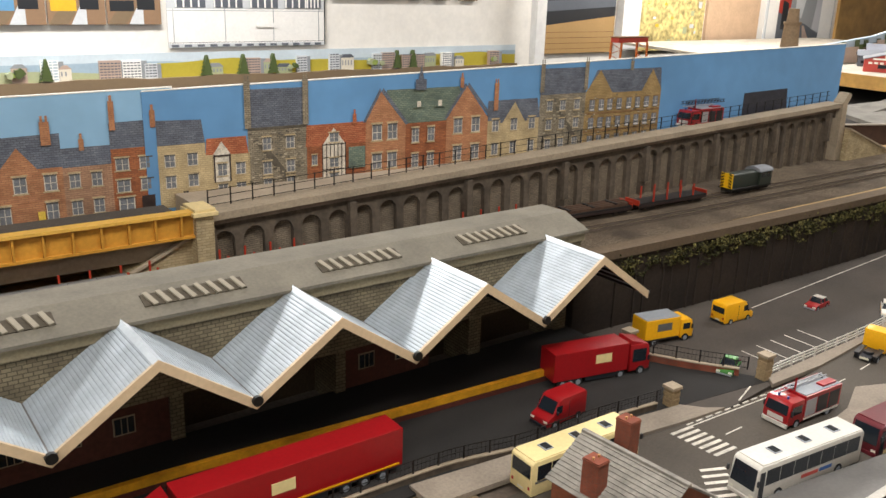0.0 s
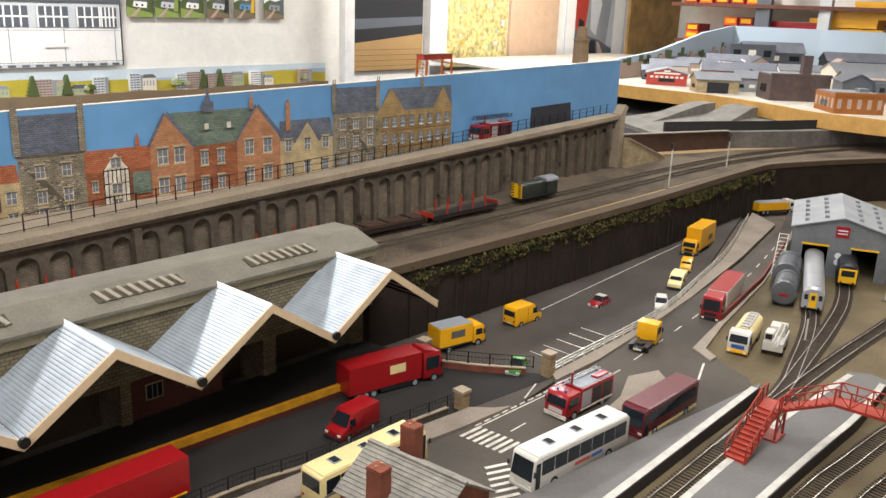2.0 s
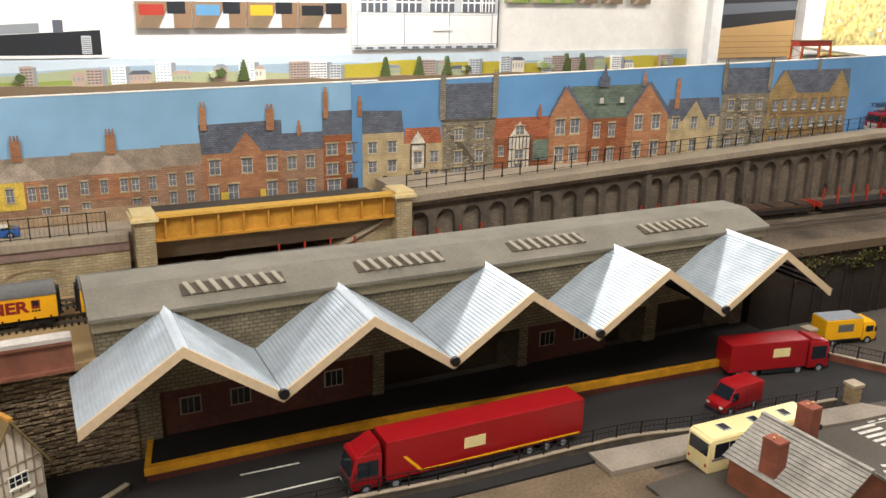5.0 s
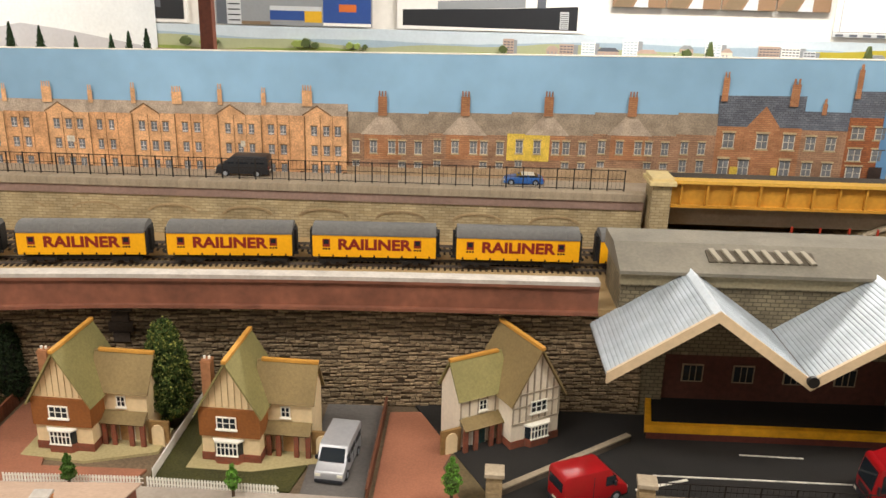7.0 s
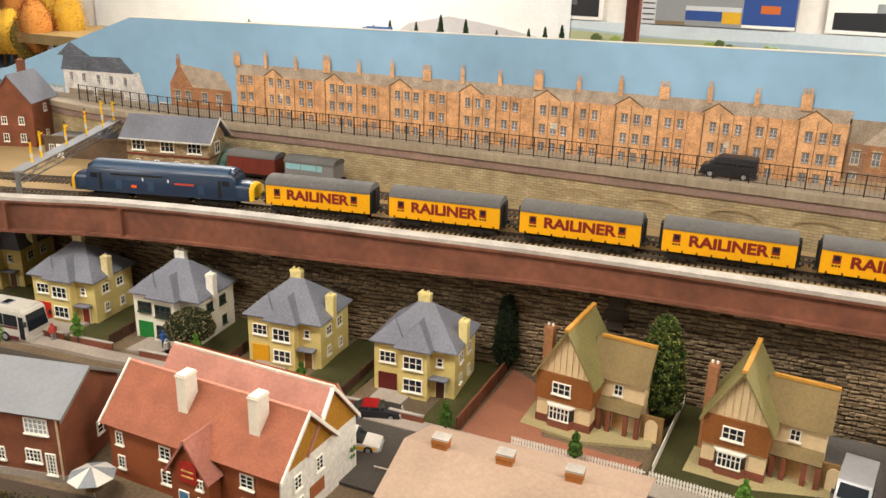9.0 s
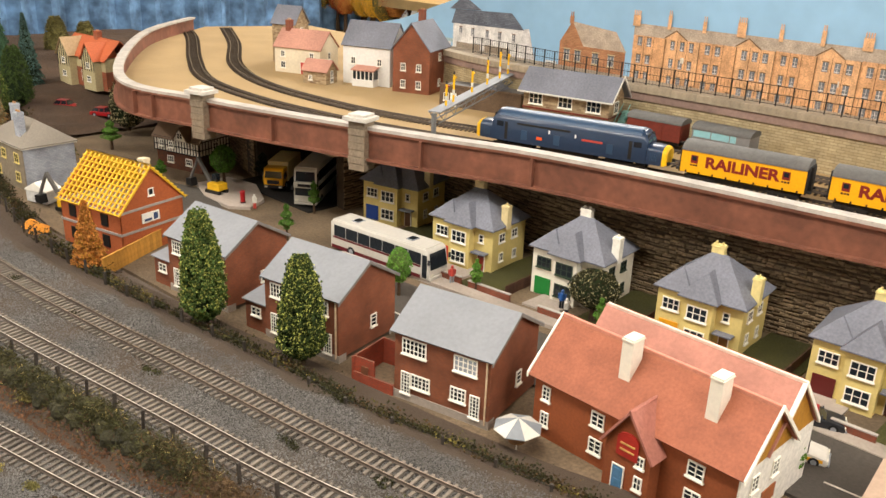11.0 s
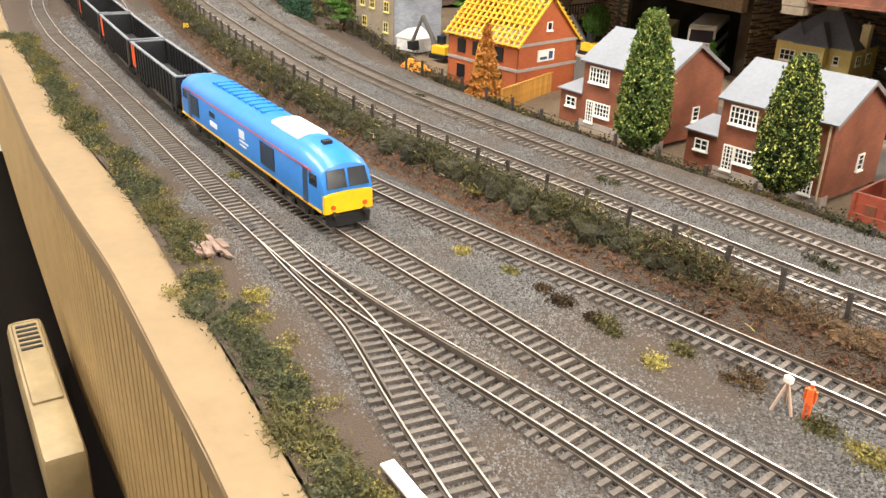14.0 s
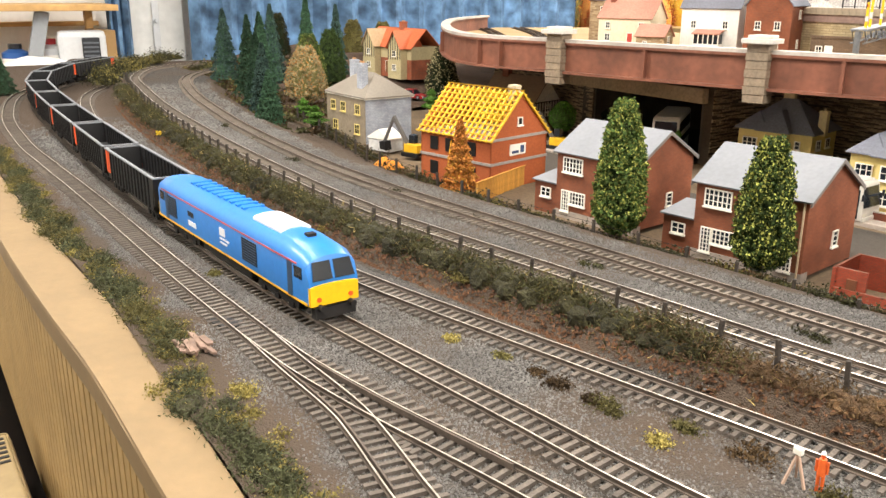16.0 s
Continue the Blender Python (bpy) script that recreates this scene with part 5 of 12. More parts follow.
# ---- post and wire fences ----
def post_fence(name, pts, h, label, wire=True):
    r = thing(name, 0, 0, 0, 0, label, "fence")
    me = mesh_of("post", bx(B(), -.0012, .0012, -.0012, .0012, -.003, h), mat("grey_post", "#3a332c", .8, .25, 300, .3), .0003)
    prev = None
    for k, (x, y, z) in enumerate(pts):
        o = part("post", me, None, r)
        o.matrix_basis = pose(x, y, z, random.uniform(-5, 5), random.uniform(-5, 5), random.uniform(0, 60))
        if wire and prev:
            b = B()
            for q in (.45, .85):
                a, e = Vector(prev) + Vector((0, 0, h * q)), Vector((x, y, z + h * q))
                d = e - a
                prism(b, [(-.00015, -.00015), (.00015, -.00015), (.00015, .00015), (-.00015, .00015)], 0, d.length, "x", Matrix.Translation(a) @ d.to_track_quat("X", "Z").to_matrix().to_4x4())
            part("wire", b, IRON, r)
        prev = (x, y, z)
    return r


xs = np.arange(-2.62, -.45, .0352)
post_fence("trackside_fence", [(x, yB1(x) - .0215, bedheight(x, yB1(x) - .0215) - .001) for x in xs], .0172, "row of dark wooden posts with wire along the bank")
GF = yof([(-2.1, .345), (-1.8, .30), (-1.6, .272), (-1.485, .270), (-1.33, .274), (-1.25, .283), (-1.167, .296), (-1.075, .303), (-1.0, .307), (-.9, .328), (-.8, .345)])
post_fence("garden_fence", [(x, GF(x), .0505) for x in np.arange(-2.0, -.8, .0455)], .0165, "row of grey posts with wire behind the gardens")


# ---- the board's front edge ----
def board_edge():
    inner = [(-2.35, -.125), (-2.0, -.125), (-1.725, -.116), (-1.52, -.106), (-1.38, -.096), (-1.28, -.088), (-1.17, -.085), (-1.04, -.083), (-.8, -.082), (-.3, -.082)]
    outer = [(-2.35, -.168), (-2.0, -.158), (-1.76, -.150), (-1.46, -.139), (-1.29, -.128), (-1.17, -.118), (-1.045, -.113), (-.96, -.110), (-.8, -.110), (-.3, -.110)]
    r = solid("board_edge", prism(B(), inner + outer[::-1], .030, .0465), CREAMB, "cream painted edge board of the layout", "board", bevel=.0008)
    q, t = smoothline(outer, .0016)
    q = q * (1, 1, 0)
    b = B()
    rings = []
    for k, (p, m) in enumerate(zip(q, t)):
        d = -.0022 if k % 9 == 0 else 0
        n = np.array((m[1], -m[0], 0))
        a = p - n * (.006 - d)
        rings.append([Vector((a[0], a[1], .0295)), Vector((a[0], a[1], -.20)), Vector((a[0] - n[0] * .003, a[1] - n[1] * .003, -.20)), Vector((a[0] - n[0] * .003, a[1] - n[1] * .003, .0295))])
    loft(b, rings)
    n = np.stack([-t[:, 1], t[:, 0], 0 * t[:, 0]], 1)
    part("lip", loft(B(), [[Vector(p + m * o + np.array((0, 0, h))) for o, h in ((.0, .0455), (.0065, .0455), (.0060, .0482), (.0005, .0482))] for p, m in zip(q[::8], n[::8])]), CREAMB, r, "narrow raised front lip")
    part("fascia", b, HARDB, r, "ribbed yellow-brown fascia panel")
    return r


board_edge()
r = thing("hand_controller", -1.40, -.164, -.205, 3, "worn cream plastic controller case on the dark shelf", "controller")
part("body", bx(B(), -.12, .12, -.016, .016, 0, .060), mat("cream_case", "#8d7a56", .5, .1, 90, .1, stain=.3), r, bevel=.008, smooth=True)
part("lid", bx(B(), -.108, .04, -.012, .012, .0595, .062), MATS["cream_case"], r, bevel=.0025)
for k in range(6):
    part("slot", bx(B(), -.100 + k * .009, -.096 + k * .009, -.009, .009, .0615, .0628), BLACK, r)
# Shelf added to carry the case; near-black colour stands for the dark void.
b = bx(B(), -2.3, -.9, -.20, -.14, -.24, -.205)
solid("shelf_under", b, mat("shade_black_shelf", "#0f0b08", .95, .2, spec=.05), "added shelf, coloured near-black as the shade below the layout", "shelf")

# timber pile on the verge, white marker, surveyor figure
r = thing("timber_pile", -1.170, -.062, FRONT + .0005, -4, "small pile of weathered broken pinkish planks on the verge", "timber pile")
pile = random.Random(12)
for k in range(15):
    n, w = pile.uniform(.006, .0125), pile.uniform(.0011, .0021)
    o = part("plank", prism(B(), [(-n, -w), (n - .002 * pile.random(), -w), (n, w * .6), (n - .0015, w), (-n + .002 * pile.random(), w)], 0, .0016), mat("weathered_plank", "#7d6759", .85, .25, 300, .3, rnd=.3), r, bevel=.0002)
    o.matrix_basis = pose(pile.uniform(-.005, .005), (k % 5) * .0034 - .0068 + pile.uniform(-.001, .001), .0004 + (k // 5) * .0015, pile.uniform(-16, 16), pile.uniform(-7, 7), pile.uniform(-16, 16))
o = solid("board_strip", bx(B(), -.022, .022, -.003, .003, 0, .0012), WHITE, "loose white plastic strip on the ballast", "strip", kind="")
o.matrix_basis = pose(-.919, -.0495, FRONT + .003, 0, 0, 3)


def figure(x, y, z, rz, top, legs, label):
    """A plain painted model figure in one mesh."""
    b = B()
    for s in (-1, 1):
        cyl(b, s * .0017, 0, 0, .0105, .0013, 7, .0015)
        cyl(b, s * .0042, .0, .0115, .0185, .0009, 6, .0011)
    cyl(b, 0, 0, .0100, .0195, .0034, 9, .0030)
    cyl(b, 0, 0, .0195, .0207, .0012, 6)
    bmesh.ops.create_icosphere(b, subdivisions=2, radius=.0020, matrix=Matrix.Translation((0, 0, .0222)))
    me = mesh_of("model_figure", b, top, smooth=True)
    me.materials.append(legs)
    for p in me.polygons:
        if p.center.z < .010:
            p.material_index = 1
    o = new("model_figure", me)
    o.matrix_basis = pose(x, y, z, 0, 0, rz) @ Matrix.Scale(.88, 4)
    return tagged(o, label, "figurine")


ORANGE = mat("hi_vis_orange", "#e0662a", .6, .08)
o = figure(-.893, .126, FRONT, 20, ORANGE, ORANGE, "tiny painted figurine in orange work clothes with a white helmet")
o.scale = (.54, .54, .80)
o.data.materials.append(WHITE)
o.data.materials.append(mat("work_blue", "#33436e", .7, .08))
for f in o.data.polygons:
    f.material_index = 2 if f.center.z > .0222 else 3 if .0095 < f.center.z < .0125 else f.material_index
r = thing("tripod", -.902, .122, FRONT, 0, "tiny white surveying tripod on the ballast", "tripod")
for k in range(3):
    a = math.radians(120 * k)
    d = Vector((-math.cos(a) * .005, -math.sin(a) * .005, .015))
    prism(b := B(), [(-.0005, -.0005), (.0005, -.0005), (.0005, .0005), (-.0005, .0005)], 0, d.length, "x", Matrix.Translation((math.cos(a) * .005, math.sin(a) * .005, 0)) @ d.to_track_quat("X", "Z").to_matrix().to_4x4())
    part("leg", b, mat("tripod_wood", "#b59a86", .7, .1), r)
part("instrument", bx(B(), -.002, .002, -.0012, .0012, .0145, .0175), WHITE, r, bevel=.0003)
# yellow speed board on the bank
r = thing("speed_board", -1.87, .082, .050, 68, "small yellow railway speed board with the number 50", "sign")
part("post", bx(B(), -.0004, .0004, 0, .0008, 0, .011), IRON, r)
part("plate", bx(B(), -.005, .005, .0008, .0012, .0105, .0165), mat("sign_brown", "#4a3a2a", .7, .05), r)

# ---- parts shared by buildings ----
WMESH = {}


def window(parent, x, y, z, w, h, nx=2, ny=2, face="s", frame=CREAMW, pane=GLASS, sill=True):
    """A framed window on a wall: face s looks to -y, n to +y, e to +x, w to -x."""
    key = (round(w, 4), round(h, 4), nx, ny, frame.name, pane.name, sill)
    if key not in WMESH:
        b = B()
        e = .0010
        for a0, a1, c0, c1 in ((-w / 2, w / 2, 0, e), (-w / 2, w / 2, h - e, h), (-w / 2, -w / 2 + e, e, h - e), (w / 2 - e, w / 2, e, h - e)):
            bx(b, a0, a1, -.0009, .0004, c0, c1)
        for i in range(1, nx):
            u = -w / 2 + w * i / nx
            bx(b, u - .0004, u + .0004, -.0007, .0003, e, h - e)
        for i in range(1, ny):
            v = h * i / ny
            bx(b, -w / 2 + e, w / 2 - e, -.0006, .0003, v - .0003, v + .0003)
        if sill:
            bx(b, -w / 2 - .0008, w / 2 + .0008, -.0018, .0004, -.0013, 0)
        p = bx(B(), -w / 2 + .0003, w / 2 - .0003, -.0003, .0002, .0003, h - .0003)
        WMESH[key] = (mesh_of("window", b, frame), mesh_of("pane", p, pane))
    fr, pn = WMESH[key]
    o = part("window", fr, None, parent)
    o.matrix_basis = pose(x, y, z, 0, 0, {"s": 0, "e": 90, "n": 180, "w": -90}[face])
    part("pane", pn, None, o)
    return o


def door(parent, x, y, z, w, h, material, face="s", label=""):
    b = bx(B(), -w / 2, w / 2, -.0007, .0003, 0, h)
    for k in (0, 1):
        bx(b, -w * .3, w * .3, -.0010, -.0007, h * (.08 + .46 * k), h * (.44 + .46 * k))
    o = part("door", b, material, parent, label)
    o.matrix_basis = pose(x, y, z, 0, 0, {"s": 0, "e": 90, "n": 180, "w": -90}[face])
    part("door_frame", bx(bx(bx(B(), -w / 2 - .0008, -w / 2, -.0009, .0003, 0, h), w / 2, w / 2 + .0008, -.0009, .0003, 0, h), -w / 2 - .0008, w / 2 + .0008, -.0009, .0003, h, h + .0008), CREAMW, o)
    return o


def slab(bm, a, b_, c, d, t=.0013):
    """A roof slope through four corners, with thickness below."""
    P = [Vector(p) for p in (a, b_, c, d)]
    n = (P[1] - P[0]).cross(P[2] - P[0]).normalized()
    if n.z < 0:
        n = -n
    up = [bm.verts.new(p) for p in P]
    lo = [bm.verts.new(p - n * t) for p in P]
    k = 4
    bm.faces.new(up)
    bm.faces.new(lo[::-1])
    for i in range(k):
        bm.faces.new((up[i], lo[i], lo[(i + 1) % k], up[(i + 1) % k]))


def hiproof(bm, x0, x1, y0, y1, z, rise, o=.004):
    """A hipped roof on a rectangle, with eaves."""
    x0, x1, y0, y1 = x0 - o, x1 + o, y0 - o, y1 + o
    d = min(x1 - x0, y1 - y0) / 2
    if x1 - x0 >= y1 - y0:
        r = [(x0 + d, (y0 + y1) / 2, z + rise), (x1 - d, (y0 + y1) / 2, z + rise)]
    else:
        r = [((x0 + x1) / 2, y0 + d, z + rise), ((x0 + x1) / 2, y1 - d, z + rise)]
    c = [(x0, y0, z), (x1, y0, z), (x1, y1, z), (x0, y1, z)]
    low = [bm.verts.new((p[0], p[1], z - .0014)) for p in c]
    v = [bm.verts.new(p) for p in c]
    a, e = bm.verts.new(r[0]), bm.verts.new((r[1][0] + 1e-5, r[1][1] + 1e-5, r[1][2]))
    bm.faces.new(low[::-1])
    for i in range(4):
        bm.faces.new((low[i], low[(i + 1) % 4], v[(i + 1) % 4], v[i]))
    if x1 - x0 >= y1 - y0:
        for f in ((v[0], v[1], e, a), (v[1], v[2], e), (v[2], v[3], a, e), (v[3], v[0], a)):
            bm.faces.new(f)
    else:
        for f in ((v[0], v[1], a), (v[1], v[2], e, a), (v[2], v[3], e), (v[3], v[0], a, e)):
            bm.faces.new(f)


def gable(bm, x0, x1, y0, y1, z0, z, rise, axis="x"):
    """Walls with a gable at each end of the given axis."""
    if axis == "x":
        prism(bm, [(y0, z0), (y1, z0), (y1, z), ((y0 + y1) / 2, z + rise), (y0, z)], x0, x1, "x")
    else:
        prism(bm, [(x0, z0), (x1, z0), (x1, z), ((x0 + x1) / 2, z + rise), (x0, z)], y0, y1, "y")


def gableroof(bm, x0, x1, y0, y1, z, rise, axis="x", o=.003, t=.0014):
    if axis == "x":
        m = (y0 + y1) / 2
        s = rise / (m - y0)
        for e, sg in ((y0 - o, 1), (y1 + o, 1)):
            slab(bm, (x0 - o, e, z - o * s + t), (x1 + o, e, z - o * s + t), (x1 + o, m, z + rise + t), (x0 - o, m, z + rise + t), t)
    else:
        m = (x0 + x1) / 2
        s = rise / (m - x0)
        for e in (x0 - o, x1 + o):
            slab(bm, (e, y0 - o, z - o * s + t), (e, y1 + o, z - o * s + t), (m, y1 + o, z + rise + t), (m, y0 - o, z + rise + t), t)


def chimney(parent, x, y, z0, z1, w, d, material, pots=2, label="", potm=None):
    c = part("chimney", bx(bx(B(), x - w / 2, x + w / 2, y - d / 2, y + d / 2, z0, z1), x - w / 2 - .0006, x + w / 2 + .0006, y - d / 2 - .0006, y + d / 2 + .0006, z1 - .0026, z1 - .0014), material, parent, label)
    for k in range(pots):
        part("chimney_pot", cyl(B(), x + (k - (pots - 1) / 2) * w / pots, y, z1, z1 + .0026, .0011, 8, .0013), potm or mat("clay_pot", "#b98a5a", .8), c)
    return c


# ---- detached houses with hipped roofs ----
def detached(x, y, rz, wallc, garagec, doorc, label, chim=None, win=CREAMW, pane=GLASS):
    r = thing("detached_house", x, y, G, rz, label, "house", "detached houses")
    W = mat("render_" + wallc.strip("#"), wallc, .8, .06, 260, .25, stain=.14)
    e = .056
    b = bx(B(), 0, .086, .004, .072, 0, e)
    bx(b, .030, .060, -.007, .02, 0, e)
    bx(b, 0, .032, 0, .02, 0, e)
    part("wall", b, W, r)
    b = B()
    hiproof(b, 0, .086, .002, .072, e, .034, .0045)
    hiproof(b, .029, .061, -.007, .052, e + .0004, .022, .0045)
    hiproof(b, -.0, .032, .0, .045, e + .0002, .0185, .0042)
    part("roof", b, SLATE, r, "grey slate hipped roof", smooth=False)
    part("garage_door", bx(B(), .005, .025, -.0012, .001, .001, .021), mat("paint_" + garagec.strip("#"), garagec, .5, .05, 200, .1), r)
    window(r, .015, -.0003, .033, .018, .0125, 3, 2, frame=win, pane=pane)
    for z in (.008, .033):
        window(r, .045, -.0073, z, .021, .0145, 3, 2, frame=win, pane=pane)
    door(r, .071, .0037, .001, .009, .020, mat("paint_" + doorc.strip("#"), doorc, .5, .05, 200, .1))
    part("porch_roof", bx(B(), .0615, .081, -.006, .004, .0235, .0255), SLATE, r, bevel=.0006)
    window(r, .070, .0037, .036, .007, .010, 1, 2, frame=win, pane=pane)
    for yy, z in ((.022, .036), (.048, .036), (.05, .010), (.022, .012)):
        window(r, .0863, yy, z, .012 if z > .02 else .008, .011, 2, 2, "e", frame=win, pane=pane)
    cm = mat("chimney_" + (chim or wallc).strip("#"), chim or wallc, .8, .08, 260, .2)
    chimney(r, .040, .040, e + .02, .0985, .013, .007, cm, 2, potm=cm)
    chimney(r, .087, .028, e - .004, .0805, .009, .0085, cm, 1, potm=cm)
    return r


CRY = "#d8c37c"
detached(-1.392, .650, 14, CRY, "#274a9a", "#5a3d26", "cream-yellow detached house with a blue garage door", "#d9c795")
detached(-1.224, .620, 7, CRY, "#c8301d", "#8d2b1c", "cream-yellow detached house with a red garage door", "#d9c795")
detached(-1.078, .634, 6, "#e6dfcd", "#1f7a35", "#2a2a28", "white rendered detached house with a green garage door", "#ece7da", win=mat("dark_green_frame", "#2a3a2a", .6))
detached(-.926, .646, 6, CRY, "#dc9c1d", "#7a5426", "cream-yellow detached house with an ochre garage door", "#dfcf8e")
detached(-.772, .653, 6, CRY, "#5d1d1a", "#4a2c20", "cream-yellow detached house with a maroon garage door", "#dfcf8e")


def garden_wall(x0, y0, x1, y1):
    a = math.degrees(math.atan2(y1 - y0, x1 - x0))
    L = math.hypot(x1 - x0, y1 - y0)
    r = thing("garden_wall", x0, y0, G, a, "low red brick garden wall with a pale coping", "wall", "garden walls")
    part("brickwork", bx(B(), 0, L, -.0014, .0014, 0, .0105), BRICKR, r)
    part("coping", bx(B(), -.0005, L + .0005, -.0019, .0019, .0105, .0118), WHITECOP, r, bevel=.0002)


for g in ((-1.172, .579, -1.138, .583), (-1.126, .583, -1.070, .589), (-1.032, .591, -.996, .595), (-.978, .593, -.921, .600), (-.881, .600, -.849, .603), (-.814, .602, -.763, .607), (-.729, .606, -.693, .608)):
    garden_wall(*g)
b = prism(B(), [(-1.30, .538), (-1.19, .556), (-1.074, .566), (-.945, .581), (-.80, .588), (-.67, .592), (-.66, .612), (-.80, .606), (-.945, .598), (-1.074, .585), (-1.19, .576), (-1.30, .556)], G - .001, G + .0042)
solid("pavement", b, PAVE, "pale grey pavement before the houses", "pavement", bevel=.0006)
b = prism(B(), [(-.66, .590), (-.40, .592), (-.20, .585), (-.2, .604), (-.40, .612), (-.66, .612)], G - .001, G + .0041)
solid("pavement_east", b, PAVE, "pale grey pavement before the cottages", "pavement", bevel=.0006)
for k, (x0, y0, w, d, m, lab) in enumerate(((-1.20, .586, .05, .04, PAVE, "pale concrete driveway"), (-1.06, .598, .04, .04, PAVE, "pale concrete driveway"), (-.915, .604, .04, .045, PAVE, "pale concrete driveway"), (-.765, .610, .035, .045, PAVE, "pale concrete driveway"))):
    sheet("driveway", [(x0, y0), (x0 + w, y0 + .005), (x0 + w, y0 + d + .005), (x0, y0 + d)], G + .0025, m, lab + " before a garage")
for x0, x1, y0, y1 in ((-1.145, -1.09, .585, .76), (-1.0, -.94, .60, .77), (-.845, -.785, .605, .775), (-.70, -.662, .612, .77), (-1.32, -1.23, .57, .70)):
    sheet("garden_lawn", [(x0, y0), (x1, y0 + .006), (x1, y1), (x0, y1 - .006)], G + .002, GRASS, "dark green grass of a front garden")
for x0, y0, x1, y1 in ((-1.086, .60, -1.092, .715), (-.938, .612, -.945, .735), (-.790, .618, -.797, .745)):
    r = thing("garden_fence", 0, 0, G, 0, "dark brown wooden boundary fence between gardens", "fence", "boundary fences")
    a = math.atan2(y1 - y0, x1 - x0)
    L = math.hypot(x1 - x0, y1 - y0)
    me = mesh_of("board", bx(B(), 0, .0062, -.0007, .0007, 0, .013), mat("fence_brown", "#4a3022", .85, .25, 200, .3, rnd=.2))
    for k in range(int(L / .0066)):
        part("board", me, None, r).matrix_basis = Matrix.Translation((x0, y0, 0)) @ Matrix.Rotation(a, 4, "Z") @ Matrix.Translation((k * .0066, 0, random.uniform(-.0004, .0004)))


# ---- cottages with steep gables ----
CREAMC = mat("cottage_cream", "#e0c79c", .8, .06, 260, .2, stain=.12)
TILEH = mat("hung_tiles", "#8a5426", .8, .12, 400, .4, 700)
OLIVER = mat("olive_roof", "#837a4b", .8, .12, 400, .35, 800, stain=.2)
BROWNR = mat("brown_roof", "#7d6a45", .8, .12, 400, .35, 800, stain=.2)
RIDGE = mat("orange_ridge", "#bf8a3a", .7, .1, 300, .2)


def cottage(x, y, rz, flip=1, tudor=False):
    lab = "half-timbered white cottage with a brown steep roof" if tudor else "cream cottage with hung tiles and a steep olive roof"
    r = thing("cottage", x, y, G, rz, lab, "house", "cottages")

    def X(a):
        return a * flip
    def box_(b, x0, x1, *a):
        return bx(b, min(X(x0), X(x1)), max(X(x0), X(x1)), *a)
    wall = mat("tudor_white", "#ddd0bb", .8, .06, 260, .2) if tudor else CREAMC
    w, d, e, rise = .054, .066, .058, .046
    b = B()
    gable(b, min(0, X(w)), max(0, X(w)), 0, d, 0, e, rise, "y")
    part("wall", b, wall, r)
    part("plinth", box_(B(), -.0006, w + .0006, -.0008, .02, 0, .0105), BRICKR, r, "red brick plinth")
    if not tudor:
        part("hung_tiles", box_(B(), -.0012, w + .0012, -.0022, d - .02, .0285, .057), TILEH, r, "brown hung tiles")
        b = B()
        for k in range(9):
            u = w * (k + .5) / 9
            hgt = e + rise * (1 - abs(u - w / 2) / (w / 2)) - .002
            box_(b, u - .0002, u + .0002, -.0008, 0, e, hgt)
        part("gable_boards", b, mat("gable_groove", "#bfa57c", .8), r)
    else:
        b = B()
        for u in np.linspace(.001, w - .001, 8):
            top = e + rise * (1 - abs(u - w / 2) / (w / 2)) - .002
            box_(b, u - .0007, u + .0007, -.0009, .0002, .028, top)
        for v in (.028, .045, .058):
            box_(b, 0, w, -.0010, .0002, v, v + .0014)
        part("timber_frame", b, mat("pale_timber", "#9c8f7c", .8, .15), r)
    mid = w / 2
    b = B()
    o, t = .005, .0016
    s = rise / mid
    for a in (-o, w + o):
        slab(b, (X(a), -.006, e - o * s + t), (X(a), d + .003, e - o * s + t), (X(mid), d + .003, e + rise + t), (X(mid), -.006, e + rise + t), t)
    part("roof", b, BROWNR if tudor else OLIVER, r)
    part("ridge_tiles", bx(B(), X(mid) - .0022, X(mid) + .0022, -.007, d + .003, e + rise, e + rise + .0034), RIDGE, r, "orange ridge tiles", bevel=.0006)
    # side wing, set back
    w2, y2, d2, e2 = .043, .024, .036, .058
    b = B()
    prism(b, [(y2, 0), (y2 + d2, 0), (y2 + d2, e2), (y2 + d2 / 2, e2 + .028), (y2, e2)], *sorted((X(w), X(w + w2))), "x")
    part("wing_wall", b, wall, r)
    if tudor:
        b = B()
        for u in np.linspace(w + .004, w + w2 - .001, 5):
            box_(b, u - .0006, u + .0006, y2 - .0009, y2, .028, e2)
        part("wing_timber", b, MATS["pale_timber"], r)
    b = B()
    for ye, sg in ((y2 - .004, -1), (y2 + d2 + .004, 1)):
        z = e2 - .004 * (.028 / (d2 / 2)) + t
        slab(b, (X(w - .012), ye, z), (X(w + w2 + .003), ye, z), (X(w + w2 + .003), y2 + d2 / 2, e2 + .028 + t), (X(w - .012), y2 + d2 / 2, e2 + .028 + t), t)
    part("wing_roof", b, OLIVER if tudor else BROWNR, r)
    xa, xb = sorted((X(w - .008), X(w + w2 + .003)))
    part("wing_ridge", bx(B(), xa, xb, y2 + d2 / 2 - .002, y2 + d2 / 2 + .002, e2 + .028, e2 + .0312), RIDGE, r, "orange ridge tiles", bevel=.0005)
    b = B()
    slab(b, (X(w), y2 - .012, .026), (X(w + w2), y2 - .012, .026), (X(w + w2), y2, .034), (X(w), y2, .034), t)
    part("porch_roof", b, BROWNR, r)
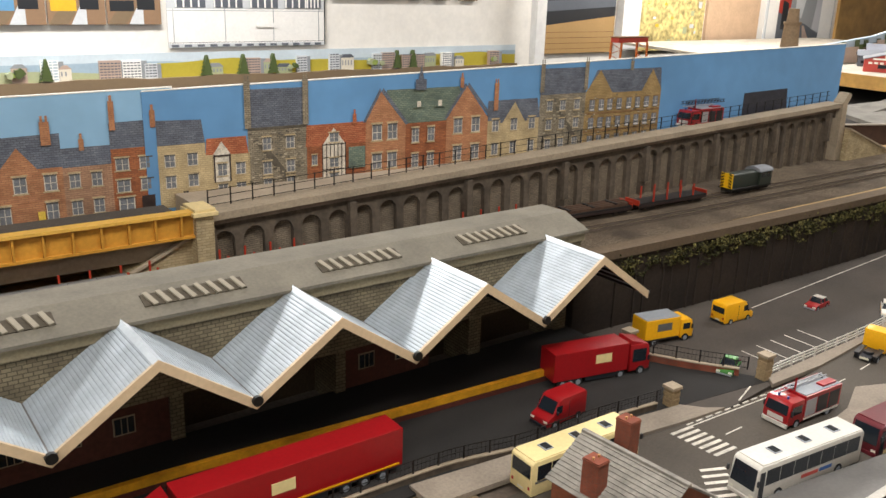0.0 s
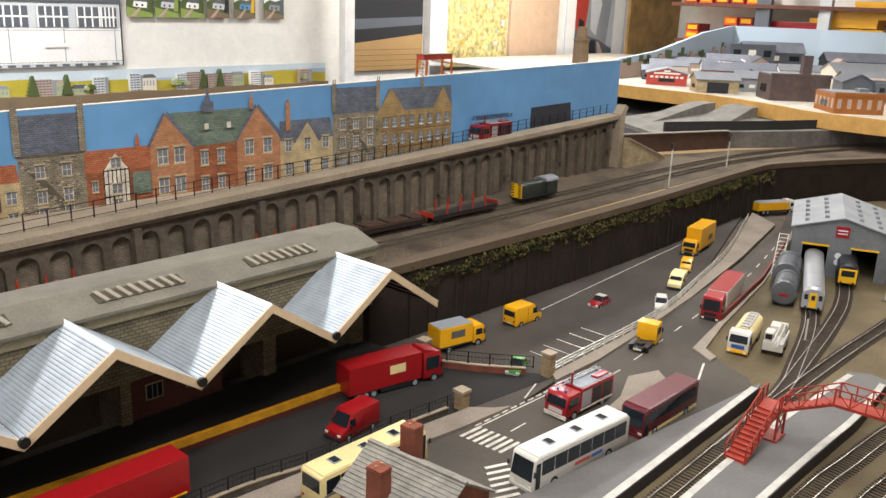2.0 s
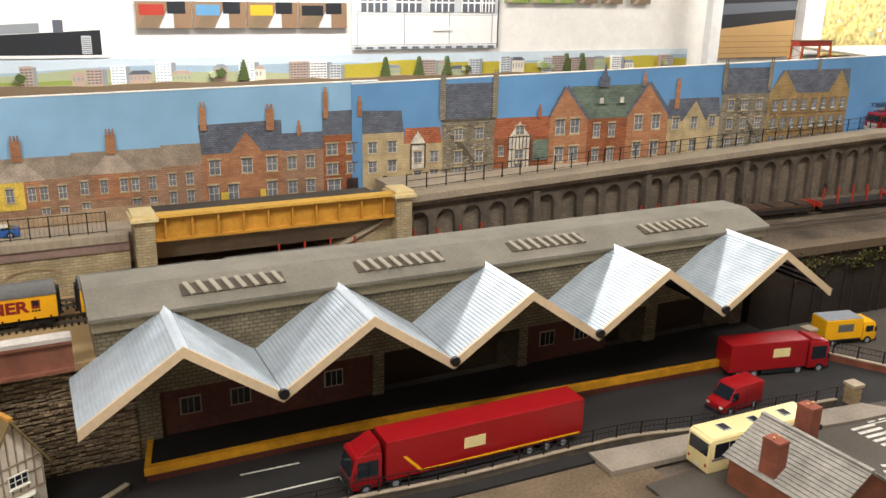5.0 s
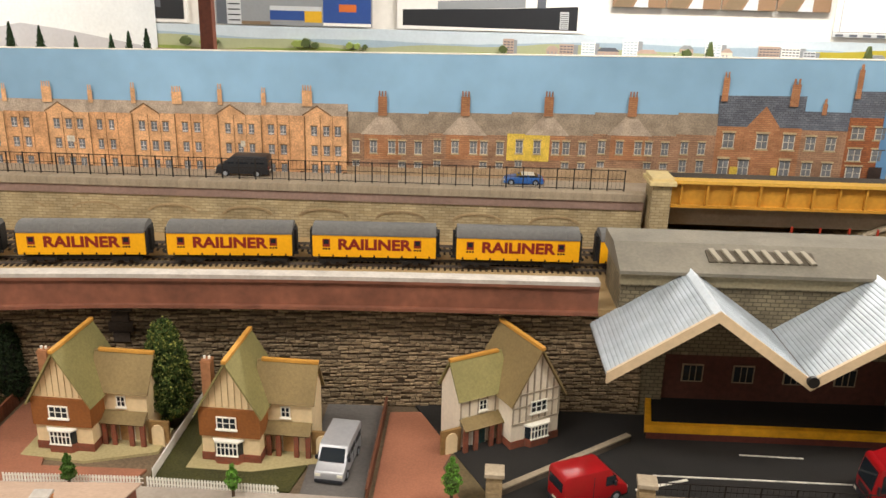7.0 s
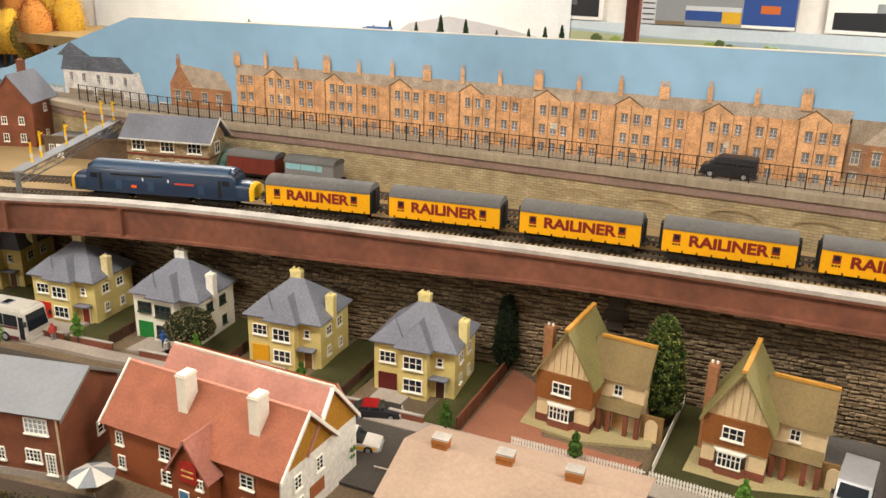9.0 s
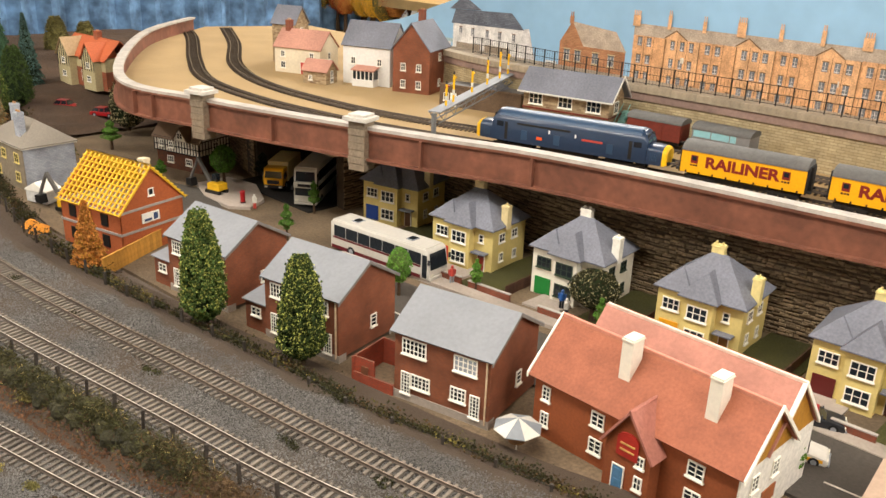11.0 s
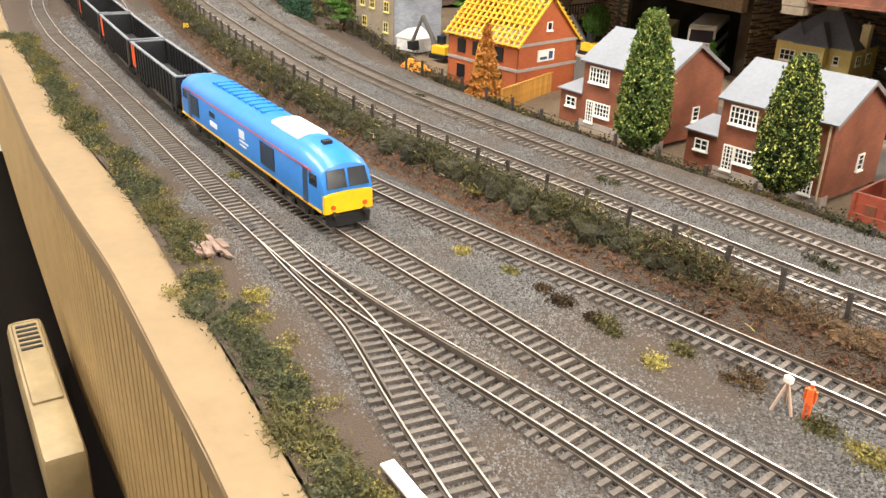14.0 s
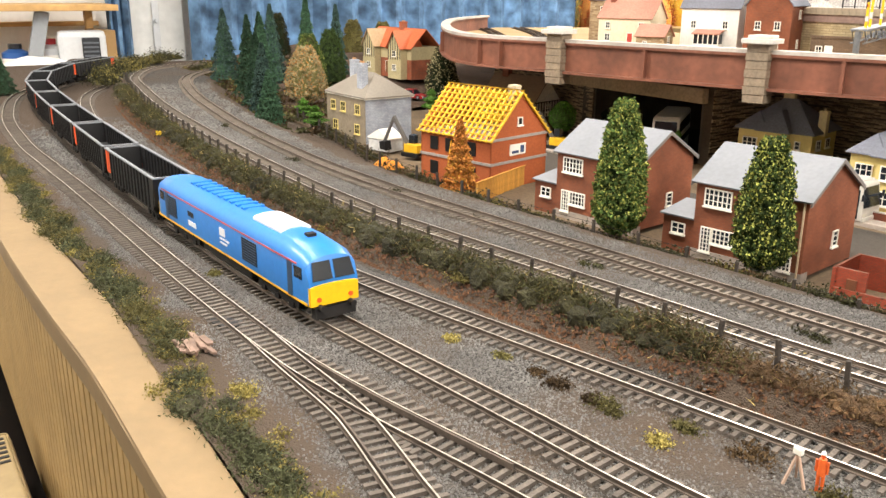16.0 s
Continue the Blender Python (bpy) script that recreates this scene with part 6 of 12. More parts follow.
    for u in (w + .004, w + .013, w + .030, w + w2 - .002):
        part("porch_post", box_(B(), u - .0022, u + .0022, y2 - .011, y2 - .008, 0, .026), BRICKR, r)
    door(r, X(w + .0215), y2 - .0004, .001, .0135, .021, mat("pine_door", "#c39a68", .7, .15) if not tudor else mat("teal_door", "#2f5a5a", .6))
    window(r, X(w + .018), y2 - .0003, .038, .009, .0115, 2, 2)
    # front windows
    window(r, X(w * .46), -.0026 if not tudor else -.0012, .037, .0185, .0125, 3, 2)
    cx = X(w * .46)
    part("bay", prism(B(), [(cx - .0145, 0), (cx - .010, -.006), (cx + .010, -.006), (cx + .0145, 0)], .0, .011), BRICKR, r)
    part("bay_glass", prism(B(), [(cx - .0135, 0), (cx - .0095, -.0052), (cx + .0095, -.0052), (cx + .0135, 0)], .011, .0245), GLASS, r)
    part("bay_top", prism(B(), [(cx - .0150, 0), (cx - .0105, -.0066), (cx + .0105, -.0066), (cx + .0150, 0)], .0245, .0262), CREAMW, r)
    b = B()
    for u in np.linspace(cx - .0095, cx + .0095, 6):
        bx(b, u - .0005, u + .0005, -.0058, -.0050, .011, .0245)
    bx(b, cx - .0098, cx + .0098, -.0058, -.0050, .019, .0198)
    bx(b, cx - .0105, cx + .0105, -.0066, -.0045, .0105, .0117)
    part("bay_frame", b, CREAMW, r)
    if not tudor:
        chimney(r, X(-.004), .034, 0, .088, .009, .010, mat("cottage_chimney", "#9a6a48", .8, .15), 2, "tall tan brick chimney", WHITE)
    g = part("gate_wall", box_(B(), w + w2, w + w2 + .021, y2 - .004, y2 - .001, 0, .027), mat("gate_brown", "#8a6a3e", .8, .15), r)
    gx = X(w + w2 + .0105)
    pts = [(gx - .006, .001), (gx + .006, .001), (gx + .006, .018)] + [(gx + .006 * math.cos(a), .018 + .006 * math.sin(a)) for a in np.linspace(.4, math.pi - .4, 5)] + [(gx - .006, .018)]
    part("arched_gate", prism(B(), pts, y2 - .0052, y2 - .0038, "y"), CREAMC, g)
    return r


cottage(-.600, .668, -4)
cottage(-.443, .660, -4)
cottage(-.112, .722, 30, -1, True)

sheet("terrace_paving", [(-.655, .755), (-.656, .612), (-.612, .612), (-.500, .603), (-.489, .640), (-.585, .640), (-.612, .73)], G + .0024, TERRA, "red brick paving before the cottage")
sheet("cottage_lawn", [(-.481, .765), (-.482, .627), (-.355, .615), (-.343, .672), (-.353, .770)], G + .0022, GRASS, "dark grass round the cottage")
sheet("cottage_path", [(-.455, .645), (-.395, .642), (-.335, .660), (-.335, .700), (-.452, .690)], G + .0026, mat("pale_path", "#a2946a", .85, .15, 400, .4), "pale stone path round the cottage")
sheet("cottage_path_west", [(-.612, .655), (-.55, .648), (-.488, .668), (-.488, .71), (-.612, .70)], G + .0027, MATS["pale_path"], "pale stone path round the cottage")
sheet("grey_drive", [(-.345, .60), (-.289, .60), (-.286, .77), (-.345, .77)], G + .0023, mat("grey_drive", "#615c58", .85, .12, 300, .4), "grey tarmac drive under a parked van")
sheet("red_drive", [(-.279, .757), (-.281, .60), (-.205, .612), (-.222, .66), (-.190, .765)], G + .0025, TERRA, "red brick drive beside the timbered cottage")
sheet("tudor_yard", [(-.222, .66), (-.205, .612), (-.17, .615), (-.03, .715), (-.03, .765), (-.190, .765)], G + .0021, mat("tudor_yard", "#5e5036", .9, .2, 300, .5, stain=.3), "dusty yard round the timbered cottage")


def board_fence(x0, y0, x1, y1, h, label, m):
    r = thing("board_fence", 0, 0, G, 0, label, "fence")
    a = math.atan2(y1 - y0, x1 - x0)
    L = math.hypot(x1 - x0, y1 - y0)
    me = mesh_of("board", bx(B(), 0, .0058, -.0007, .0007, 0, h), m)
    for k in range(int(L / .006)):
        part("board", me, None, r).matrix_basis = Matrix.Translation((x0, y0, 0)) @ Matrix.Rotation(a, 4, "Z") @ Matrix.Translation((k * .006, 0, random.uniform(-.0004, .0004)))
    part("top_rail", bx(B(), 0, L, -.0012, .0012, h, h + .0012, Matrix.Translation((x0, y0, 0)) @ Matrix.Rotation(a, 4, "Z")), m, r)


FBR = mat("fence_red_brown", "#6a3f28", .85, .2, 200, .3, rnd=.15)
board_fence(-.660, .612, -.662, .764, .015, "brown wooden board fence beside red paving", FBR)
board_fence(-.286, .605, -.2835, .767, .014, "brown wooden board fence beside a drive", FBR)


def picket(x0, y0, x1, y1, label, h=.011):
    r = thing("picket_fence", 0, 0, G + .002, 0, label, "fence", "picket fences")
    m = Matrix.Translation((x0, y0, 0)) @ Matrix.Rotation(math.atan2(y1 - y0, x1 - x0), 4, "Z")
    L = math.hypot(x1 - x0, y1 - y0)
    me = mesh_of("picket", prism(B(), [(-.0008, 0), (.0008, 0), (.0008, h - .001), (0, h), (-.0008, h - .001)], -.0003, .0003, "y"), WHITE)
    for k in range(int(L / .0027)):
        part("picket", me, None, r).matrix_basis = m @ Matrix.Translation((k * .0027, 0, 0))
    for z in (.003, .0075):
        part("rail", bx(B(), 0, L, .0003, .0008, z, z + .0009, m), WHITE, r)


picket(-.604, .612, -.482, .614, "white picket fence before a cottage")
picket(-.478, .614, -.362, .608, "white picket fence before a cottage")
picket(-.478, .627, -.475, .770, "white picket fence between two gardens")


# ---- brick semis by the line ----
BROWNB = brickmat("brown_brick", "#8a5034", "#7d452d", "#6f4b3a", .0033, .0012)
def brick_house(x, y, rz, porch=True, extra=False):
    r = thing("brick_house", x, y, G + .004, rz, "brown brick house with a pale grey roof", "house", "brick houses")
    w, d, e, rise = .093, .084, .060, .025
    b = B()
    gable(b, 0, w, 0, d, 0, e, rise, "x")
    part("wall", b, BROWNB, r)
    b = B()
    gableroof(b, 0, w, 0, d, e, rise, "x", .0035, .0016)
    part("roof", b, PALEROOF, r, "pale grey tiled roof")
    for k in (0, 1):
        part("bargeboard", prism(B(), [(-.0035, e - .004), (d / 2, e + rise - .002), (d + .0035, e - .004), (d + .0035, e - .0015), (d / 2, e + rise + .0012), (-.0035, e - .0015)], -.0036 if k == 0 else w + .0024, -.0024 if k == 0 else w + .0036, "x"), mat("grey_barge", "#77706a", .7), r)
    part("plinth", bx(B(), -.0006, w + .0006, -.0006, .01, -.004, .0035), PAVE, r)
    window(r, .020, -.0003, .041, .024, .0145, 6, 3)
    window(r, .070, -.0003, .041, .022, .0145, 5, 3, pane=mat("pale_pane", "#9aa0a6", .25) if extra else GLASS)
    window(r, .012, -.0003, .003, .0095, .0205, 3, 6)
    window(r, .027, -.0003, .011, .019, .0125, 5, 3)
    window(r, .064, -.0003, .013, .015, .0125, 4, 3)
    window(r, .080, -.0003, .003, .0095, .0205, 3, 6)
    window(r, w + .0003, .05, .016, .009, .013, 1, 3, "e")
    part("drainpipe", bx(B(), .0895, .0907, -.0016, -.0002, 0, e - .002), mat("cream_pipe", "#cfb795", .6), r)
    if porch:
        p = part("annexe", bx(B(), -.030, -.0005, .002, .036, -.004, .027), BROWNB, r)
        b = B()
        slab(b, (-.032, -.001, .028), (0, -.001, .028), (0, .038, .034), (-.032, .038, .034))
        part("annexe_roof", b, PALEROOF, p)
        window(p, -.015, .0017, .012, .013, .0095, 2, 2)
    if extra:
        p = part("yard_wall", bx(bx(bx(B(), -.045, -.043, -.002, .045, -.004, .021), -.043, -.0005, .043, .045, -.004, .021), -.043, -.0005, -.002, .0, -.004, .0065), brickmat("bright_brick", "#a4472f", "#92402c", "#7a4a38"), r)
        part("shed_front", bx(B(), -.043, -.022, .0, .002, -.004, .021), MATS["bright_brick"], r)
        part("shed_door", bx(B(), -.035, -.028, -.0012, .0, -.002, .014), mat("brown_door", "#6b4028", .7), r)
    return r


brick_house(-1.336, .333, 9)
brick_house(-1.176, .349, 11)
brick_house(-1.009, .368, 13, False, True)


# ---- public house ----
def pub():
    r = thing("public_house", -.894, .416, G + .003, -1, "red brick public house with a red tiled roof", "house")
    RED = mat("pub_brick", "#8d4a26", .8, .12, 420, .3, 900, stain=.2)
    TILE = mat("red_tiles", "#9a5b42", .75, .12, 420, .4, 800, stain=.2, sscale=50)
    w, d, e, rise = .176, .070, .052, .036
    b = B()
    gable(b, 0, w, 0, d, -.003, e, rise, "x")
    part("wall", b, RED, r)
    part("end_wall", prism(B(), [(-.0005, -.003), (d + .0365, -.003), (d + .0365, e - .002), (-.0005, e - .002)], w, w + .0015, "x"), mat("pub_white", "#ddd8cc", .75), r, "white painted end wall")
    part("end_gable", prism(B(), [(0, e - .002), (d + .036, e - .002), (d + .001, e + rise + .003), (d - .014, e + .020), (d / 2, e + rise - .002)], w, w + .0012, "x"), mat("ochre_gable", "#a6741f", .75), r, "ochre boarded gable")
    b = B()
    gableroof(b, 0, w, 0, d, e, rise, "x", .0045, .002)
    part("roof", b, TILE, r, "red tiled roof")
    part("ridge", bx(B(), -.004, w + .004, d / 2 - .0016, d / 2 + .0016, e + rise, e + rise + .0034), mat("ridge_pink", "#bd7c66", .75), r, bevel=.0006)
    for k in (0, 1):
        part("bargeboard", prism(B(), [(-.005, e - .005), (d / 2, e + rise), (d + .005, e - .005), (d + .005, e - .001), (d / 2, e + rise + .0042), (-.005, e - .001)], -.006 if k == 0 else w + .0045, -.0045 if k == 0 else w + .006, "x"), CREAMW, r)
    # front gable
    b = B()
    gable(b, .080, .118, -.014, .02, -.003, .040, .028, "y")
    part("porch_wall", b, RED, r)
    b = B()
    gableroof(b, .080, .118, -.014, .030, .040, .028, "y", .004, .0018)
    part("porch_roof", b, mat("porch_tiles", "#a4695a", .75, .15, 400, .4), r)
    part("sign_board", prism(B(), [(.090, .030), (.108, .030), (.108, .044)] + [(.099 + .009 * math.cos(a), .044 + .006 * math.sin(a)) for a in np.linspace(.3, math.pi - .3, 6)] + [(.090, .044)], -.0155, -.0138, "y"), mat("sign_red", "#a3281d", .6), r, "red sign board")
    part("sign_lettering", bx(bx(B(), .093, .105, -.0159, -.0154, .040, .0415), .093, .105, -.0159, -.0154, .035, .0365), mat("sign_gold", "#c79a5a", .6), r)
    door(r, .093, -.0143, 0, .009, .020, mat("blue_door", "#4a7494", .6))
    window(r, .110, -.0143, .008, .007, .011, 2, 2)
    window(r, .110, -.0143, .027, .007, .009, 2, 2)
    for u, wd in ((.012, .008), (.062, .012), (.145, .013)):
        window(r, u, -.0003, .031, wd, .0125, 2, 3)
        window(r, u, -.0003, .008, wd, .0125, 2, 3)
    for u in (.020, .050):
        window(r, w + .0018, u, .029, .010, .013, 2, 3, "e")
    window(r, w + .0018, .022, .006, .010, .014, 2, 3, "e")
    part("end_sign", bx(B(), w + .0015, w + .0022, .036, .056, .008, .020), mat("end_sign", "#9a5a34", .6), r)
    CW = mat("white_stack", "#ddd5c4", .75, .06)
    chimney(r, .070, -.0 + .022, e + .012, .1035, .0095, .014, CW, 0)
    chimney(r, .142, .022, e + .012, .1030, .0095, .014, CW, 0)
    # rear range with its own ridge, and gabled dormers behind it
    y0, y1 = d - .034, d + .036
    b = B()
    gable(b, .014, w - .0005, y0 + .02, y1, -.003, e, rise + .004, "x")
    part("rear_wall", b, RED, r)
    b = B()
    gableroof(b, .014, w, y0, y1, e, rise + .005, "x", .003, .002)
    PINK = mat("dormer_pink", "#b07a69", .75, .1, 300, .3, stain=.2, sscale=40)
    part("rear_roof", b, PINK, r, "faded pink tiled roof")
    part("rear_ridge", bx(B(), .012, w + .004, d - .0004, d + .0024, e + rise + .0055, e + rise + .0082), mat("pale_ridge", "#d6bfae", .75), r, bevel=.0005)
    part("rear_bargeboard", prism(B(), [(d - .017, e + .017), (d + .001, e + rise + .004), (d + .040, e - .005), (d + .040, e - .001), (d + .001, e + rise + .0085), (d - .018, e + .0205)], w + .0015, w + .0045, "x"), CREAMW, r)
    for u in (.052, .088, .128, .160):
        b = B()
        gable(b, u - .009, u + .009, d + .010, d + .036, e - .004, e + .012, .013, "y")
        part("back_dormer", b, PINK, r)


pub()


def bungalow():
    r = thing("bungalow", -.655, .455, G + .002, 3, "low brick bungalow row with a brown felt roof", "house")
    w, d, e, rise = .19, .108, .030, .018
    b = B()
    gable(b, 0, w, 0, d, -.002, e, rise, "x")
    part("wall", b, BRICKR, r)
    b = B()
    gableroof(b, 0, w, 0, d, e, rise, "x", .004)
    part("roof", b, mat("dusty_brown_roof", "#a58c78", .8, .1, 300, .3), r, "dusty pale brown roof")
    for u in (.028, .083, .139):
        chimney(r, u, .056, e, .056, .013, .010, mat("orange_brick", "#a0632c", .8, .15), 0, "orange brick chimney with a pale cap")
        part("chimney_cap", bx(B(), u - .0072, u + .0072, .0515, .0625, .056, .0578), WHITECOP, r)
    window(r, .025, -.0003, .008, .012, .011, 2, 2)
    window(r, .11, -.0003, .008, .012, .011, 2, 2)


bungalow()


# ---- building site, grey house, timbered inn, farmhouse ----
def site_house():
    r = thing("unfinished_house", -1.553, .306, G + .004, 14, "unfinished red brick house with bare yellow rafters", "house")
    OB = mat("raw_brick", "#a4552c", .8, .14, 420, .3, 900)
    w, d, e, rise = .108, .094, .054, .044
    b = B()
    gable(b, w - .002, w, 0, d, -.004, e, rise, "x")
    gable(b, 0, .002, 0, d, -.004, e, rise, "x")
    bx(b, 0, w, 0, .002, -.004, e)
    bx(b, 0, w, d - .002, d, -.004, e)
    part("wall", b, OB, r)
    YW_ = mat("yellow_rafter", "#dcae2c", .6, .1)
    n = 15
    for s in (0, 1):
        for k in range(n):
            u = -.002 + (w + .004) * k / (n - 1)
            y0 = -.004 if s == 0 else d + .004
            b = B()
            slab(b, (u - .0011, y0, e - .003), (u + .0011, y0, e - .003), (u + .0011, d / 2, e + rise + .003), (u - .0011, d / 2, e + rise + .003), .0022)
            part("rafter", b, YW_, r)
        for k in range(11):
            f = k / 10
            y0 = (-.004 + (d / 2 + .004) * f) if s == 0 else (d + .004 - (d / 2 + .004) * f)
            z = e - .003 + (rise + .006) * f
            part("batten", bx(B(), -.004, w + .004, y0 - .0009, y0 + .0009, z, z + .0012), YW_, r)
    for z in (.024, .050):
        part("string_course", bx(B(), -.001, w + .001, -.001, d + .001, z, z + .003), mat("grey_string", "#9a8f86", .8), r)
    # Black plates on the wall give the dark inside of empty window openings.
    for u, z in ((.022, .032), (.046, .032), (.080, .032), (.022, .004), (.080, .006)):
        part("window_opening", bx(B(), u - .006, u + .006, -.0012, .0006, z, z + .015), BLACK, r)
    window(r, w + .0003, .046, .064, .008, .009, 1, 1, "e")
    s = part("site_sign", bx(B(), w, w + .0012, .030, .056, .032, .044), WHITE, r, "white site sign board")
    part("sign_bars", bx(bx(B(), w + .0012, w + .0016, .033, .044, .034, .037), w + .0012, w + .0016, .047, .053, .034, .042), mat("sign_ink", "#3b4a6a", .6), s)
    chimney(r, .094, .052, e + rise - .01, e + rise + .008, .010, .010, mat("pale_block", "#cfc0a0", .8), 0)
    lad = part("ladder", B(), YELLOW, r)
    b = B()
    for u in (.050, .056):
        bx(b, u - .0006, u + .0006, -.010, -.0088, -.004, .045, pose(0, 0, 0, -10))
    for z in np.arange(0, .044, .0045):
        bx(b, .050, .056, -.0098, -.009, z, z + .0009, pose(0, 0, 0, -10))
    bpy.data.objects.remove(lad)
    part("ladder", b, YELLOW, r)


site_house()
board_fence(-1.413, .292, -1.472, .405, .021, "orange-brown close boarded timber fence", mat("orange_fence", "#c18a3a", .75, .2, 200, .3, rnd=.15))


def grey_house():
    r = thing("grey_house", -1.889, .336, G + .002, 4, "grey stone house with a buff hipped roof", "house")
    GB = brickmat("grey_block", "#a9adb4", "#989da6", "#8d9095", .005, .0022)
    w, d, e = .112, .075, .060
    part("wall", bx(B(), 0, w, 0, d, -.002, e), GB, r)
    part("front_wall", bx(B(), -.001, w - .001, -.0015, .0, -.002, e), mat("buff_front", "#877a66", .8, .15), r)
    b = B()
    hiproof(b, 0, w, 0, d, e + .003, .030, .004)
    part("roof", b, mat("buff_slate", "#7f776b", .8, .1, 400, .3, 900), r)
    part("eaves", bx(B(), -.003, w + .003, -.003, d + .003, e, e + .0032), CREAMW, r)
    chimney(r, .020, .035, e + .012, .108, .012, .010, GB, 2)
    chimney(r, .080, .014, e - .03, .108, .014, .010, GB, 3)
    for x, z in ((.020, .038), (.050, .038), (.092, .038), (.026, .010), (.090, .010)):
        window(r, x, -.0018, z, .014, .014, 2, 2, frame=mat("yellow_cream_frame", "#d9c377", .6))


grey_house()
r = thing("site_tent", -1.72, .345, G + .002, 20, "white ribbed tent on the building site", "tent")
part("canopy", prism(B(), [(-.020, .018), (0, .029), (.020, .018), (.020, .016), (-.020, .016)], -.014, .014, "y"), WHITE, r)
part("side", bx(B(), -.019, .019, -.013, .013, 0, .017), mat("tent_side", "#c9c7c2", .7), r)
r = thing("sand_heap", -1.60, .288, G + .006, 0, "heap of orange building sand", "sand heap")
b = B()
for k in range(3):
    cyl(b, (k - 1) * .012, k % 2 * .004, 0, .009 - k % 2 * .003, .013, 14, .003)
part("heap", b, mat("orange_sand", "#c9822a", .95, .2, 500, .6, 900), r, smooth=True)


def digger(x, y, rz, s=1):
    r = thing("excavator", x, y, G + .004, rz, "model excavator with a dark jib and bucket", "excavator")
    part("track_left", bx(B(), -.014, .014, -.010, -.005, 0, .006), BLACK, r, bevel=.001)
    part("track_right", bx(B(), -.014, .014, .005, .010, 0, .006), BLACK, r, bevel=.001)
    part("cab", bx(B(), -.013, .010, -.009, .009, .006, .016), mat("digger_yellow", "#d9a81f", .5), r, bevel=.0008)
    part("cab_glass", bx(B(), .0, .009, -.008, .0, .016, .027), GLASS, r, bevel=.0006)
    J = mat("jib_grey", "#5e5a56", .6, .1)
    part("boom", prism(B(), [(.006, .012), (.010, .010), (.036, .046), (.033, .049)], -.0022, .0022, "y"), J, r)
    part("stick", prism(B(), [(.032, .049), (.036, .046), (.053, .014), (.050, .013)], -.0018, .0018, "y"), J, r)
    part("bucket", prism(B(), [(.046, .015), (.056, .014), (.055, .004), (.044, .003)], -.006, .006, "y"), BLACK, r, bevel=.0008)


digger(-1.600, .545, 195)
digger(-1.650, .350, 200)


def inn():
    r = thing("timbered_inn", -1.800, .556, G + .002, 16, "black and white timbered inn with a brown roof", "house")
    w, d = .096, .062
    part("ground_wall", bx(B(), 0, w, 0, d, -.002, .026), brickmat("dark_brick", "#6d3f28", "#5b3422", "#4a362c"), r)
    part("upper_wall", bx(B(), -.001, w + .001, -.004, d, .026, .050), mat("inn_white", "#ddd6c8", .8), r)
    BT = mat("black_timber", "#1f1815", .7)
    b = B()
    for u in np.linspace(0, w, 17):
        bx(b, u - .0007, u + .0007, -.0048, -.004, .026, .050)
    for v in (.026, .036, .0485):
        bx(b, -.001, w + .001, -.0050, -.004, v, v + .0013)
    for u in np.linspace(-.004, d, 11):
        bx(b, w + .001, w + .0018, u - .0007, u + .0007, .026, .050)
    for v in (.026, .036, .0485):
        bx(b, w + .001, w + .0020, -.004, d, v, v + .0013)
    part("timber_frame", b, BT, r)
    b = B()
    gableroof(b, 0, w, -.003, d, .050, .034, "x", .004)
    part("roof", b, mat("inn_roof", "#7b6450", .8, .12, 400, .3), r)
    gb = B()
    gable(gb, w - .004, w + .001, -.003, d, .050, .050, .0335, "x")
    gable(gb, 0, .004, -.003, d, .050, .050, .0335, "x")
    gable(gb, .050, .078, -.010, .02, .048, .052, .018, "y")
    part("gable", gb, MATS["inn_white"], r)
    b = B()
    gableroof(b, .050, .078, -.010, .028, .052, .018, "y", .003)
    part("dormer_roof", b, MATS["inn_roof"], r)
    window(r, .064, -.0105, .052, .012, .010, 2, 2)
    for u in (.018, .038):
        window(r, u, -.0052, .034, .010, .010, 2, 2)
    window(r, .03, -.0003, .008, .014, .011, 3, 2)
    window(r, .07, -.0003, .008, .014, .011, 3, 2)
    window(r, w + .0022, .03, .034, .012, .011, 2, 2, "e")
    chimney(r, .020, .030, .07, .096, .011, .010, BRICKR, 2)


inn()


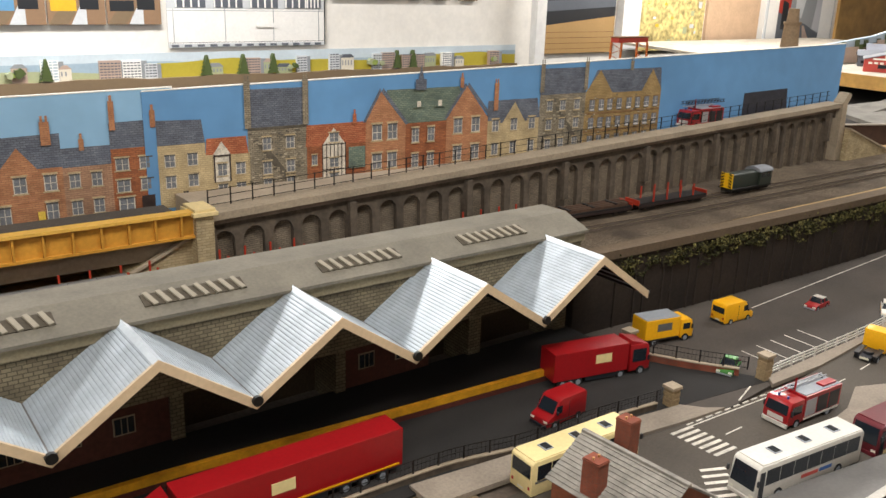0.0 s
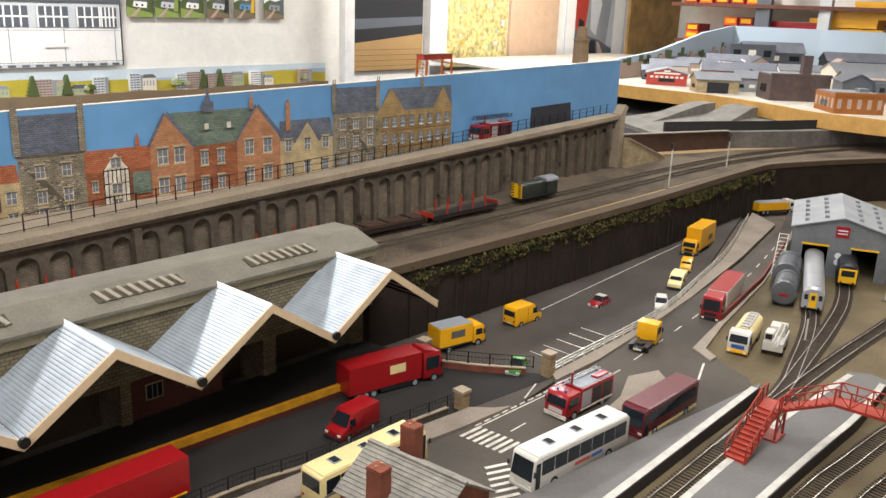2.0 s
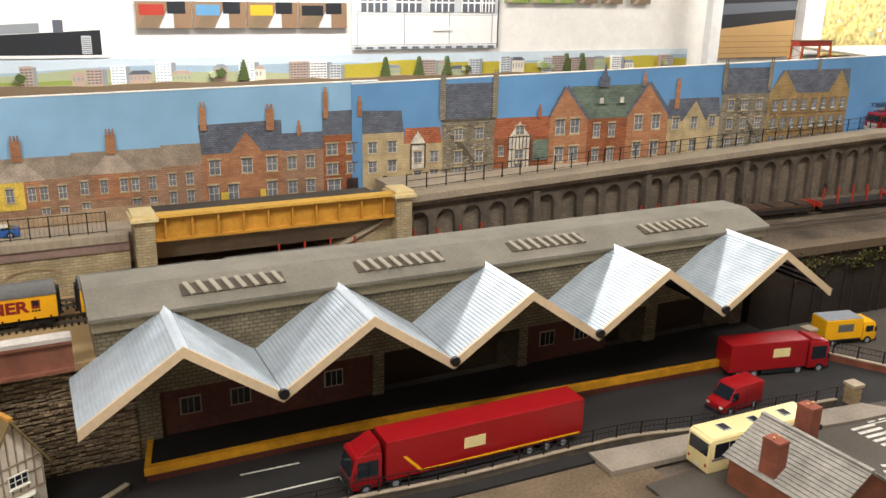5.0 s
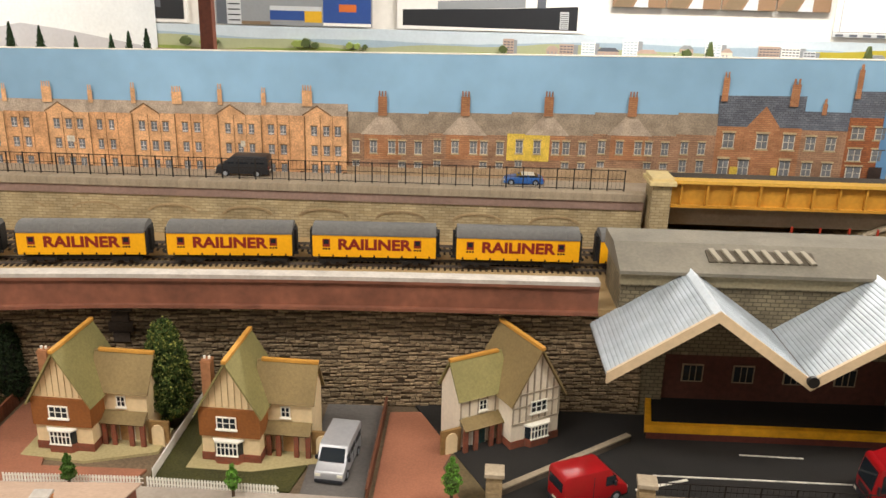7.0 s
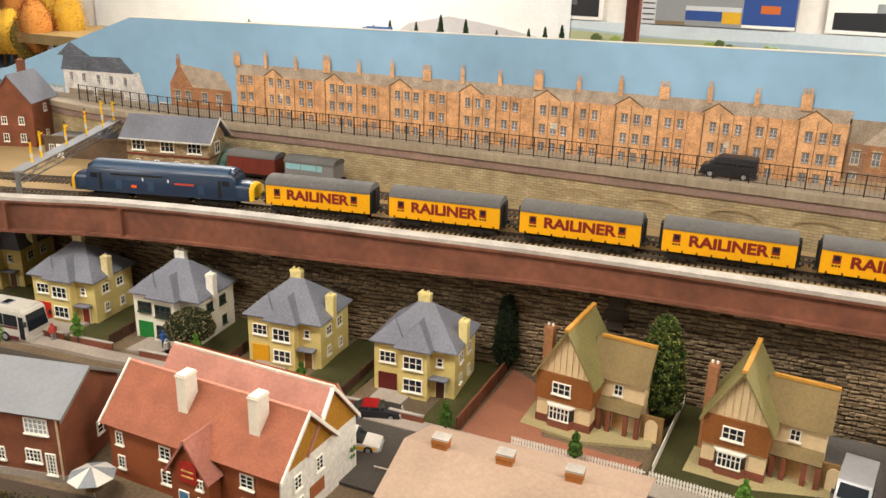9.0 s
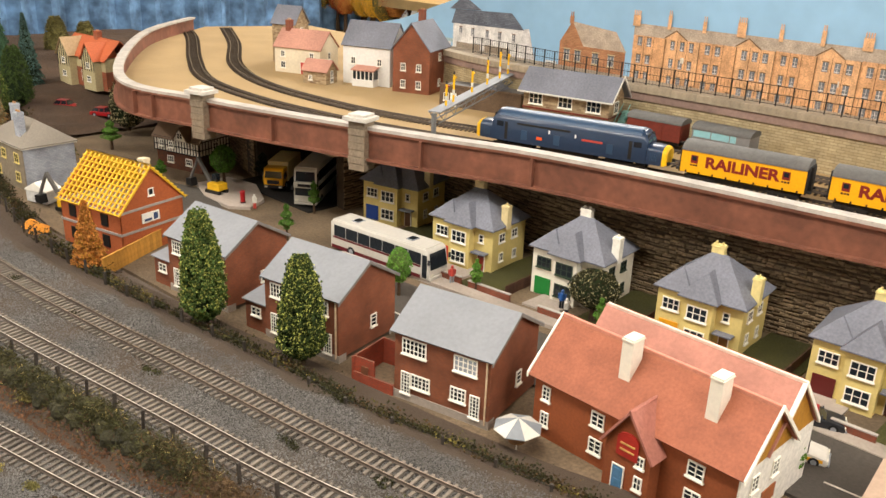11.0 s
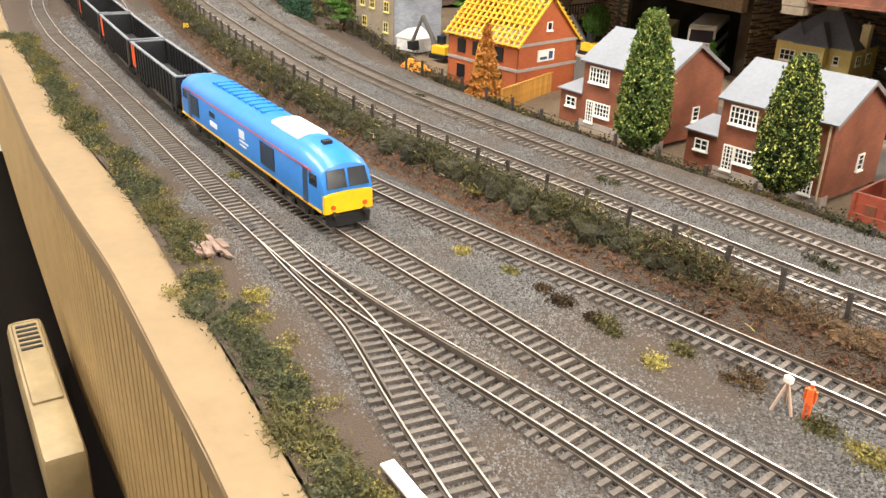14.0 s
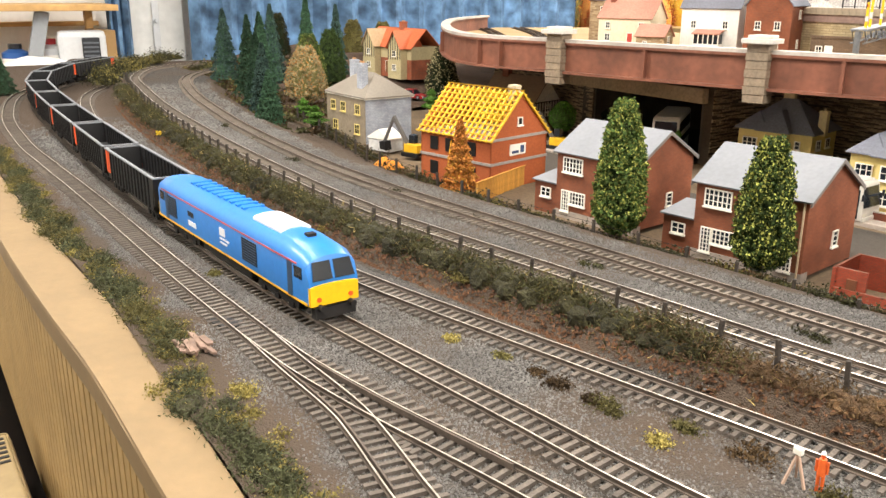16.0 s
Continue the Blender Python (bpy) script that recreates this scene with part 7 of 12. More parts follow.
def farmhouse():
    r = thing("farmhouse", -2.45, .675, .078, 6, "timbered farmhouse with orange-red tiled roofs", "house")
    OB = brickmat("farm_brick", "#a3583a", "#8e4b32", "#7d5a46")
    PL = mat("farm_plaster", "#b7a981", .8, .12)
    TR = mat("orange_tiles", "#b9603a", .75, .15, 400, .4)
    part("ground_wall", bx(B(), 0, .17, 0, .07, -.01, .030), OB, r)
    part("upper_wall", bx(B(), 0, .17, 0, .07, .030, .056), PL, r)
    b = B()
    gableroof(b, 0, .17, 0, .07, .056, .035, "x", .005)
    part("roof", b, TR, r)
    for u in (.03, .13):
        b = B()
        gable(b, u - .024, u + .024, -.016, .03, -.01, .056, .032, "y")
        part("wing", b, PL, r)
        b = B()
        gableroof(b, u - .024, u + .024, -.016, .035, .056, .032, "y", .004)
        part("wing_roof", b, TR if u > .1 else mat("tan_tiles", "#a88e6a", .75, .15), r)
        window(r, u, -.0163, .036, .014, .012, 2, 2)
        window(r, u, -.0163, .008, .014, .012, 2, 2)
        t = B()
        for k in np.linspace(-.022, .022, 6):
            bx(t, u + k - .0008, u + k + .0008, -.0168, -.016, .030, .056 + .03 * (1 - abs(k) / .024))
        part("timber", t, MATS["black_timber"], r)
    door(r, .08, -.0003, 0, .012, .023, WOODB)
    chimney(r, .09, .035, .085, .105, .014, .012, OB, 2)


farmhouse()

# ---- trains ----
NAVY = mat("navy_loco_paint", "#1c3049", .38, .06, 300, .05, stain=.12, coat=.3)
NAVYR = mat("navy_roof", "#2d455f", .4, .08, 200, .08, stain=.15)
LOCOY = mat("warning_yellow", "#eab612", .45, .05, 300, .05, stain=.08)
VANY = mat("railway_van_yellow", "#e8a80f", .5, .05, 300, .06, stain=.08)
VANR = mat("van_roof_grey", "#5f5d5a", .7, .12, 250, .2, stain=.2)
WINE = mat("dark_red_lettering", "#7a1c14", .6, .05)
UNDER = mat("black_underframe", "#191614", .7, .2, 400, .3, stain=.3)
SKYB = mat("bright_blue_paint", "#2474c0", .4, .05, 250, .05, stain=.08, coat=.3)
HATCH = mat("white_hatch", "#d9dade", .5, .06, 250, .1)
WAGB = mat("black_hopper_paint", "#1c1b1b", .6, .14, 250, .15, stain=.2)
WAGR = mat("hopper_rim", "#74777a", .6, .1, 300, .1)
WAGO = mat("orange_panel", "#e0541c", .55, .06, 300, .1)
NAMEP = mat("red_nameplate", "#b4443a", .5, .05)


def writing(name, text, size, material, parent, m, label="", squash=1.):
    cu = bpy.data.curves.new(name, "FONT")
    cu.body, cu.size, cu.extrude, cu.align_x = text, size, .00012, "CENTER"
    cu.offset = size * .04
    tmp = bpy.data.objects.new(name, cu)
    me = bpy.data.meshes.new_from_object(tmp)
    bpy.data.objects.remove(tmp)
    me.materials.clear()
    me.materials.append(material)
    o = part(name, me, material, parent, label)
    o.matrix_basis = m @ Matrix.Diagonal((squash, 1, 1, 1))
    return o


def sideface(s):
    """Turns the letter plane to stand on the side s (-1 is the -y side)."""
    return pose(0, 0, 0, 90, 0, 0) if s < 0 else pose(0, 0, 0, 90, 0, 180)


def shell(stations, n=7, p=1.):
    """Rings over x: (x, half width, bottom, side top, roof top), with an arched roof."""
    b = B()
    rings = []
    for x, w, z0, z1, z2 in stations:
        r = [(x, -w, z0), (x, -w, z1)]
        for k in range(1, n):
            a = math.pi * k / n
            r.append((x, -w * math.cos(a), z1 + (z2 - z1) * math.sin(a) ** p))
        r += [(x, w, z1), (x, w, z0)]
        rings.append([Vector(q) for q in r])
    return loft(b, rings)


def wheelset(parent, xs, r=.0062, gauge=.0083):
    for x in xs:
        b = B()
        for s in (-1, 1):
            cyl(b, x, r, s * gauge - .0012, s * gauge + .0012, r, 14, axis="y")
        cyl(b, x, r, -gauge, gauge, .001, 6, axis="y")
        part("wheelset", b, UNDER, parent)


def bogie(parent, x, half, w=.0125):
    o = part("bogie", bx(B(), x - half * .3, x + half * .3, -w, w, .006, .0085), UNDER, parent)
    for s in (-1, 1):
        b = bx(B(), x - half, x + half, s * w - .001, s * w + .001, .004, .0085)
        for u in (-.7, 0, .7):
            bx(b, x + u * half - .003, x + u * half + .003, s * w * 1.08 - .001, s * w * 1.08 + .001, .0025, .0065)
        part("side_frame", b, UNDER, o)
    wheelset(o, [x - half * .7, x, x + half * .7] if half > .022 else [x - half * .6, x + half * .6])
    return o


def on_line(line, x0, x1):
    f = yof(line)
    y0, y1 = f(x0), f(x1)
    return (x0 + x1) / 2, (y0 + y1) / 2, math.degrees(math.atan2(y1 - y0, x1 - x0))


def nosed_diesel(x, y, z, rz):
    root = thing("diesel_locomotive", x, y, z, rz, "dark blue model diesel locomotive with yellow noses on the upper track", "locomotive")
    part("body", shell([(-.099, .0172, .0115, .034, .0415), (-.094, .0175, .0115, .037, .049), (.094, .0175, .0115, .037, .049), (.099, .0172, .0115, .034, .0415)]), NAVY, root, smooth=True)
    part("roof", shell([(-.0905, .0166, .0392, .0396, .0498), (.0905, .0166, .0392, .0396, .0498)]), NAVYR, root, "blue roof skin", smooth=True)
    for s in (-1, 1):
        part("nose", shell([(s * .098, .0165, .0115, .027, .0335), (s * .112, .0162, .0115, .027, .0335), (s * .117, .0155, .0115, .026, .0325)]), NAVY, root, smooth=True)
        part("nose_end", shell([(s * .1168, .0157, .0112, .0262, .0328), (s * .120, .0152, .0115, .0258, .032), (s * .1222, .0135, .0125, .024, .030)]), LOCOY, root, "yellow warning end", smooth=True)
        b = B()
        for k in (-1, 1):
            q = [Vector((s * .0968 + s * .0022 * 0, k * .002, .0355)), Vector((s * .0968, k * .0135, .0355)), Vector((s * .0945, k * .012, .0445)), Vector((s * .0945, k * .002, .0455))]
            q = [v + Vector((s * .0022, 0, 0)) for v in q]
            loft(b, [q, [v + Vector((s * .0008, 0, 0)) for v in q]])
        part("windscreen", b, GLASS, root)
        for k in (-1, 1):
            part("cab_window", bx(B(), s * .088 - .0045, s * .088 + .0045, k * .0176 - .0002, k * .0176 + .0003, .0292, .0355), GLASS, root)
            part("cab_door", bx(B(), s * .0795 - .002, s * .0795 + .002, k * .0176 - .0002, k * .0176 + .0002, .014, .0355), UNDER, root)
            b = B()
            for i in range(4):
                bx(b, s * (.1035 + .0022 * i) - .0005, s * (.1035 + .0022 * i) + .0005, k * .0164 - .0003, k * .0164 + .0003, .016, .025)
            part("nose_grille", b, NAVYR, root)
            part("buffer", cyl(B(), k * .0105, .0145, s * .121, s * .1255, .0018, 10, axis="x"), UNDER, root)
        bogie(root, s * .072, .026)
    for k in (-1, 1):
        part("nameplate", bx(B(), .02, .046, k * .0177 - .0002, k * .0177 + .0002, .0265, .029), NAMEP, root, "red nameplate")
        part("badge", bx(B(), -.038, -.031, k * .0177 - .0002, k * .0177 + .0002, .019, .0225), WAGO, root, "small orange badge")
        for u in (-.022, .012):
            part("panel", bx(B(), u - .001, u + .001, k * .0177 - .0002, k * .0177 + .0002, .0285, .0325), HATCH, root, "pale marking")
        part("side_grille", bx(B(), -.065, .005, k * .0177 - .0002, k * .0177 + .0002, .034, .0362), UNDER, root)
        for u in (-.055, -.012, .055):
            part("body_panel", bx(B(), u - .004, u + .004, k * .0177 - .0002, k * .0177 + .00015, .016, .028), NAVYR, root)
    b = bx(B(), -.035, .035, -.012, .012, .004, .0115)
    part("fuel_tank", b, UNDER, root, bevel=.0015)


def railiner(x, y, z, rz):
    root = thing("parcels_van", x, y, z, rz, "yellow railway van with dark red lettering and grey arched roof", "railway wagon", "yellow train vans")
    L = .067
    part("body", bx(B(), -L, L, -.0165, .0165, .011, .037), VANY, root, bevel=.0004)
    part("roof", shell([(-L, .0172, .0355, .0372, .0455), (L, .0172, .0355, .0372, .0455)]), VANR, root, "grey arched roof", smooth=True)
    b = B()
    for i in range(1, 9):
        u = -L + 2 * L * i / 9
        rr = []
        for dx in (-.0004, .0004):
            rr.append([Vector((u + dx, -.0176 * math.cos(math.pi * k / 7), .0372 + .0087 * math.sin(math.pi * k / 7))) for k in range(8)])
        loft(b, rr)
    part("roof_rib", b, VANR, root)
    for s in (-1, 1):
        part("end", bx(B(), s * L - .0008 + s * .0006, s * L + .0008 + s * .0006, -.0162, .0162, .0105, .0375), UNDER, root, "black end")
        part("gangway", bx(B(), min(s * L, s * (L + .004)), max(s * L, s * (L + .004)), -.006, .006, .0115, .038), UNDER, root)
        part("buffer", cyl(B(), -.0105, .0125, s * (L + .001), s * (L + .006), .0016, 8, axis="x"), UNDER, root)
        part("buffer", cyl(B(), .0105, .0125, s * (L + .001), s * (L + .006), .0016, 8, axis="x"), UNDER, root)
        bogie(root, s * .045, .017)
        writing("lettering", "RAILINER", .0165, WINE, root, Matrix.Translation((0, s * .0167, .0200)) @ sideface(s), "dark red lettering", 1.16)
        for u in (-.052, .047):
            d = part("door_window", bx(B(), u - .004, u + .004, s * .0166 - .0002, s * .0166 + .0002, .0225, .0315), WINE, root)
            part("pane", bx(B(), u - .0026, u + .0026, s * .0168 - .0002, s * .0168 + .0003, .0255, .0305), GLASS, d)
            b = B()
            for j in (-.003, 0, .003):
                bx(b, u + j - .0011, u + j + .0011, s * .0166 - .0002, s * .0166 + .0002, .0192, .021)
            part("marking", b, UNDER, root)
        for i in range(9):
            u = -.06 + .015 * i
            part("step", bx(B(), u - .0009, u + .0009, s * .0166 - .0002, s * .0166 + .0004, .0108, .0135), UNDER, root)
    part("underframe", bx(B(), -.028, .028, -.012, .012, .0045, .011), UNDER, root)


writing("number", "50", .0075, mat("sign_yellow", "#e0bc2c", .5, .05), bpy.data.objects["speed_board"], Matrix.Translation((0, -.0002, .0110)) @ pose(0, 0, 0, 90, 0, 0), "yellow number")
nosed_diesel(*on_line(U1, -1.255, -1.015)[:2], UP + .003, on_line(U1, -1.255, -1.015)[2])
for i in range(8):
    u0 = -1.0 + .1565 * i
    cx, cy, a = on_line(U1, u0, u0 + .134)
    railiner(cx, cy, UP + .003, a)


def modern_diesel(x, y, z, rz):
    """Front looks along +x."""
    root = thing("freight_locomotive", x, y, z, rz, "bright blue model freight locomotive with yellow front", "locomotive")
    L = .137
    st = [(-L, .0165, .013, .033, .0405), (-L + .004, .0175, .013, .0365, .0455), (-L + .03, .0178, .013, .038, .0495),
          (L - .034, .0178, .013, .038, .0495), (L - .012, .0178, .013, .037, .047), (L - .004, .0172, .013, .035, .0425), (L, .0168, .013, .027, .029)]
    part("body", shell(st), SKYB, root, smooth=True)
    for s in (-1, 1):
        q = .0005
        e = [(s * (L - .001), .0171, .0125, .0245, .0262), (s * (L + .0012), .0166, .0125, .0242, .0258)]
        part("nose_panel", shell(e), LOCOY, root, "yellow front panel", smooth=True)
        for k in (-1, 1):
            d0, d1 = Vector((s * (L + .0002), 0, .0282)), Vector((s * (L - .0036), 0, .0392))
            r = [d0 + Vector((0, k * .001, 0)), d0 + Vector((0, k * .0145, 0)), d1 + Vector((0, k * .013, 0)), d1 + Vector((0, k * .001, 0))]
            part("windscreen", loft(B(), [r, [v + Vector((s * .0008, 0, .0003)) for v in r]]), GLASS, root)
            part("headlight", cyl(B(), k * .011, .0165, s * L, s * (L + .0018), .0016, 10, axis="x"), WAGO, root)
            part("buffer", cyl(B(), k * .0105, .0115, s * L, s * (L + .006), .002, 10, axis="x"), UNDER, root)
            part("cab_window", bx(B(), s * (L - .013) - .005, s * (L - .013) + .005, k * .0178 - .0002, k * .0178 + .0003, .028, .0355), GLASS, root)
            part("cab_door", bx(B(), s * (L - .024) - .0035, s * (L - .024) + .0035, k * .0178 - .0002, k * .0178 + .0001, .0135, .0365), NAVYR, root)
        bogie(root, s * .085, .030)
    for k in (-1, 1):
        for u, h in ((-.1, .010), (.052, .012)):
            g = part("side_grille", bx(B(), u - h, u + h, k * .0179 - .0003, k * .0179 + .0002, .0185, .0345), UNDER, root)
            b = B()
            for i in range(8):
                bx(b, u - h, u + h, k * .0182 - .0002, k * .0182 + .0001, .0195 + i * .0019, .0202 + i * .0019)
            part("louvre", b, NAVYR, g)
        part("logo", bx(B(), .000, .010, k * .0179 - .0002, k * .0179 + .0002, .0265, .0325), HATCH, root, "white emblem bar")
        for i in range(2):
            part("marking", bx(B(), .0, .017 - .004 * i, k * .0179 - .0002, k * .0179 + .0002, .0235 - .003 * i, .0248 - .003 * i), HATCH, root, "white bar")
        part("plate", bx(B(), -.064, -.052, k * .0179 - .0002, k * .0179 + .0002, .027, .031), UNDER, root)
        part("plate", bx(B(), -.064, -.048, k * .0179 - .0002, k * .0179 + .0002, .0195, .0235), HATCH, root)
        part("stripe", bx(B(), -L + .002, L - .002, k * .0178 - .0002, k * .0178 + .0004, .0128, .0142), VANY, root, "thin orange stripe")
        part("cantrail", bx(B(), -L + .012, L - .014, k * .0179 - .0002, k * .0179 + .0002, .0366, .0376), NAMEP, root, "thin red stripe")
    part("roof_hatch", shell([(.046, .011, .045, .0485, .0508), (.088, .011, .045, .0485, .0508)]), HATCH, root, "white roof hatch", smooth=True)
    part("roof_horn", bx(B(), .106, .111, -.003, .003, .047, .0505), UNDER, root)
    b = B()
    for i in range(10):
        bx(b, -.08 + i * .011, -.0755 + i * .011, -.008, .008, .0484, .0499)
    part("roof_vent", b, SKYB, root)
    part("fuel_tank", bx(B(), -.045, .045, -.0145, .0145, .004, .0128), UNDER, root, bevel=.002)
    part("snow_plough", bx(B(), L - .004, L + .002, -.014, .014, .004, .011), UNDER, root)


def hopper(x, y, z, rz):
    root = thing("hopper_wagon", x, y, z, rz, "empty black open hopper wagon with orange end panel", "railway wagon", "black hopper wagons")
    L, w = .086, .0172
    b = B()
    z0, z1 = .012, .0405
    for s in (-1, 1):
        prism(b, [(-L, z1), (L, z1), (L - .006, z0), (-L + .006, z0)], s * w - .0006, s * w + .0006, "y")
        m = Matrix.Translation((s * L, 0, 0))
        bx(b, s * L - .0012 - (s > 0) * .003, s * L + .0012 - (s > 0) * .003, -w, w, z0 + .004, z1)
    bx(b, -L + .006, L - .006, -w, w, z0, z0 + .006)
    part("hopper_body", b, WAGB, root)
    b = B()
    for s in (-1, 1):
        bx(b, -L - .001, L + .001, s * w - .0014, s * w + .0014, z1, z1 + .0013)
        bx(b, s * L - .0014, s * L + .0014, -w + .0014, w - .0014, z1, z1 + .0013)
    part("rim", b, WAGR, root, "grey worn top rim")
    for s in (-1, 1):
        for i in range(13):
            u = -L + .022 + i * .0112
            part("rib", bx(B(), u - .0009, u + .0009, s * w - .002, s * w + .002, z0 + .001, z1), WAGB, root)
        for u in (-L + .0045, -L + .0125):
            part("end_panel", bx(B(), u - .0026, u + .0026, s * (w + .0004) - .0006, s * (w + .0004) + .0006, z0 + .006, z1 - .001), WAGO, root, "orange panel")
        part("buffer", cyl(B(), -.0105, .012, s * L, s * (L + .006), .0018, 8, axis="x"), UNDER, root)
        part("buffer", cyl(B(), .0105, .012, s * L, s * (L + .006), .0018, 8, axis="x"), UNDER, root)
        bogie(root, s * .062, .017)
    part("end_plate", bx(B(), -L - .0018, -L - .0012, -.009, .009, z0 + .006, z1 - .002), WAGO, root, "orange end plate")
    part("underframe", bx(B(), -L + .002, L - .002, -.008, .008, .008, .0118), UNDER, root)




def along(line, xstart, lengths):
    """Centres and headings of vehicles laid one behind another from a start abscissa towards the left end of a line."""
    q, t = smoothline(line, .002)
    k = int(np.argmin(np.abs(q[:, 0] - xstart)))
    out = []
    for L, gap in lengths:
        n = int(L / .002)
        a, b = q[k], q[max(k - n, 0)]
        out.append(((a[0] + b[0]) / 2, (a[1] + b[1]) / 2, math.degrees(math.atan2(a[1] - b[1], a[0] - b[0]))))
        k = max(k - n - int(gap / .002), 0)
    return out


for i, (cx, cy, a) in enumerate(along(F3, -1.162, [(.276, .008)] + [(.174, .012)] * 8)):
    (modern_diesel if i == 0 else hopper)(cx, cy, FRONT + .0035, a)

# ---- wagons on the upper sidings ----
GREYV = mat("van_grey", "#7d7c7b", .6, .08, 250, .1, stain=.15)
PALEB = mat("pale_blue_panel", "#86b6bd", .55, .06, 250, .1)
OXIDE = mat("oxide_brown", "#6e2a1c", .65, .14, 250, .15, stain=.2)
SHUNTG = mat("shunter_green", "#262b23", .5, .08, 250, .1, stain=.15)
REDW = mat("wagon_red", "#a5341f", .55, .1, 250, .1, stain=.15)


def box_van(x, y, z, rz, body, roof, label, panel=None):
    root = thing("box_van", x, y, z, rz, label, "railway wagon", "siding wagons")
    part("body", bx(B(), -.037, .037, -.0155, .0155, .0105, .034), body, root, bevel=.0005)
    part("roof", shell([(-.038, .0163, .033, .0345, .0405), (.038, .0163, .033, .0345, .0405)]), roof, root, smooth=True)
    for s in (-1, 1):
        if panel:
            part("panel", bx(B(), -.035, .02, s * .0156 - .0002, s * .0156 + .0002, .024, .032), panel, root, "pale blue panel")
        for u in (-.012, .012):
            part("door_rail", bx(B(), u - .0006, u + .0006, s * .0158 - .0003, s * .0158 + .0003, .011, .033), body, root)
        part("buffer", cyl(B(), -.0105, .0125, s * .037, s * .043, .0016, 8, axis="x"), UNDER, root)
        part("buffer", cyl(B(), .0105, .0125, s * .037, s * .043, .0016, 8, axis="x"), UNDER, root)
    part("underframe", bx(B(), -.036, .036, -.012, .012, .006, .0105), UNDER, root)
    wheelset(root, (-.02, .02))


for u, (bd, rf, lb, pn) in ((-1.015, (GREYV, VANR, "grey model box van with pale blue upper panel", PALEB)), (-1.105, (OXIDE, VANR, "reddish brown model box van beside the signal box", None))):
    cx, cy, a = on_line(SID, u - .036, u + .036)
    box_van(cx, cy, UP + .003, a, bd, rf, lb, pn)


def shunter(x, y, z, rz):
    root = thing("shunting_locomotive", x, y, z, rz, "small dark green diesel shunter with yellow and black striped end", "locomotive")
    part("bonnet", shell([(-.055, .012, .0115, .034, .039), (.02, .012, .0115, .034, .039)]), SHUNTG, root, smooth=True)
    part("cab", shell([(.02, .0165, .0115, .036, .043), (.055, .0165, .0115, .036, .043)]), SHUNTG, root, smooth=True)
    e = part("end_panel", bx(B(), -.0575, -.055, -.0125, .0125, .0115, .0385), LOCOY, root, "yellow end with black stripes")
    for k in (-1, 1):
        for i in range(5):
            zz = .012 + i * .0055
            part("stripe", loft(B(), [[Vector((x_, k * .012, zz)), Vector((x_, k * .012, zz + .0028)), Vector((x_, k * .005, zz + .0055)), Vector((x_, k * .005, zz + .0027))] for x_ in (-.0579, -.0573)]), BLACK, e)
        for u in (.029, .046):
            part("cab_window", bx(B(), u - .005, u + .005, k * .0166 - .0002, k * .0166 + .0003, .0265, .035), GLASS, root)
        part("footplate", bx(B(), -.057, .057, k * .0145 - .002, k * .0145 + .002, .0095, .0115), UNDER, root)
    part("cab_roof", shell([(.018, .0172, .036, .0372, .0442), (.058, .0172, .036, .0372, .0442)]), PALEROOF, root, "pale cab roof", smooth=True)
    part("underframe", bx(B(), -.054, .054, -.012, .012, .004, .0095), UNDER, root)
    wheelset(root, (-.03, 0, .03), .0085)


def flat_wagon(x, y, z, rz, load):
    root = thing("bolster_wagon", x, y, z, rz, "long flat bogie wagon with red stakes beside the arched wall", "railway wagon", "flat wagons")
    L = .085
    part("deck", bx(B(), -L, L, -.0155, .0155, .0105, .0135), UNDER, root)
    for s in (-1, 1):
        part("end_board", bx(B(), s * L - .0012, s * L + .0012, -.0155, .0155, .0105, .019), REDW, root, "red end board")
        part("solebar", bx(B(), -L, L, s * .015 - .0008, s * .015 + .0008, .0065, .0105), mat("wagon_black_brown", "#2c1d18", .7, .2, 250, .15), root)
        bogie(root, s * .06, .017)
        if not load:
            for u in (-.05, -.017, .017, .05):
                part("stake", bx(B(), u - .0011, u + .0011, s * .0145 - .0011, s * .0145 + .0011, .0135, .034), REDW, root, "red stake")
    if load:
        rg = random.Random(5)
        for i in range(6):
            yy = -.012 + i * .0045
            u = rg.uniform(-.006, .006)
            part("load_plank", bx(B(), -.076 + u, .076 + u, yy - .002, yy + .002, .0138, .0185 + .001 * (i % 2)), mat("old_load_timber", "#4a3526", .8, .3, 90, .3), root)
        for u in (-.05, 0, .05):
            part("bolster", bx(B(), u - .0025, u + .0025, -.0145, .0145, .0185, .0205), UNDER, root)


for u, ld in ((.225, False), (.41, False), (.595, True), (.78, False), (.965, True), (1.15, False)):
    cx, cy, a = on_line(U2, u - .085, u + .085)
    flat_wagon(cx, cy, UP + .003, a, ld)
cx, cy, a = on_line(U2, 1.31, 1.42)
shunter(cx, cy, UP + .003, a)

# ---- road vehicles ----
VRED = mat("mail_red_paint", "#951318", .35, .06, 250, .03, stain=.08, coat=.4)
VWHITE = mat("vehicle_white", "#cbc6bb", .4, .05, 250, .03, stain=.08, coat=.3)
VYEL = mat("vehicle_yellow", "#eeae0c", .4, .05, 250, .03, stain=.06, coat=.3)
VCREAM = mat("vehicle_cream", "#e3cf94", .45, .05, 250, .03, stain=.08, coat=.2)
VMAR = mat("vehicle_maroon", "#5d1a22", .4, .06, 250, .03, stain=.1, coat=.3)
VSIL = mat("vehicle_silver", "#a9a9ab", .35, .05, 250, .03, metal=.3, stain=.1)
VGREY = mat("vehicle_grey", "#8d9196", .5, .06, 250, .05, stain=.12)
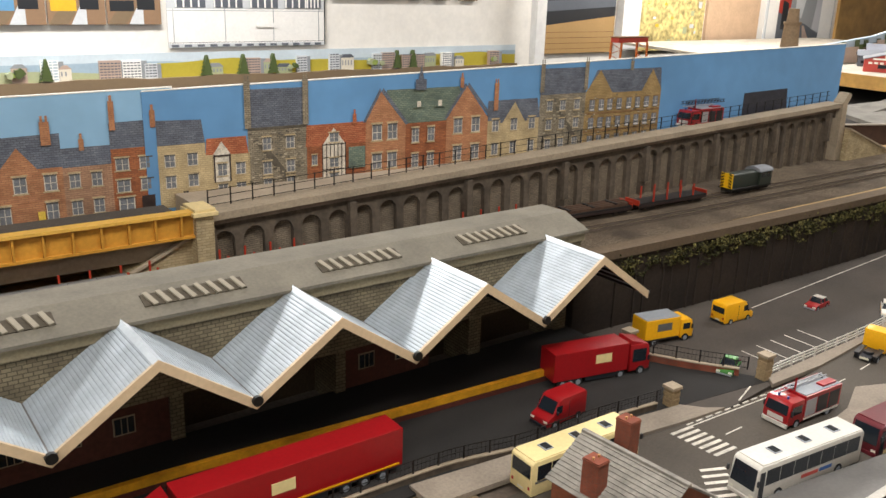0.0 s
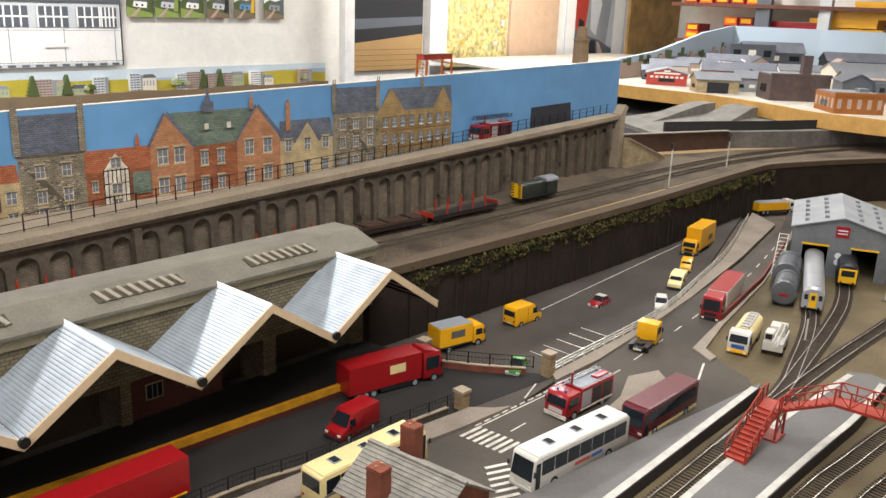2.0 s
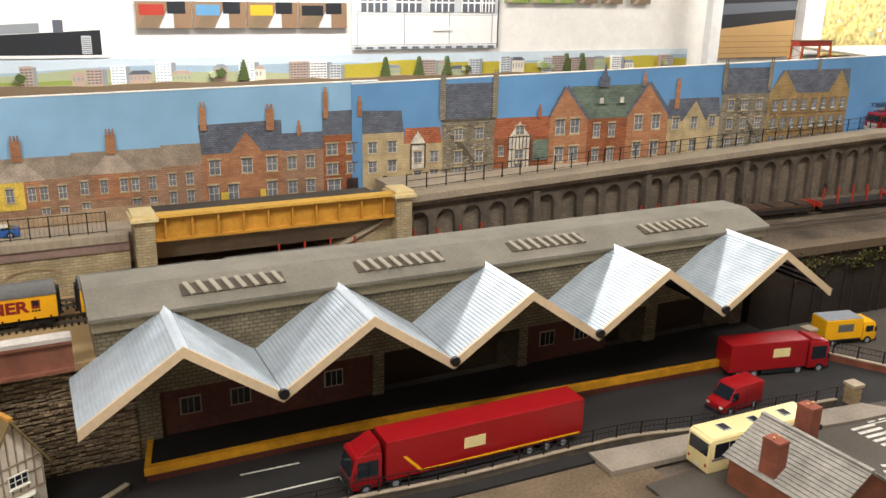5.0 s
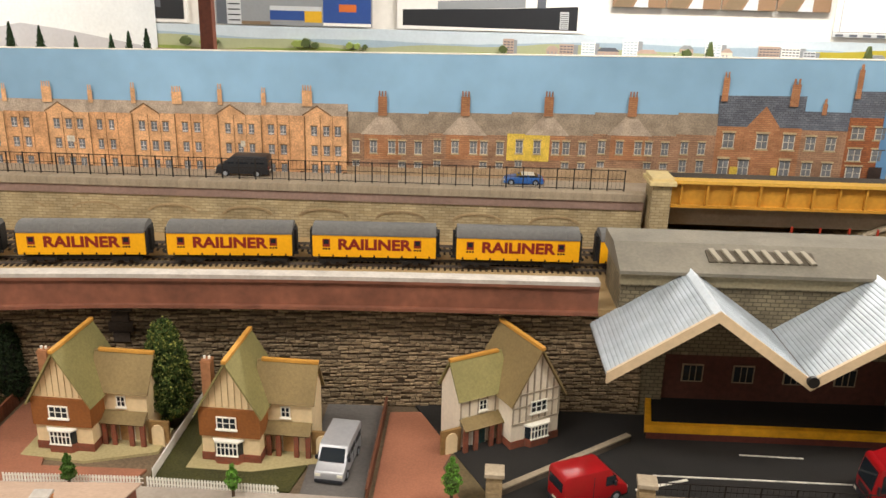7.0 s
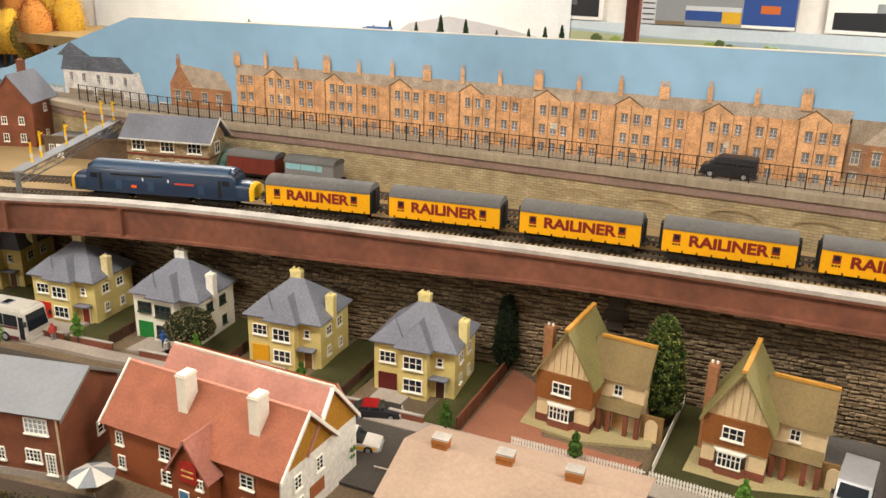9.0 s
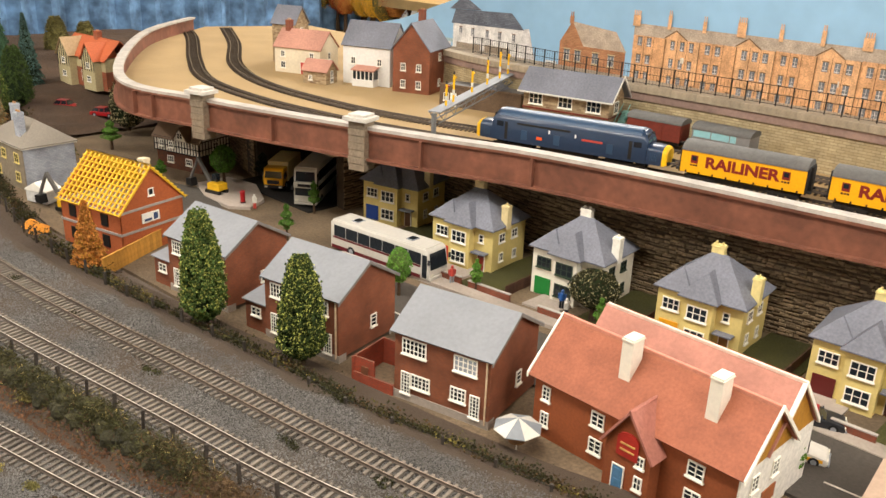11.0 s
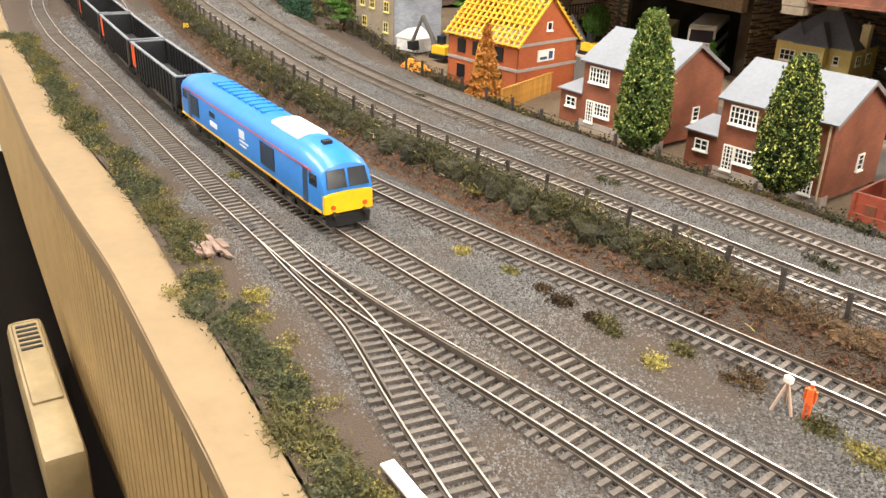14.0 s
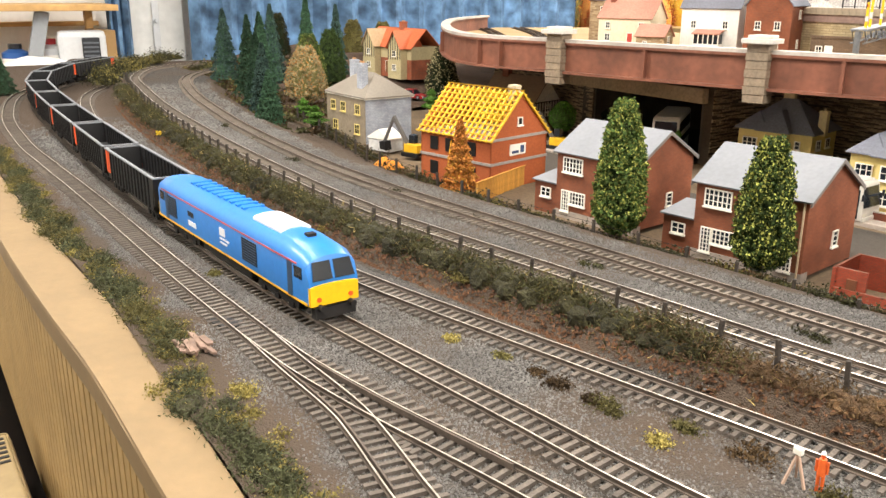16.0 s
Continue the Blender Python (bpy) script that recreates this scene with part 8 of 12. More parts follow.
VDARK = mat("vehicle_dark", "#26272b", .4, .08, 250, .05, stain=.1)
VBLUE = mat("vehicle_blue", "#2b5a9c", .38, .06, 250, .03, stain=.1, coat=.3)
VGREEN = mat("vehicle_green", "#3d7a2c", .4, .06, 250, .03, stain=.1)
TYRE = mat("tyre", "#151414", .8, .15, 400, .1)
LAMP = mat("lamp_glass", "#e6e2cf", .2, .03, 300, .0, coat=.5)
TAILR = mat("tail_lamp", "#a01210", .3, .05, 300, .0)
PLATE = mat("plate_pale", "#d8d2bc", .5, .05)


def tyres(root, xs, w, r=.0048, t=.0035):
    for x in xs:
        for s in (-1, 1):
            k = part("wheel", cyl(B(), x, r, s * w - t / 2, s * w + t / 2, r, 16, axis="y"), TYRE, root, smooth=True)
            e = s * (w + t / 2)
            part("rim", cyl(B(), x, r, min(e, e + s * .0003), max(e, e + s * .0003), r * .55, 12, axis="y"), VGREY, k)


def lamps(root, xf, xr, w, z, zr):
    for s in (-1, 1):
        part("headlight", bx(B(), xf - .0004, xf + .0006, s * w - .0025, s * w + .0025, z - .0012, z + .0014), LAMP, root)
        part("tail_light", bx(B(), xr - .0006, xr + .0004, s * w - .0012, s * w + .0012, zr - .0015, zr + .0015), TAILR, root)
    part("plate", bx(B(), xr - .0006, xr + .0002, -.004, .004, zr - .005, zr - .003), PLATE, root)


def near(x0, y0, x1, y1, w, front):
    """Centre and heading from the near lower side, given from west to east; front is w or e."""
    a = math.atan2(y1 - y0, x1 - x0)
    cx, cy = (x0 + x1) / 2 - math.sin(a) * w, (y0 + y1) / 2 + math.cos(a) * w
    return cx, cy, math.degrees(a) + (180 if front == "w" else 0)


def side_panes(root, xs, z0, z1, w, name="side_window"):
    for x0, x1 in xs:
        for s in (-1, 1):
            part(name, bx(B(), x0, x1, s * w - .0003, s * w + .0003, z0, z1), GLASS, root)


def front_pane(root, xa, za, xb, zb, w, n=None, name="windscreen", t=.0007):
    r = [Vector((xa, -w, za)), Vector((xa, w, za)), Vector((xb, w * .93, zb)), Vector((xb, -w * .93, zb))]
    d = (r[1] - r[0]).cross(r[2] - r[0]).normalized() * t
    if n and d.x * n < 0:
        d = -d
    part(name, loft(B(), [[v - d * .4 for v in r], [v + d for v in r]]), GLASS, root)


def car(x, y, z, rz, col, label, L=.054, W=.0215, H=.0185, roof=None, stripe=None, cat="car"):
    root = thing("car", x, y, z, rz, label, cat, "parked cars")
    h, w = L / 2, W / 2
    zb = .0025
    part("body", prism(B(), [(-h, zb), (h - .001, zb), (h, zb + .003), (h - .002, .0085), (h - .014, .0105), (-h + .006, .0108), (-h, .009)], -w, w, "y"), col, root, bevel=.0012, smooth=True)
    b = B()
    rings = [[Vector((h - .0145, -w * .93, .0098)), Vector((h - .0145, w * .93, .0098)), Vector((-h + .004, w * .93, .0098)), Vector((-h + .004, -w * .93, .0098))],
             [Vector((h - .0235, -w * .78, H - .0006)), Vector((h - .0235, w * .78, H - .0006)), Vector((-h + .0125, w * .78, H - .0006)), Vector((-h + .0125, -w * .78, H - .0006))]]
    loft(b, rings)
    part("glasshouse", b, GLASS, root, bevel=.0006)
    part("roof_panel", bx(B(), -h + .0115, h - .0225, -w * .8, w * .8, H - .0012, H), roof or col, root, bevel=.0006)
    for s in (-1, 1):
        for u in (-.006, .006):
            q = [Vector((u - .0006, s * w * .935, .0098)), Vector((u + .0006, s * w * .935, .0098)), Vector((u * .9 + .0006, s * w * .79, H - .0008)), Vector((u * .9 - .0006, s * w * .79, H - .0008))]
            part("pillar", loft(B(), [q, [v + Vector((0, s * .0004, .0001)) for v in q]]), col, root)
        if stripe:
            part("side_stripe", bx(B(), -h + .004, h - .004, s * w - .0002, s * w + .0003, .005, .0078), stripe, root)
    for e in (-1, 1):
        part("bumper", bx(B(), e * h - .001, e * h + .001, -w * .92, w * .92, .0028, .0048), VGREY, root, bevel=.0004)
    lamps(root, h - .0008, -h, w * .72, .0062, .0078)
    tyres(root, (-h * .6, h * .62), w - .0012, .0042, .003)
    return root


def van(x, y, z, rz, col, label, L=.066, W=.027, H=.034, windows=False, name="delivery_van"):
    root = thing(name, x, y, z, rz, label, "van", "parked vans")
    h, w = L / 2, W / 2
    pts = [(-h, .004), (h - .001, .004), (h, .0075), (h - .001, .0135), (h - .011, .0175), (h - .0195, H - .0015), (h - .024, H), (-h + .002, H), (-h, H - .003)]
    part("body", prism(B(), pts, -w, w, "y"), col, root, bevel=.0016, smooth=True)
    front_pane(root, h - .0105, .0182, h - .0188, H - .0035, w * .86, 1)
    side_panes(root, [(h - .024, h - .0145)], .0175, H - .0075, w)
    if windows:
        side_panes(root, [(h - .042, h - .0265), (-h + .004, h - .0445)], .0175, H - .0075, w)
    part("rear_window", bx(B(), -h - .0004, -h + .0002, -w * .8, w * .8, .019, H - .006), GLASS, root)
    for e in (-1, 1):
        part("bumper", bx(B(), e * h - .001, e * h + .001, -w * .94, w * .94, .0035, .0065), VDARK, root, bevel=.0005)
    for s in (-1, 1):
        part("door_line", bx(B(), -h * .1, -h * .1 + .0006, s * w - .0002, s * w + .0002, .006, H - .005), VDARK, root)
        part("mirror", bx(B(), h - .016, h - .014, s * (w + .0014) - .0012, s * (w + .0014) + .0012, .0175, .021), VDARK, root)
    lamps(root, h - .0006, -h, w * .74, .0105, .012)
    tyres(root, (-h * .58, h * .62), w - .0012, .005, .0036)
    return root


def cab(root, x0, x1, w, z0, H, col, grille=VDARK, low=None):
    c = part("cab", prism(B(), [(x0, z0), (x1, z0), (x1 + .0008, z0 + .012), (x1 - .003, H - .002), (x1 - .005, H), (x0, H)], -w, w, "y"), col, root, bevel=.0011, smooth=True)
    front_pane(root, x1 + .0004, z0 + .0135, x1 - .0024, H - .0045, w * .87, 1)
    side_panes(root, [(x0 + .004, x1 - .006)], z0 + .0125, H - .006, w)
    part("grille", bx(B(), x1 - .0002, x1 + .0009, -w * .62, w * .62, z0 + .0045, z0 + .0105), grille, c)
    part("bumper", bx(B(), x1 - .001, x1 + .0018, -w, w, z0 - .002, z0 + .003), low or grille, c, bevel=.0005)
    for s in (-1, 1):
        part("headlight", bx(B(), x1, x1 + .002, s * w * .72 - .0022, s * w * .72 + .0022, z0 - .0008, z0 + .0018), LAMP, c)
        part("mirror", bx(B(), x1 - .004, x1 - .0025, s * (w + .0018) - .0012, s * (w + .0018) + .0012, z0 + .013, z0 + .02), VDARK, c)
    return c


def lorry(x, y, z, rz, L, col, boxcol, label, H=.046, W=.0315, roof=None, chassis=VDARK, low=None, axles=3, mark=None):
    root = thing("box_lorry", x, y, z, rz, label, "lorry", "lorries")
    h, w = L / 2, W / 2
    cab(root, h - .022, h, w * .95, .0065, .034, col, low=low)
    part("chassis", bx(B(), -h + .002, h - .003, -w * .6, w * .6, .005, .0092), chassis, root)
    part("box_body", bx(B(), -h, h - .0245, -w, w, .0095, H), boxcol, root, bevel=.0006)
    if roof:
        part("box_roof", bx(B(), -h + .0008, h - .0253, -w + .0008, w - .0008, H, H + .0008), roof, root)
    for s in (-1, 1):
        part("side_rail", bx(B(), -h + .001, h - .026, s * w - .0003, s * w + .0005, .0095, .0115), chassis, root)
        if mark:
            part("marking", bx(B(), -h + .02, -h + .045, s * w - .0002, s * w + .0003, .022, .033), mark, root, "plain emblem shape")
    part("rear_door", bx(B(), -h - .0004, -h + .0002, -w * .93, w * .93, .0115, H - .002), boxcol, root)
    tyres(root, [-h * .62, h * .68] if axles == 2 else [-h * .72, -h * .5, h * .68], w - .0022, .0062, .004)
    return root


def artic(x, y, z, rz, L, col, tcol, label, H=.05, W=.0335, stripe=None, roof=None, mark=None, hgap=.004):
    root = thing("articulated_lorry", x, y, z, rz, label, "lorry", "lorries")
    h, w = L / 2, W / 2
    cab(root, h - .031, h, w * .95, .007, .043, col)
    part("air_deflector", prism(B(), [(h - .031, .043), (h - .008, .043), (h - .029, H + .001)], -w * .85, w * .85, "y"), col, root, bevel=.0008)
    part("chassis", bx(B(), -h + .004, h - .006, -w * .45, w * .45, .0055, .0108), VDARK, root)
    part("trailer_body", bx(B(), -h, h - .031 - hgap, -w, w, .011, H), tcol, root, bevel=.0006)
    if roof:
        part("trailer_roof", bx(B(), -h + .0008, h - .0318 - hgap, -w + .0008, w - .0008, H, H + .0008), roof, root)
    for s in (-1, 1):
        part("side_guard", bx(B(), -h * .35, h * .45, s * w * .93 - .0005, s * w * .93 + .0005, .005, .0105), VDARK, root)
        if stripe:
            q = [Vector((h - .075, s * w, .0135)), Vector((h - .071, s * w, .0135)), Vector((h - .052, s * w, .034)), Vector((h - .056, s * w, .034))]
            part("stripe", loft(B(), [q, [v + Vector((0, s * .0004, 0)) for v in q]]), stripe, root, "yellow stripe")
            part("stripe", bx(B(), -h + .004, h - .0752, s * w - .0001, s * w + .0004, .0135, .0155), stripe, root, "yellow stripe")
        if mark:
            part("emblem", bx(B(), -.012, .012, s * w - .0001, s * w + .0004, .027, .039), mark, root, "pale emblem plate")
    tyres(root, [-h * .82, -h * .66, -h * .5, h - .045, h - .014], w - .0022, .0064, .0042)
    return root


def coach(x, y, z, rz, L, col, label, H=.041, W=.033, roof=None, lower=None, vents=3, bars=None, name="coach", skirt=None):
    root = thing(name, x, y, z, rz, label, "bus", "buses and coaches")
    h, w = L / 2, W / 2
    part("body", prism(B(), [(-h, .004), (h - .001, .004), (h, .012), (h - .0035, H - .004), (h - .007, H - .0012), (-h + .003, H - .0012), (-h, H - .004)], -w, w, "y"), col, root, bevel=.0014, smooth=True)
    part("roof", bx(B(), -h + .003, h - .008, -w * .93, w * .93, H - .002, H), roof or col, root, bevel=.0008)
    b0 = .0205
    front_pane(root, h - .0003, .0165, h - .0036, H - .0055, w * .88, 1)
    part("rear_window", bx(B(), -h - .0004, -h + .0002, -w * .82, w * .82, b0 + .002, H - .006), GLASS, root)
    n = max(3, int(L / .021))
    a, e = -h + .006, h - .013
    for i in range(n):
        u0, u1 = a + (e - a) * i / n, a + (e - a) * (i + 1) / n
        side_panes(root, [(u0 + .0005, u1 - .0005)], b0, H - .0065, w)
    for s in (-1, 1):
        part("door", bx(B(), h - .0115, h - .0045, s * w - .0003, s * w + .0003, .006, H - .0075), GLASS, root)
        if lower:
            part("side_band", bx(B(), -h + .004, h - .014, s * w - .0002, s * w + .0003, .0175, .0198), lower, root)
        if skirt:
            part("skirt", bx(B(), -h + .002, h - .014, s * w - .0002, s * w + .0003, .0042, .0085), skirt, root)
        if bars:
            part("lettering_bar", bx(B(), -.012, .014, s * w - .0002, s * w + .0003, .0125, .0165), bars[0], root, "plain lettering bar")
            part("lettering_bar", bx(B(), -.034 if s > 0 else .016, -.014 if s > 0 else .036, s * w - .0002, s * w + .0003, .0125, .0165), bars[1], root, "plain lettering bar")
        part("mirror", bx(B(), h - .001, h + .001, s * (w + .0022) - .001, s * (w + .0022) + .001, .024, .03), VDARK, root)
    for i in range(vents):
        u = -h * .6 + 1.1 * h * i / max(1, vents - 1)
        v = part("roof_vent", bx(B(), u - .0055, u + .0055, -.0065, .0065, H, H + .0009), VGREY, root, "grey roof vent", bevel=.0004)
        part("vent_glass", bx(B(), u - .004, u + .004, -.005, .005, H + .0009, H + .0013), GLASS, v)
    part("bumper", bx(B(), h - .0012, h + .001, -w * .96, w * .96, .0035, .0075), roof or col, root, bevel=.0006)
    lamps(root, h - .0002, -h, w * .75, .0098, .012)
    tyres(root, (-h * .56, h * .58), w - .0016, .0062, .004)
    return root


def fire_engine(x, y, z, rz, label="red and white fire engine with a ladder on its roof", s=1.):
    root = thing("fire_engine", x, y, z, rz, label, "fire engine", "fire engines")
    h, w = .05, .0165
    cab(root, h - .028, h, w, .007, .036, VRED, VWHITE, VWHITE)
    part("body", bx(B(), -h, h - .029, -w, w, .008, .038), VRED, root, bevel=.0008)
    for k in (-1, 1):
        for i in range(3):
            u = -h + .004 + i * .0225
            sh = part("locker_shutter", bx(B(), u, u + .0195, k * w - .0002, k * w + .0004, .0125, .033), VSIL if i == 2 else VDARK, root)
        part("side_band", bx(B(), -h + .002, h - .03, k * w - .0002, k * w + .0005, .0085, .011), VWHITE, root)
    part("roof_deck", bx(B(), -h + .002, h - .031, -w + .002, w - .002, .038, .0388), VGREY, root)
    lad = part("ladder", bx(B(), -h + .004, h - .004, -.0095, -.0085, .0415, .0428), VSIL, root, "silver roof ladder")
    part("ladder_rail", bx(B(), -h + .004, h - .004, -.0035, -.0025, .0415, .0428), VSIL, lad)
    for i in range(14):
        u = -h + .008 + i * .0062
        part("rung", bx(B(), u - .0004, u + .0004, -.0086, -.0034, .0417, .0424), VSIL, lad)
    for u in (-h + .01, h - .035):
        part("ladder_bracket", bx(B(), u - .001, u + .001, -.0085, -.0035, .0386, .0416), VDARK, root)
    part("hose_reel", bx(B(), -h + .006, -h + .032, .002, .012, .0388, .0415), VRED, root, bevel=.0008)
    part("mast", cyl(B(), h - .03, 0, .036, .055, .0012, 8), VRED, root)
    for k in (-.006, .006):
        part("beacon", cyl(B(), h - .01, k, .036, .039, .0014, 10), VBLUE, root)
    tyres(root, (-h * .55, h * .66), w - .002, .0064, .0042)
    return root


# the yard beside the arched wall
van(*[near(1.03, .679, 1.096, .675, .0135, "e")[i] for i in (0, 1)], G, near(1.03, .679, 1.096, .675, .0135, "e")[2], VYEL, "yellow model van parked beside the dark yard wall")


def put(f, x0, y0, x1, y1, w, fr, *a, zz=G, **k):
    cx, cy, r = near(x0, y0, x1, y1, w, fr)
    return f(cx, cy, zz + .0003, r, *a, **k)


put(lorry, .862, .692, .951, .673, .0155, "e", .084, VYEL, VYEL, "yellow box lorry with grey roof near the gate pier", H=.04, roof=VGREY, axles=2, mark=VANR)
put(car, 1.205, .636, 1.251, .638, .0105, "w", VRED, "small red estate car with chequered roof", L=.046, W=.02, roof=VWHITE)
put(car, 1.283, .548, 1.334, .575, .0105, "w", VWHITE, "white police car with yellow markings and light bar", L=.056, stripe=VYEL)
put(van, 1.397, .582, 1.462, .600, .0125, "w", VCREAM, "brown and cream model camper van", L=.058, W=.025, H=.027, windows=True, name="camper_van")
put(van, 1.511, .618, 1.565, .637, .011, "w", VYEL, "small old yellow van beside the yard fence", L=.046, W=.021, H=.024)
put(lorry, 1.635, .665, 1.754, .681, .0165, "w", .125, VYEL, VYEL, "tall yellow box lorry in the yard", H=.056, mark=VANR)
put(lorry, 2.12, .73, 2.225, .672, .0165, "e", .118, VWHITE, VYEL, "white and yellow tipper lorry on the far road", H=.031, roof=VGREY)
# the tractor unit
cx, cy, r = near(1.088, .479, 1.15, .491, .015, "e")
root = thing("tractor_unit", cx, cy, G, r, "yellow lorry tractor unit with bare black chassis", "lorry", "lorries")
cab(root, .006, .034, .0155, .0065, .037, VYEL)
part("chassis", bx(B(), -.034, .03, -.008, .008, .0055, .0105), VDARK, root)
for s in (-1, 1):
    part("mudguard", bx(B(), -.033, .002, s * .0115 - .0035, s * .0115 + .0035, .0125, .0142), VDARK, root, bevel=.0006)
part("coupling", cyl(B(), -.016, 0, .0105, .0145, .007, 16), VDARK, root)
part("plate", bx(B(), -.0346, -.034, -.006, .006, .007, .010), PLATE, root)
tyres(root, (-.022, .02), .0125, .0062, .005)
put(fire_engine, .824, .444, .918, .439, .0165, "w")
put(coach, .660, .379, .826, .361, .0165, "w", .165, VWHITE, "white model coach with grey roof vents and plain lettering", bars=(NAMEP, VBLUE), H=.044)
put(coach, .855, .355, .975, .350, .0165, "w", .132, VMAR, "maroon single deck bus with cream lower panel", roof=VMAR, vents=0, skirt=VCREAM, name="bus")
put(coach, .488, .508, .636, .504, .0165, "e", .15, VCREAM, "cream model coach with a brown waist band", lower=VANR, H=.043)
put(artic, 1.299, .461, 1.455, .491, .0165, "w", .165, VRED, VWHITE, "red lorry with white box trailers and red roofs", roof=VRED, H=.046)
put(artic, .667, .667, .810, .636, .0165, "e", .145, VRED, VRED, "red articulated lorry at the loading dock", H=.048, mark=VCREAM)
put(artic, .147, .619, .411, .617, .0168, "w", .262, VRED, VRED, "large red articulated lorry with yellow stripe at the dock", H=.053, stripe=VYEL, mark=VCREAM)
put(van, .592, .597, .657, .601, .0135, "w", VRED, "red mail van driving behind the railings")
put(van, -.121, .600, -.056, .630, .0135, "e", VRED, "red mail van beside the garden gate pier")
van(-.318, .660, G + .0006, -97, VSIL, "silver grey minibus parked on the drive", L=.066, W=.027, H=.031, windows=True, name="minibus")
# the yard by the depot
cx, cy, r = near(1.193, .371, 1.30, .392, .0155, "w")
root = thing("tanker_lorry", cx, cy, G, r, "white tanker lorry with blue and yellow lower cab", "lorry", "lorries")
cab(root, .031, .053, .0155, .0065, .036, VWHITE, VBLUE, VYEL)
part("tank", shell([(-.053, .0155, .0115, .026, .037), (.028, .0155, .0115, .026, .037)]), VCREAM, root, smooth=True)
for i in range(6):
    u = -.046 + i * .0135
    part("hatch", bx(B(), u - .0035, u + .0035, -.005, .005, .036, .0385), VSIL, root)
part("walkway", bx(B(), -.05, .025, .0055, .0085, .0345, .038), VSIL, root)
part("chassis", bx(B(), -.05, .045, -.009, .009, .0055, .0115), VDARK, root)
tyres(root, (-.04, -.026, .04), .0135, .0062, .004)
cx, cy, r = near(1.22, .331, 1.30, .349, .015, "w")
root = thing("crane_lorry", cx, cy, G, r, "white crane lorry with raised lattice jib", "crane", "")
part("body", bx(B(), -.04, .032, -.0145, .0145, .0085, .022), VWHITE, root, bevel=.001)
part("cab", bx(B(), .006, .03, -.0135, -.001, .022, .036), VWHITE, root, bevel=.001)
part("cab_window", bx(B(), .0299, .0305, -.012, -.0025, .026, .034), GLASS, root)
part("counterweight", bx(B(), -.036, -.012, -.012, .012, .022, .034), VWHITE, root, bevel=.001)
tyres(root, (-.028, -.012, .02), .013, .0068, .004)
jib = part("jib", bx(B(), -.01, .085, .004, .0052, .036, .0372), VWHITE, root, "white lattice jib")
part("jib_rail", bx(B(), -.01, .085, .0098, .011, .036, .0372), VWHITE, jib)
part("jib_rail", bx(B(), -.01, .085, .004, .0052, .042, .0432), VWHITE, jib)
part("jib_rail", bx(B(), -.01, .085, .0098, .011, .042, .0432), VWHITE, jib)
for i in range(16):
    u = -.009 + i * .0062
    part("brace", bx(B(), u - .0005, u + .0005, .0042, .0108, .0363, .0369), VWHITE, jib)
    part("brace", bx(B(), u - .0005, u + .0005, .0042, .005, .0365, .0428), VWHITE, jib)
part("jib_post", bx(B(), -.006, -.002, .003, .012, .022, .044), VWHITE, root)
# round tank loads beside the depot line
TANKD = mat("dark_tank_grey", "#55575a", .45, .1, 200, .1, stain=.25)
for k, (u, yy, rr, ln) in enumerate(((1.50, .432, .021, .085), (1.60, .466, .024, .10))):
    cx, cy, r = u, yy, 16.
    root = thing("tank_load", cx, cy, G, r, "dark grey cylindrical tank on a low cradle", "tank", "dark tanks")
    part("tank", cyl(B(), 0, .006 + rr, -ln / 2, ln / 2, rr, 28, axis="x"), TANKD, root, bevel=.001, smooth=True)
    for e in (-.3, .3):
        part("cradle", bx(B(), e * ln - .003, e * ln + .003, -rr * .8, rr * .8, 0, .011), VDARK, root)
        part("strap", cyl(B(), 0, .006 + rr, e * ln - .0008, e * ln + .0008, rr + .0004, 28, axis="x"), VDARK, root)
    part("marking", bx(B(), -ln / 2 - .0006, -ln / 2, -.008, .008, rr, rr + .005), VRED, root)
# the town street
root = car(-.742, .604, G + .001, 20, VDARK, "dark grey open car with red seats in the drive", L=.05, H=.0145, roof=VRED)
car(-.735, .546, G + .0006, 18, VWHITE, "white police car with yellow and blue sides", L=.055, stripe=VYEL)
put(coach, -1.320, .540, -1.165, .557, .0165, "e", .16, VWHITE, "white coach with maroon lower sides on the town street", roof=VWHITE, lower=VMAR, skirt=VMAR, vents=2)
lorry(-1.587, .651, G + .0030, -52, .09, VYEL, VCREAM, "yellow lorry with a pale dusty body under the railway bridge", H=.039)
root = coach(-1.506, .656, G + .0030, -53, .12, VWHITE, "white double deck bus under the railway bridge", H=.056, vents=0, name="bus")
part("deck_band", bx(B(), .0565, .0640, -.0155, .0155, .0285, .0365), VWHITE, root, bevel=.0006)
for s in (-1, 1):
    part("deck_band", bx(B(), -.060, .050, s * .0166 - .0004, s * .0166 + .0006, .029, .0355), VWHITE, root)
part("route_blind", bx(B(), .0640, .0646, -.009, .009, .0305, .0345), BLACK, root)
